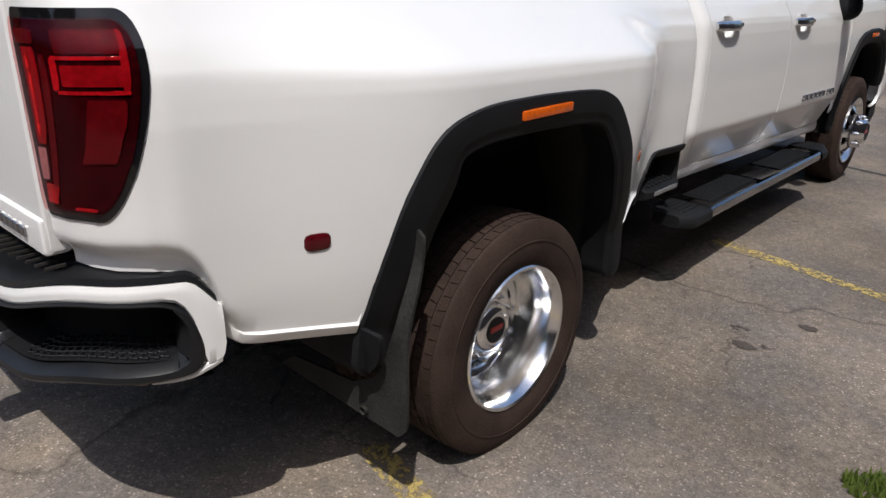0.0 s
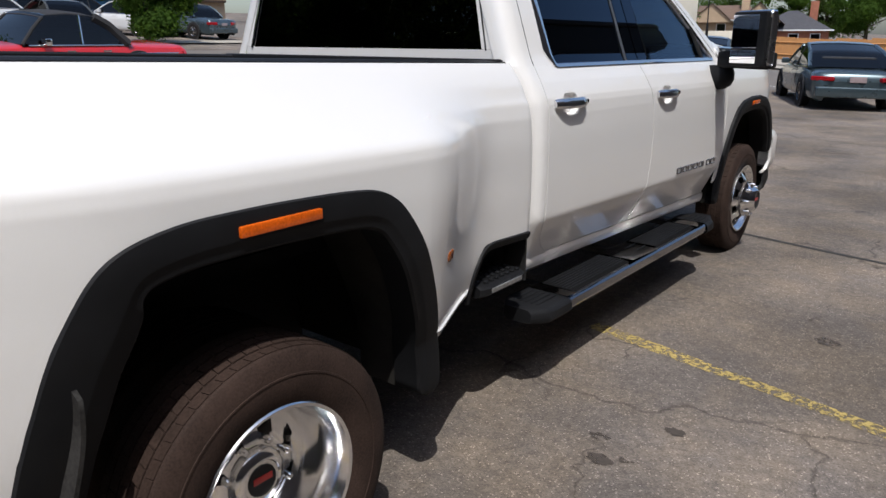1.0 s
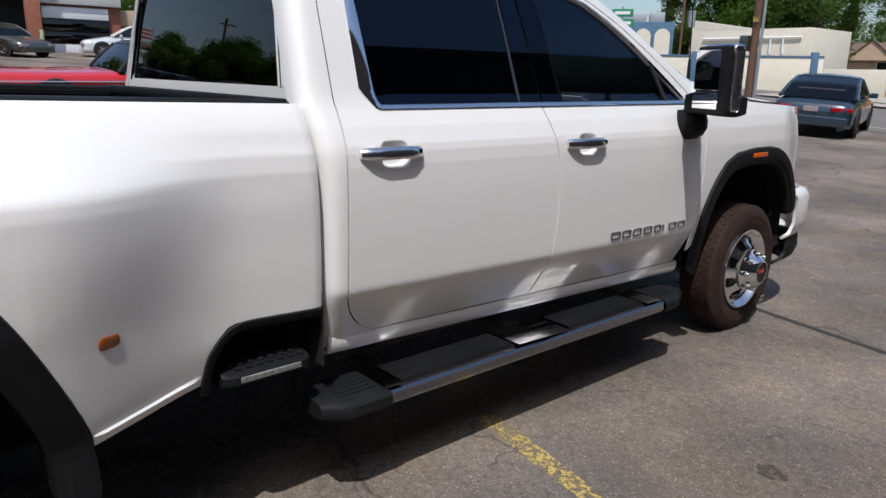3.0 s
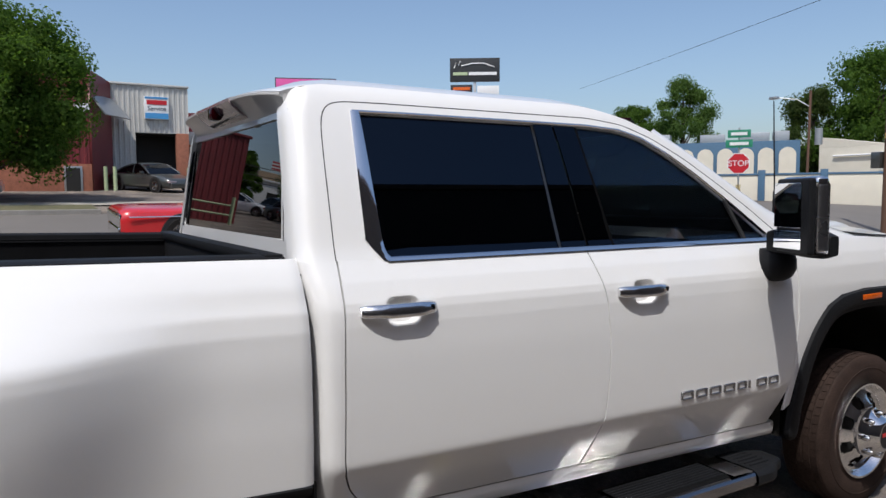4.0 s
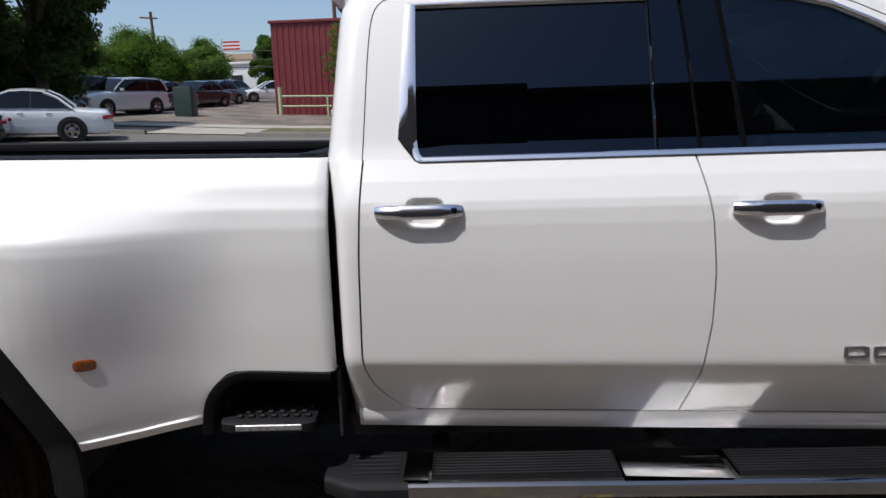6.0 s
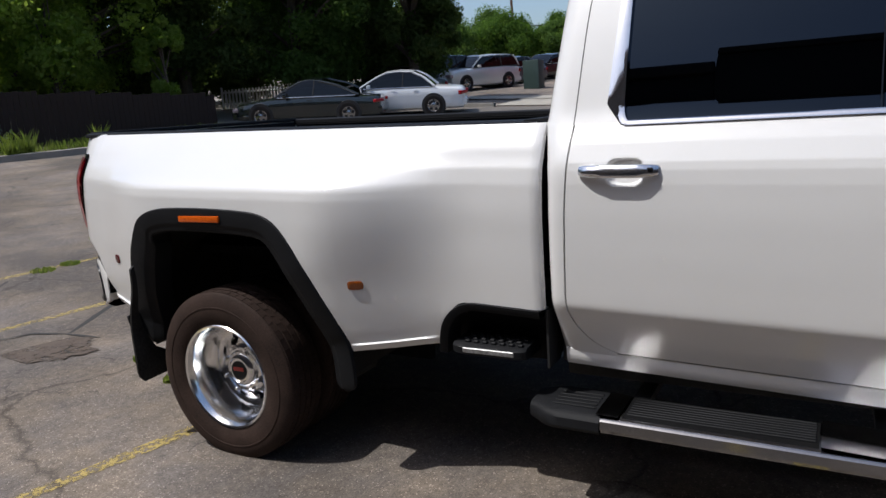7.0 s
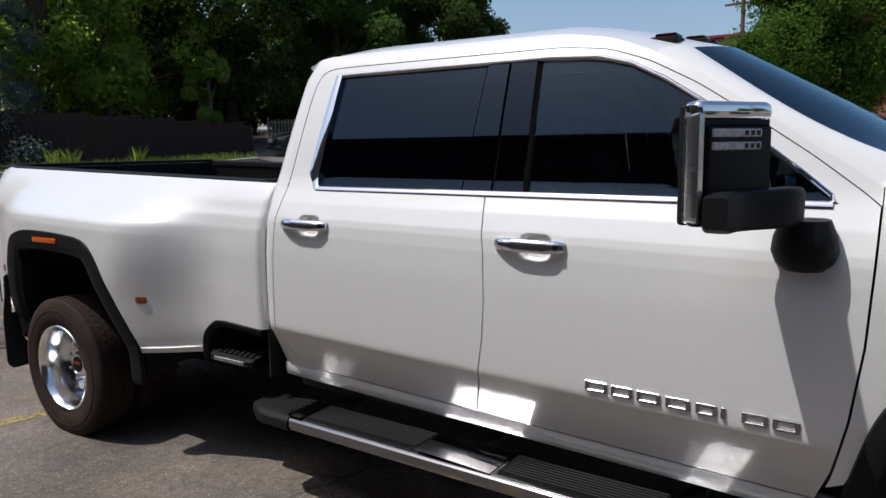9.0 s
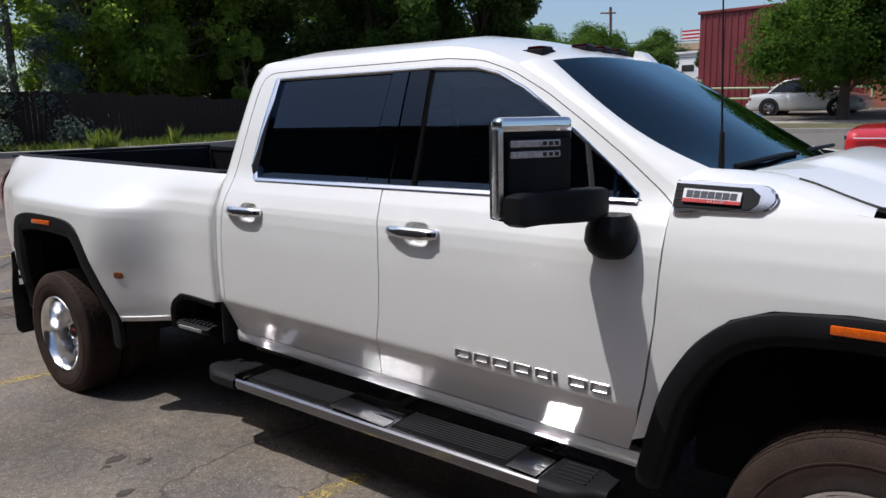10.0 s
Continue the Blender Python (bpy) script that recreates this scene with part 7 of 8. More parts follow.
def ribbed(y0, y1, z0, z1, x, pitch=0.30, deep=0.035):
    """A ribbed metal wall facing +x."""
    rows = [[], []]
    y = y0
    while y < y1 - 1e-6:
        for dy, dx in ((0.0, 0.0), (pitch * 0.55, 0.0), (pitch * 0.65, deep), (pitch * 0.9, deep), (pitch, 0.0)):
            yy = min(y + dy, y1)
            rows[0].append((x + dx, yy, z0))
            rows[1].append((x + dx, yy, z1))
        y += pitch
    return sheet(rows)


def workshop():
    w = thing("workshop_building", "dark red ribbed metal workshop with a pale grey entrance bay", "building")
    zb = 1.6
    part("red_wall", ribbed(-7.4, -0.4, zb, 6.5, -33.0), M["red_metal"], w)
    part("red_wall", ribbed(-0.4, 3.9, zb + 1.3, 7.25, -32.9), M["red_metal"], w)
    part("building_core", one_box((-46, -7.38, zb - 1), (-33.02, 3.4, 6.44)), M["red_metal"], w)
    part("building_core", one_box((-46, -0.4, zb - 1), (-32.92, 3.88, 7.2)), M["red_metal"], w)
    part("roof_edge", one_box((-33.2, -7.5, 6.46), (-32.9, -0.42, 6.60), 0.02), M["red_metal"], w)
    part("roof_edge", one_box((-33.1, -0.45, 7.2), (-32.8, 3.95, 7.36), 0.02), M["red_metal"], w)
    part("brick_base", one_box((-33.0, -0.2, zb - 0.5), (-32.78, 3.95, 3.05), 0.01), M["brick"], w)
    d = part("entry_door", one_box((-32.9, 2.82, 1.7), (-32.74, 3.56, 2.95), 0.01), M["galvanised"], w, "glazed metal entry door")
    part("door_glass", one_box((-32.76, 2.90, 1.80), (-32.72, 3.47, 2.86)), M["dark_in"], d)
    part("small_sign", one_box((-32.86, 3.35, 5.35), (-32.80, 3.95, 5.72), 0.01), M["sign_white"], w)
    # the return wall and the grey bay
    bm = bmesh.new()
    sheet([[(-32.9, 3.9, zb), (-34.2, 4.45, zb), (-35.5, 5.05, zb)], [(-32.9, 3.9, 7.25), (-34.2, 4.45, 7.2), (-35.5, 5.05, 7.1)]], bm)
    thicken(part("return_wall", bm, M["red_metal"], w), 0.1)
    part("grey_wall", ribbed(5.05, 6.2, zb, 7.1, -35.5, 0.24), M["grey_metal"], w)
    part("grey_wall", ribbed(6.2, 8.75, 4.75, 7.1, -35.5, 0.24), M["grey_metal"], w)
    part("grey_cap", one_box((-35.7, 5.0, 7.06), (-35.38, 8.8, 7.16), 0.02), M["grey_metal"], w)
    part("bay_opening", one_box((-38.5, 5.3, 1.4), (-37.0, 8.7, 7.0)), M["dark_in"], w)
    part("bay_ceiling", one_box((-38, 5.2, 4.7), (-35.55, 8.7, 4.85)), M["dark_in"], w)
    part("brick_pillar", one_box((-35.75, 8.12, 1.5), (-35.35, 8.72, 4.76), 0.02), M["brick"], w)
    part("red_wall", ribbed(8.75, 12.6, 4.9, 5.95, -36.5), M["red_metal"], w)
    part("grey_fascia", one_box((-36.8, 8.75, 4.3), (-36.3, 12.6, 4.95), 0.02), M["grey_metal"], w)
    part("building_core", one_box((-46, 8.7, 1.0), (-36.6, 12.6, 5.9)), M["brick"], w)
    for k in range(4):
        part("bay_door_panel", one_box((-36.6, 9.0, 1.9 + 0.58 * k), (-36.45, 12.0, 2.44 + 0.58 * k), 0.02), M["car_glass"] if k in (1, 2) else M["sign_white"], w)
    rows = [[(-33.6, 4.2, 5.2), (-32.6, 4.45, 5.15)], [(-33.6, 4.2, 6.25), (-33.55, 4.2, 6.25)]]
    bm = bmesh.new()
    sheet([[(-33.4, 4.05, 6.3), (-32.7, 4.6, 5.3)], [(-35.4, 5.2, 6.3), (-34.6, 5.9, 5.3)]], bm)
    thicken(part("awning", bm, M["galvanised"], w, "sloping metal awning"), 0.06)
    sign = part("wall_sign", one_box((-35.45, 6.63, 5.42), (-35.28, 7.78, 6.54), 0.02), M["sign_white"], w, "white and blue service sign")
    part("sign_band", one_box((-35.285, 6.66, 5.44), (-35.265, 7.75, 5.72)), M["sign_blue"], sign)
    part("sign_band", one_box((-35.285, 6.66, 6.42), (-35.265, 7.75, 6.52)), M["sign_blue"], sign)
    part("name_bar", one_box((-35.285, 6.74, 6.14), (-35.262, 7.68, 6.36)), M["sign_red"], sign)
    flat_text("Service", 0.30, Matrix.Translation((-35.27, 7.21, 5.94)) @ Matrix.Rotation(radians(90), 4, "Z") @ Matrix.Rotation(radians(90), 4, "X"), M["navy_car"], sign)
    for y in (4.55, 4.95):
        tagged(link("bollard", tube([(-33.3, y, land(-33.3, y) - 0.05), (-33.3, y, land(-33.3, y) + 1.1)], 0.09, n=14), M["pale_green"]), "pale green steel bollard by the workshop", "bollard", "bollards")
    tagged(link("bollard", tube([(-34.6, 8.5, 1.7), (-34.6, 8.5, 3.0)], 0.09, n=14), M["pale_green"]), "pale green steel bollard by the workshop", "bollard", "bollards")


workshop()
rail = thing("pipe_rail", "pale green pipe railing before the red building", "railing")
for y in (-6.9, -4.6, -2.2, 0.2):
    z = land(-31.9, y)
    part("post", tube([(-31.9, y, z - 0.05), (-31.9, y, z + (1.35 if y == -6.9 else 1.0))], 0.09 if y == -6.9 else 0.05, n=12), M["pale_green"], rail)
for h in (0.45, 0.92):
    part("bar", tube([(-31.9, -6.9, land(-31.9, -6.9) + h), (-31.9, 0.2, land(-31.9, 0.2) + h)], 0.045, n=10), M["pale_green"], rail)
tagged(link("green_container", one_box((-30.4, -11.2, 1.7), (-29.6, -10.4, 3.45), 0.05), M["fence_green"]), "tall dark green metal container in the lot", "container")

# trees
tree(-25.9, 0.1, 6.5, 3.9, "leaf", 3, "green broadleaf street tree on the lawn strip", 0.24, 90000, 0.068, 0.17, 80, tight=0.75)
tree(-23.7, 14.2, 4.2, 1.9, "leaf", 4, "small green street tree", 0.17, 22000, 0.075, 0.10)
spruce(-6.6, -19.3, 9.5, 3.0, 5)
for x, y, h, r, seed in ((-10.3, -18.2, 5.4, 1.5, 40), (-13.3, -16.9, 3.6, 0.8, 41)):
    tree(x, y, h, r, "leaf_sun", seed, "slender sunlit yellow-green tree behind the fence", 0.35, 6500, 0.085, 0.07, 22)
for i, (x, y, h, r, m) in enumerate(((-9.2, -19.6, 9.5, 3.2, "leaf_sun"), (-12.0, -20.4, 11.5, 4.2, "leaf_sun"), (-16.0, -19.0, 11.5, 4.4, "leaf_shaded"), (-19.5, -16.5, 10.0, 3.9, "leaf_light"), (-22.3, -12.9, 8.6, 2.5, "leaf_shaded"), (-3.4, -25.5, 7.0, 3.0, "leaf_shaded"), (0.5, -23.5, 10.5, 4.2, "leaf_shaded"), (-22.5, -18.0, 10.0, 3.6, "leaf"), (-14.0, -24.0, 12.5, 4.5, "leaf_shaded"), (5.5, -25, 10.5, 4.2, "leaf_shaded"))):
    tree(x, y, h, r, m, 20 + i, "tall dark broadleaf tree behind the plank fence" if m == "leaf_shaded" else "tall green broadleaf tree behind the plank fence", 0.14, 26000 if m == "leaf_sun" else 48000, 0.085, 0.22, 90, tight=0.72)
for i, (x, y, h, r, m) in enumerate(((-36.0, 46.5, 8.4, 2.9, "leaf_light"), (-39.5, 44.5, 6.6, 2.3, "leaf"), (-26.0, 56, 10.5, 4.6, "leaf"), (-21.5, 58, 11.0, 4.6, "leaf_light"), (-30.5, 55, 8.0, 3.0, "leaf_shaded"), (-34, 85, 14, 6.5, "leaf_light"), (-29, 100, 11.5, 6, "leaf_light"), (-22, 102, 9.5, 2.6, "leaf"), (-18.5, 104, 7.2, 2.6, "leaf_shaded"), (-12, 92, 11, 4.0, "leaf"), (-6, 94, 9.5, 4.5, "leaf_shaded"), (0, 92, 10, 5, "leaf_shaded"), (8, 90, 10.5, 5, "leaf_shaded"), (16, 84, 11, 6, "leaf_shaded"),
                                     (-53, -22, 4.3, 3.0, "leaf"), (-56, -18.8, 3.7, 2.4, "leaf_light"), (-60, -27, 5, 4, "leaf_light"), (-58, -14.2, 4.9, 1.5, "leaf"), (-49, -25.5, 4.8, 3.0, "leaf_light"), (-75, -26, 5, 3.5, "leaf"), (-62, 22, 7, 4, "leaf"))):
    tree(x, y, h, r, m, 60 + i, "distant broadleaf tree beyond the street", 0.16, 26000, 0.12 if h > 9 else 0.09, 0.2, 46)


def shrub(x, y, height, spread, leaf, seed):
    rng = random.Random(seed)
    z0 = land(x, y) - 0.05
    t = thing("shrub", "dense dark green shrub under the trees", "shrub", "shrubs behind the lot")
    bm = bmesh.new()
    for i in range(5):
        a = rng.uniform(0, 6.28)
        tube([(x, y, z0), (x + 0.3 * spread * math.cos(a), y + 0.3 * spread * math.sin(a), z0 + 0.5 * height)], [0.05, 0.02], bm, n=5)
    part("stems", bm, M["bark"], t)
    cs = [(x + spread * rng.uniform(-0.8, 0.8), y + spread * rng.uniform(-0.8, 0.8), z0 + height * rng.uniform(0.1, 0.95), spread * rng.uniform(0.3, 0.5)) for _ in range(26)]
    me = leaves(cs, 11000, 0.11, rng)
    me.materials.append(M[leaf])
    new("foliage", me).parent = t


SHRUBS = ((-17.5, -27.0, 5.0), (-19.5, -25.6, 5.0), (-21.5, -24.0, 4.8), (-23.2, -22.3, 4.8), (-24.9, -20.5, 4.6), (-26.3, -18.4, 4.6), (-27.6, -16.3, 4.4), (-13.5, -25.0, 4.8), (-15.5, -26.0, 5.0))
for i, (x, y, h) in enumerate(SHRUBS):
    shrub(x, y, h, 2.1, "leaf_shaded", 200 + i)


def plank_fence(path, tops, material, name, label, gap=0.004, w=0.14):
    f = thing(name, label, "fence")
    pts = [Vector(p) for p in path]
    run = [0.0]
    for a, b in zip(pts, pts[1:]):
        run.append(run[-1] + (b - a).length)
    shared = {}
    s = 0.0
    rng = random.Random(9)
    while s < run[-1]:
        i = max(k for k in range(len(run) - 1) if run[k] <= s)
        d = (pts[i + 1] - pts[i]).normalized()
        p = pts[i] + d * (s - run[i])
        z0 = land(p.x, p.y) + 0.03
        h = round((float(np.interp(s, run, tops)) - z0) / 0.1) * 0.1
        if h not in shared:
            bm = one_box((-w / 2, -0.011, 0), (w / 2, 0.011, h), 0.004, 1)
            shared[h] = bpy.data.meshes.new("plank")
            bm.to_mesh(shared[h])
            bm.free()
            shared[h].materials.append(material)
        ob = new("plank", shared[h])
        ob.parent = f
        ob.matrix_basis = Matrix.Translation((p.x, p.y, z0 + rng.uniform(-0.015, 0.015))) @ Matrix.Rotation(math.atan2(d.y, d.x), 4, "Z")
        s += w + gap
    for a, b, ta, tb in zip(pts, pts[1:], tops, tops[1:]):
        for k in (0.25, 0.8):
            za, zb = land(a.x, a.y), land(b.x, b.y)
            part("rail", tube([(a.x, a.y - 0.04, za + (ta - za) * k), (b.x, b.y - 0.04, zb + (tb - zb) * k)], 0.04, n=4), material, f)
    return f


plank_fence(((9.0, -23.5), (1.2, -21.4), (-3.2, -19.5), (-6.2, -17.6), (-9.4, -15.9), (-13.4, -14.9)), (2.9, 2.9, 2.82, 2.75, 2.62, 2.42), M["fence_dark"], "plank_fence", "dark stained wooden plank fence behind the lot")
plank_fence(((-11.2, 42.9), (-6.5, 44.2), (2, 46.2), (12, 48.2)), (1.68, 1.52, 1.55, 1.6), M["fence_new"], "cedar_fence", "orange cedar plank fence across the street")
plank_fence(((-19.3, -20.6), (-21.4, -19.9), (-24, -19)), (2.95, 3.0, 3.0), M["sign_white"], "picket_fence", "white picket fence beyond the lot", 0.07, 0.09)

# weeds along the kerb and in the cracks
blades("kerb_weeds", [(x - 0.45 + 0.12 * math.sin(3 * i), y - 0.75, 0.55) for i, (x, y) in enumerate([(KERB_BACK[k][0] + (KERB_BACK[k + 1][0] - KERB_BACK[k][0]) * f, KERB_BACK[k][1] + (KERB_BACK[k + 1][1] - KERB_BACK[k][1]) * f) for k in range(6) for f in (0, 0.15, 0.3, 0.45, 0.6, 0.8)])], 120, 0.30, M["grass"], 1, "tall green weeds along the kerb and fence")
blades("tall_weeds", [(-6.9, -14.9, 0.16), (-7.1, -14.8, 0.12), (-6.7, -14.9, 0.1), (-8.7, -14.3, 0.1)], 60, 0.62, M["grass"], 2, "tall single weeds standing by the kerb")
blades("crack_grass", [(2.09, 0.55, 0.07), (2.18, 0.60, 0.09), (2.24, 0.52, 0.07), (-1.25, -4.75, 0.10), (-0.95, -4.75, 0.12), (0.55, -3.1, 0.08), (-2.2, -5.6, 0.1), (0.95, -2.9, 0.06), (0.42, -1.55, 0.05), (0.1, -1.35, 0.05), (0.62, -1.05, 0.04)], 240, 0.034, M["grass"], 3, "small tufts of grass in asphalt cracks")

# across the side street to the front
sw = thing("cream_wall", "long cream wall with slate blue posts across the street", "wall")
wa, wb = Vector((-30.0, 29.4)), Vector((-13.2, 40.07))
wd = (wb - wa).normalized()
wq = math.atan2(wd.y, wd.x)
wm = Matrix.Translation((wa.x, wa.y, 0)) @ Matrix.Rotation(wq, 4, "Z")
o = part("wall_panel", one_box((0, -0.1, 0.3), ((wb - wa).length, 0.1, 2.48), 0.01), M["stucco"], sw)
o.matrix_basis = wm
o = part("wall_cap", one_box((0, -0.14, 2.48), ((wb - wa).length, 0.14, 2.58), 0.01), M["blue_trim"], sw)
o.matrix_basis = wm
for k in range(7):
    o = part("wall_post", one_box((1.6 + 2.95 * k, -0.2, 0.3), (1.95 + 2.95 * k, 0.2, 2.75), 0.02), M["blue_trim"], sw)
    o.matrix_basis = wm

ab = thing("arched_building", "low cream building with white arches under a slate blue band", "building")
am = Matrix.Translation((-36.5, 36.4, 0)) @ Matrix.Rotation(math.atan2(44.8 - 36.4, -25.0 + 36.5), 4, "Z")
o = part("wall", one_box((0, 0, 1.0), (14.2, 6, 4.95), 0.02), M["blue_trim"], ab)
o.matrix_basis = am
for k in range(11):
    x0 = 0.35 + 1.26 * k
    outline = [(x0, 1.2), (x0 + 1.02, 1.2), (x0 + 1.02, 4.0)] + [(x0 + 0.51 + 0.51 * math.cos(a), 4.0 + 0.51 * math.sin(a)) for a in np.linspace(0.2, math.pi - 0.2, 9)] + [(x0, 4.0)]
    o = part("arch_panel", prism(outline, lambda a, b, c: (a, -0.12 + c, b), 0.10), M["stucco"], ab)
    o.matrix_basis = am
for x0, w_, h_ in ((2.2, 2.0, 0.75), (4.6, 1.4, 0.7), (8.0, 1.6, 0.6), (10.6, 1.8, 0.65), (12.6, 1.0, 0.7)):
    o = part("roof_unit", one_box((x0, 1.0, 4.9), (x0 + w_, 2.4, 4.95 + h_), 0.03), M["galvanised"], ab)
    o.matrix_basis = am
cb = thing("cream_annex", "plain cream building with a roof ramp and pale railings", "building")
o = part("wall", one_box((-24.5, 46, 0.5), (-16.5, 52, 4.4), 0.03), M["stucco"], cb)
part("roof_ramp", prism([(-24.5, 4.4), (-20, 4.4), (-24.5, 5.1)], lambda a, b, c: (a, 46 + c, b), 2.0), M["stucco"], cb)
for k in range(4):
    part("rail_post", tube([(-20.5 + 0.8 * k, 45.9, 2.9), (-20.5 + 0.8 * k, 45.9, 4.0)], 0.06, n=8), M["sign_white"], cb)
part("railing", tube([(-23.5, 45.9, 3.85), (-17.0, 45.9, 3.85)], 0.06, n=8), M["sign_white"], cb)


def house(x, y, turn, w, d, eave, ridge, walls, roof, label, gables=(-0.12,), hip=1.5):
    h = thing("house", label, "house")
    z0 = land(x, y) - 0.2
    part("wall", one_box((-w / 2, -d / 2, 0), (w / 2, d / 2, eave), 0.02), walls, h)
    bm = prism([(-w / 2 - 0.4, eave - 0.1), (w / 2 + 0.4, eave - 0.1), (w / 2 - hip, ridge), (-w / 2 + hip, ridge)], lambda a, b, c: (a, -d / 2 - 0.4 + (c if b < ridge - 0.01 else 0.5 + (c - 0.5) * 0.05) * (d + 0.8), b), 1.0)
    part("roof", bm, roof, h)
    for at in gables:
        gx = w * at
        part("gable", prism([(gx - 2.2, eave - 0.3), (gx + 2.2, eave - 0.3), (gx, ridge + 0.05)], lambda a, b, c: (a, -d / 2 - 0.6 - c, b), 0.3), walls, h)
        for s in (-1, 1):
            part("gable_roof", sheet([[(gx + s * 2.6, -d / 2 - 1.1, eave - 0.55), (gx, -d / 2 - 1.1, ridge + 0.12)], [(gx + s * 2.6, 0, eave - 0.55), (gx, 0, ridge + 0.12)]]), roof, h)
    part("fascia", one_box((-w / 2 - 0.42, -d / 2 - 0.46, eave - 0.16), (w / 2 + 0.42, -d / 2 - 0.40, eave - 0.02)), M["sign_white"], h)
    part("chimney", one_box((w * 0.22, -d * 0.2, 0), (w * 0.22 + 0.8, d * 0.1, ridge + 0.9), 0.03), walls, h)
    for k in (-0.38, 0.05, 0.33):
        win = part("window", one_box((w * k - 0.5, -d / 2 - 0.03, eave - 1.5), (w * k + 0.5, -d / 2 + 0.05, eave - 0.4), 0.01), M["sign_white"], h)
        part("pane", one_box((w * k - 0.42, -d / 2 - 0.045, eave - 1.42), (w * k + 0.42, -d / 2 - 0.02, eave - 0.48)), M["car_glass"], win)
    h.matrix_basis = Matrix.Translation((x, y, z0)) @ Matrix.Rotation(radians(turn), 4, "Z")


house(-25.8, 85, 15, 10.5, 8, 2.3, 3.9, M["tan"], M["roof_brown"], "tan single-storey house with a brown shingle roof", (-0.05, 0.40), 2.4)
house(-18.6, 87.5, 12, 7.4, 8, 1.7, 3.7, M["brick"], M["roof_grey"], "brick house with a charcoal shingle roof", (), 3.2)
gw = tagged(link("garage", one_box((-14.2, 42.6, 0.2), (-11.0, 48, 1.95), 0.03), M["stucco"]), "cream garage wall beside the cedar fence", "garage")


def stop_sign(x, y):
    z = land(x, y)
    s = thing("stop_sign", "red octagonal stop sign with green street signs on one post", "road sign")
    face = math.atan2(-x + 2.9, y - 1.0)
    m = Matrix.Translation((x, y, 0)) @ Matrix.Rotation(face - radians(4), 4, "Z")
    part("post", tube([(0, 0.03, z - 0.05), (0, 0.03, 3.75)], 0.03, n=8), M["galvanised"], s)
    oct_ = [(0.375 * math.cos(a), 2.56 + 0.375 * math.sin(a)) for a in np.linspace(math.pi / 8, 2 * math.pi + math.pi / 8, 9)[:-1]]
    inn = [(0.345 * math.cos(a), 2.56 + 0.345 * math.sin(a)) for a in np.linspace(math.pi / 8, 2 * math.pi + math.pi / 8, 9)[:-1]]
    rim = part("sign_rim", prism(oct_, lambda a, b, c: (a, -0.012 + c, b), 0.012), M["sign_white"], s)
    part("sign_face", prism(inn, lambda a, b, c: (a, -0.018 + c, b), 0.006), M["sign_red"], s)
    flat_text("STOP", 0.27, Matrix.Translation((0, -0.022, 2.555)) @ Matrix.Rotation(radians(90), 4, "X"), M["sign_white"], s)
    for z_, w_, tn in ((3.22, 0.42, 0), (3.55, 0.36, 30)):
        b = part("street_name_sign", one_box((-w_, -0.012, z_ - 0.13), (w_, 0.0, z_ + 0.13), 0.003), M["sign_green"], s, "green street sign with plain bars")
        part("name_bar", one_box((-w_ * 0.7, -0.018, z_ - 0.05), (w_ * 0.7, -0.011, z_ + 0.05)), M["sign_white"], b)
    hz = part("hazard_plate", one_box((-0.08, -0.005, 1.35), (0.08, 0.0, 1.85)), M["yellow"], s, "striped hazard plate")
    s.matrix_basis = m


stop_sign(-12.65, 21.8)
p = thing("utility_pole", "brown wooden utility pole with a conduit on the corner", "utility pole")
part("pole", tube([(-8.1, 22.3, 0.2), (-8.05, 22.32, 11.5)], [0.125, 0.09], n=14), M["wood_pole"], p)
part("conduit", tube([(-7.86, 22.2, 0.2), (-7.82, 22.2, 5.6)], 0.045, n=8), M["galvanised"], p)
part("meter_box", one_box((-8.46, 22.05, 2.25), (-8.20, 22.3, 2.72), 0.03), M["grey_car"], p)
part("yellow_tag", one_box((-8.12, 22.11, 3.1), (-7.95, 22.15, 3.25)), M["yellow"], p)
p = thing("street_lamp", "tall street lamp with a curved arm on a wooden pole", "street lamp")
part("pole", tube([(-21.0, 39.1, 0.9), (-20.95, 39.15, 7.2)], 0.07, n=10), M["wood_pole"], p)
part("arm", tube([(-20.95, 39.15, 6.3), (-21.5, 38.8, 6.75), (-22.3, 38.3, 6.9)], 0.03, n=8), M["galvanised"], p)
part("lamp_head", one_box((-22.75, 38.0, 6.83), (-22.25, 38.3, 6.98), 0.04), M["galvanised"], p)
part("transformer", tube([(-20.5, 39.3, 4.2), (-20.5, 39.3, 5.1)], 0.2, n=12), M["galvanised"], p)
p = thing("utility_pole", "distant utility pole with a crossarm", "utility pole")
part("pole", tube([(-61.6, -25.0, 4.0), (-61.5, -25.2, 11.8)], 0.13, n=8), M["wood_pole"], p)
part("crossarm", tube([(-61.8, -26.3, 11.4), (-61.3, -24.6, 11.2)], 0.08, n=6), M["wood_pole"], p)
p = thing("utility_pole", "distant utility pole with a crossarm", "utility pole")
part("pole", tube([(-46, -6.4, 2.5), (-46, -6.4, 10.6)], 0.13, n=8), M["wood_pole"], p)
part("crossarm", tube([(-46, -7.5, 10.2), (-46, -5.4, 10.25)], 0.08, n=6), M["wood_pole"], p)
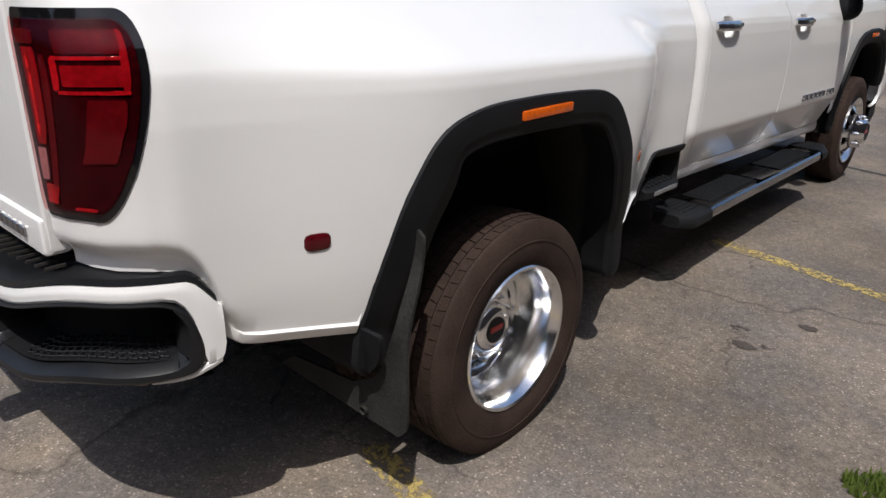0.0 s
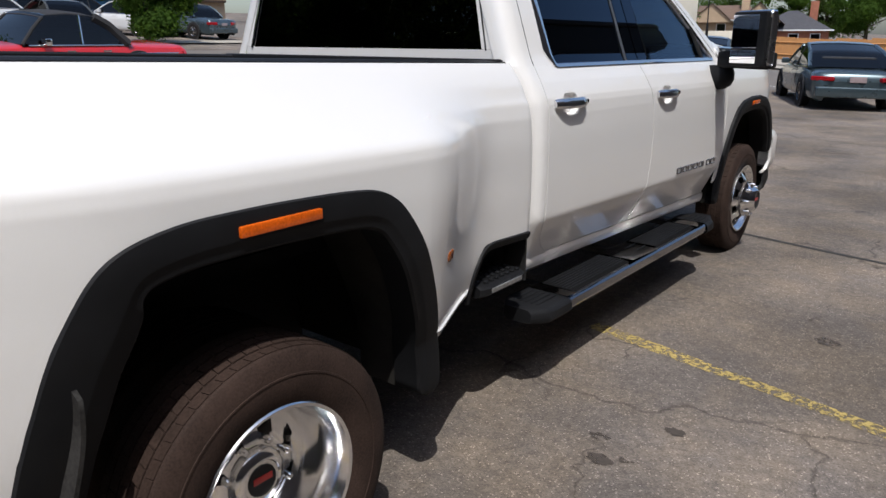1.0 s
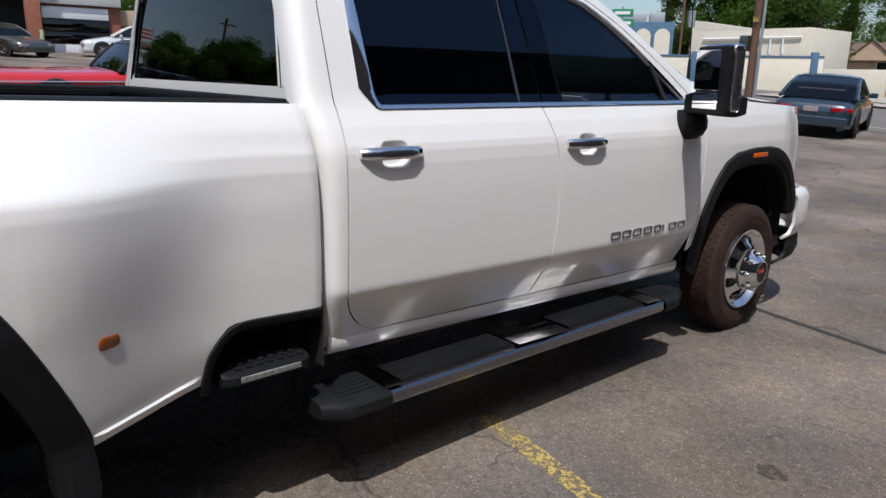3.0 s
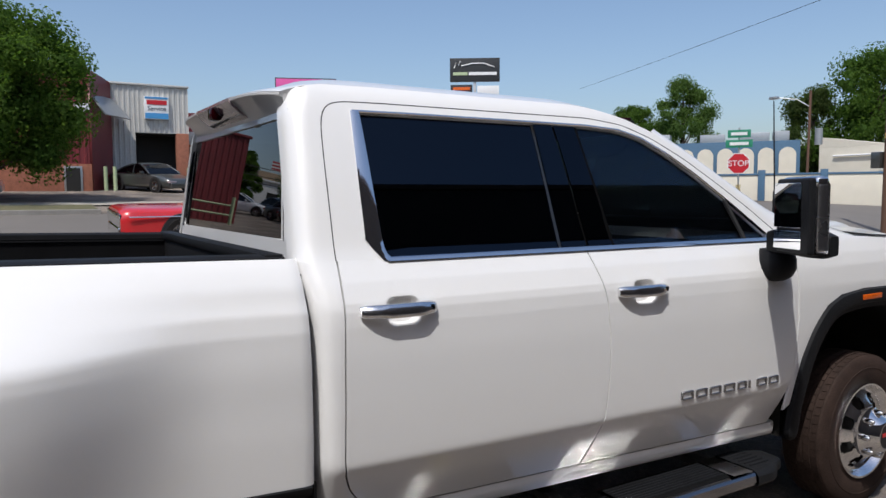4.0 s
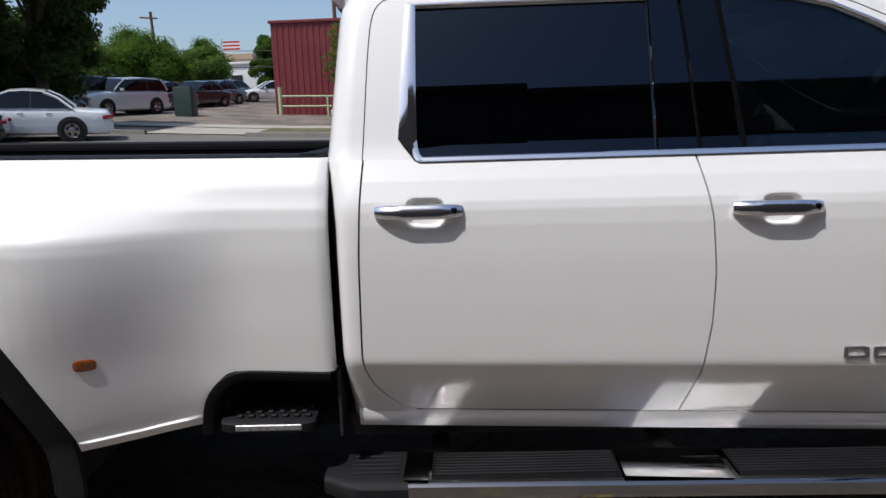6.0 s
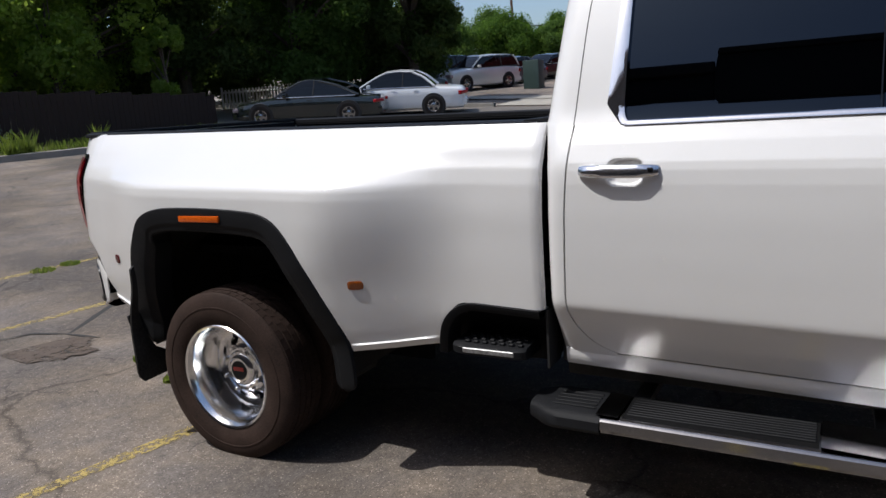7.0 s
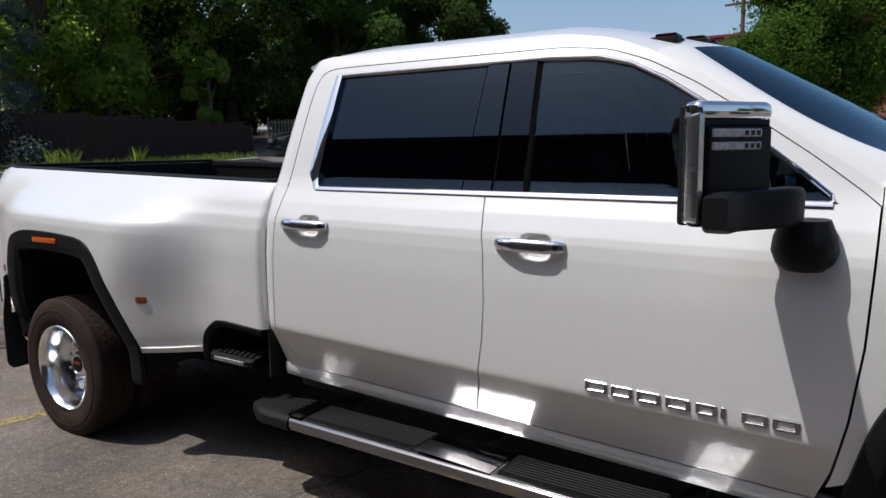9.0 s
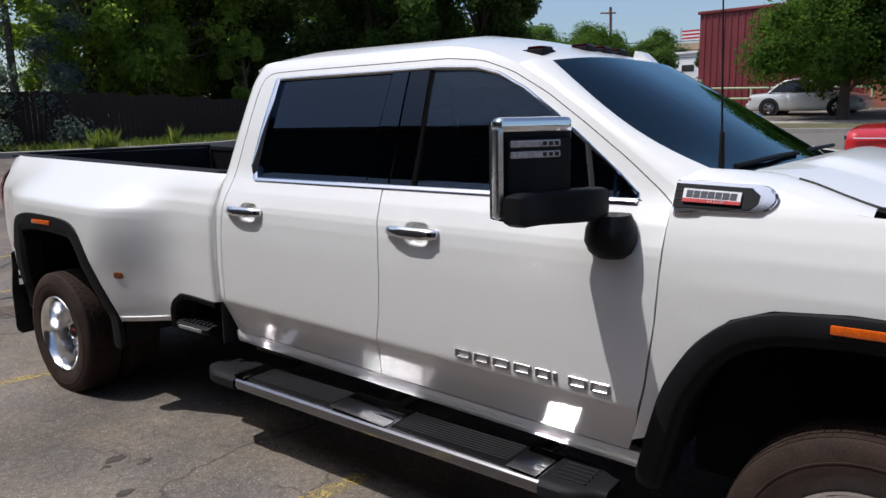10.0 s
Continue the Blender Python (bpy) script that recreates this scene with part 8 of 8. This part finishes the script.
for za, zb, ya in ((8.6, 8.0, -30), (7.9, 7.3, -30), (7.2, 6.9, -30)):
    pts = [(-58 + 4 * u, ya + 40 * u, za + (zb - za) * u - 0.8 * 4 * u * (1 - u)) for u in np.linspace(0, 1, 12)]
    tagged(link("power_cable", tube(pts, 0.03, n=5), M["gap"]), "thin black overhead cable", "cable", "overhead cables")
pts = [(-37.7 + 29.65 * u, 37.2 - 14.9 * u, 9.3 - 1.55 * u - 0.05 * 4 * u * (1 - u)) for u in np.linspace(0, 1, 16)]
tagged(link("power_cable", tube(pts, 0.010, n=5), M["gap"]), "thin black overhead cable", "cable", "overhead cables")

fh = thing("white_house", "distant white house with a dark window", "house")
part("wall", one_box((-74, -22.5, 4.0), (-68.5, -18.0, 7.7), 0.03), M["sign_white"], fh)
part("window", one_box((-68.52, -20.8, 6.0), (-68.46, -19.6, 6.6)), M["dark_in"], fh)
part("roof", one_box((-74.2, -22.7, 7.65), (-68.3, -17.8, 7.85), 0.02), M["sign_white"], fh)
tagged(link("tan_block", one_box((-95, -34, 4), (-88, -24, 10.6), 0.05), M["tan"]), "distant tan building beyond the trees", "building")
fl = thing("flag_pole", "distant flagpole with a striped flag", "flag")
part("pole", tube([(-82.5, -26.2, 5), (-82.6, -26.0, 11.8)], 0.06, n=6), M["galvanised"], fl)
for k in range(6):
    part("flag_stripe", one_box((-82.66, -25.9, 10.3 + 0.2 * k), (-82.62, -23.9, 10.5 + 0.2 * k)), M["sign_red"] if k % 2 else M["sign_white"], fl)

bb = thing("business_sign", "black roadside sign panel with a pale car outline on a post", "sign")
bm_ = Matrix.Translation((-47.0, 34.1, 0)) @ Matrix.Rotation(math.atan2(35.8 - 32.37, -45.95 + 48.22), 4, "Z")
for nm, lo, hi, mt in (("panel", (-2.05, -0.2, 10.85), (2.05, 0.2, 12.75), "black_panel"), ("post", (-0.12, -0.1, 2.4), (0.12, 0.1, 10.85), "galvanised"), ("lower_panel", (-2.0, -0.15, 9.9), (-0.2, 0.15, 10.6), "black_panel"), ("lower_panel", (0.2, -0.15, 9.7), (2.0, 0.15, 10.5), "sign_white")):
    part(nm, one_box(lo, hi, 0.03), M[mt], bb).matrix_basis = bm_
part("car_outline", tube([(-1.1, -0.23, 12.1), (-0.2, -0.23, 12.3), (0.7, -0.23, 12.3), (1.6, -0.23, 12.0)], 0.05, n=5), M["sign_white"], bb).matrix_basis = bm_
part("emblem", tube([(-1.7, -0.23, 11.95), (-1.5, -0.23, 12.5), (-1.35, -0.23, 12.1), (-1.2, -0.23, 12.5)], 0.06, n=5), M["sign_white"], bb).matrix_basis = bm_
for x0, x1, mt in ((-1.8, -0.6, "pale_green"), (-0.5, 1.8, "sign_white")):
    part("name_bar", one_box((x0, -0.24, 11.35), (x1, -0.2, 11.6)), M[mt], bb).matrix_basis = bm_
part("light_row", one_box((-1.8, -0.18, 10.15), (-0.4, -0.14, 10.4)), M["amber"], bb).matrix_basis = bm_
pb = thing("billboard", "pink billboard with white lettering on a steel post", "billboard")
pm = Matrix.Translation((-67.2, 27.0, 0)) @ Matrix.Rotation(math.atan2(29.7 - 24.4, -66.1 + 68.1), 4, "Z")
part("panel", one_box((-2.95, -0.2, 10.4), (2.95, 0.2, 13.3), 0.03), M["pink"], pb).matrix_basis = pm
part("panel_frame", one_box((-3.05, -0.1, 10.25), (3.05, 0.3, 13.42), 0.03), M["black_panel"], pb).matrix_basis = pm
part("post", one_box((-0.25, 0.3, 3.0), (0.25, 0.8, 12.5), 0.03), M["galvanised"], pb).matrix_basis = pm
flat_text("SAVE ME", 0.95, pm @ Matrix.Translation((0, -0.22, 12.2)) @ Matrix.Rotation(radians(90), 4, "X"), M["sign_white"], pb)
part("text_bar", one_box((-2.2, -0.23, 11.2), (2.2, -0.2, 11.45)), M["sign_white"], pb).matrix_basis = pm

# the tan shop front to the left
sf = thing("shop_front", "tan shop building with brown posts and a picture panel", "building")
sm = Matrix.Translation((-37.2, 12.9, 0)) @ Matrix.Rotation(math.atan2(18.3 - 12.9, -34.9 + 37.2), 4, "Z")
# The thin brown strip below the fascia draws the canopy's shadow line.
for nm, lo, hi, mt in (("wall", (-6, 0, 1.5), (12, 8, 4.15), "tan"), ("fascia", (-6, -0.5, 3.45), (12, 0.0, 4.2), "tan"), ("canopy_shadow_strip", (-6, -0.45, 3.35), (12, 0.0, 3.45), "roof_brown"), ("post", (3.1, -0.55, 1.6), (3.75, 0.05, 4.25), "brick"), ("post", (6.6, -0.55, 1.6), (7.1, 0.05, 4.0), "brick"), ("post", (-3.0, -0.55, 1.6), (-2.4, 0.05, 4.25), "brick"),
                       ("picture_panel", (3.9, -0.1, 2.3), (6.5, -0.02, 3.35), "sign_blue")):
    part(nm, one_box(lo, hi, 0.02), M[mt], sf).matrix_basis = sm
for k, (x0, x1, z0, z1, mt) in enumerate(((4.0, 5.0, 2.35, 2.9, "tan"), (5.1, 6.4, 2.35, 2.75, "stucco"), (4.2, 4.8, 3.0, 3.2, "sign_white"))):
    part("picture_block", one_box((x0, -0.13, z0), (x1, -0.09, z1)), M[mt], sf).matrix_basis = sm

# the long building behind the camera, which the truck's glass mirrors
lb = thing("long_building", "plain long dark brown commercial building beside the lot", "building")
for y0, y1, h in ((-22, 0.9, 6.75), (0.9, 2.8, 7.2), (2.8, 22, 7.0)):
    part("wall", one_box((6.5, y0 + 0.004, -0.5), (16, y1, h - 0.16), 0.03), M["brown_wall"], lb)
    part("parapet", one_box((6.44, y0 + 0.004, h - 0.2), (6.8, y1, h), 0.02), M["roof_brown"], lb)
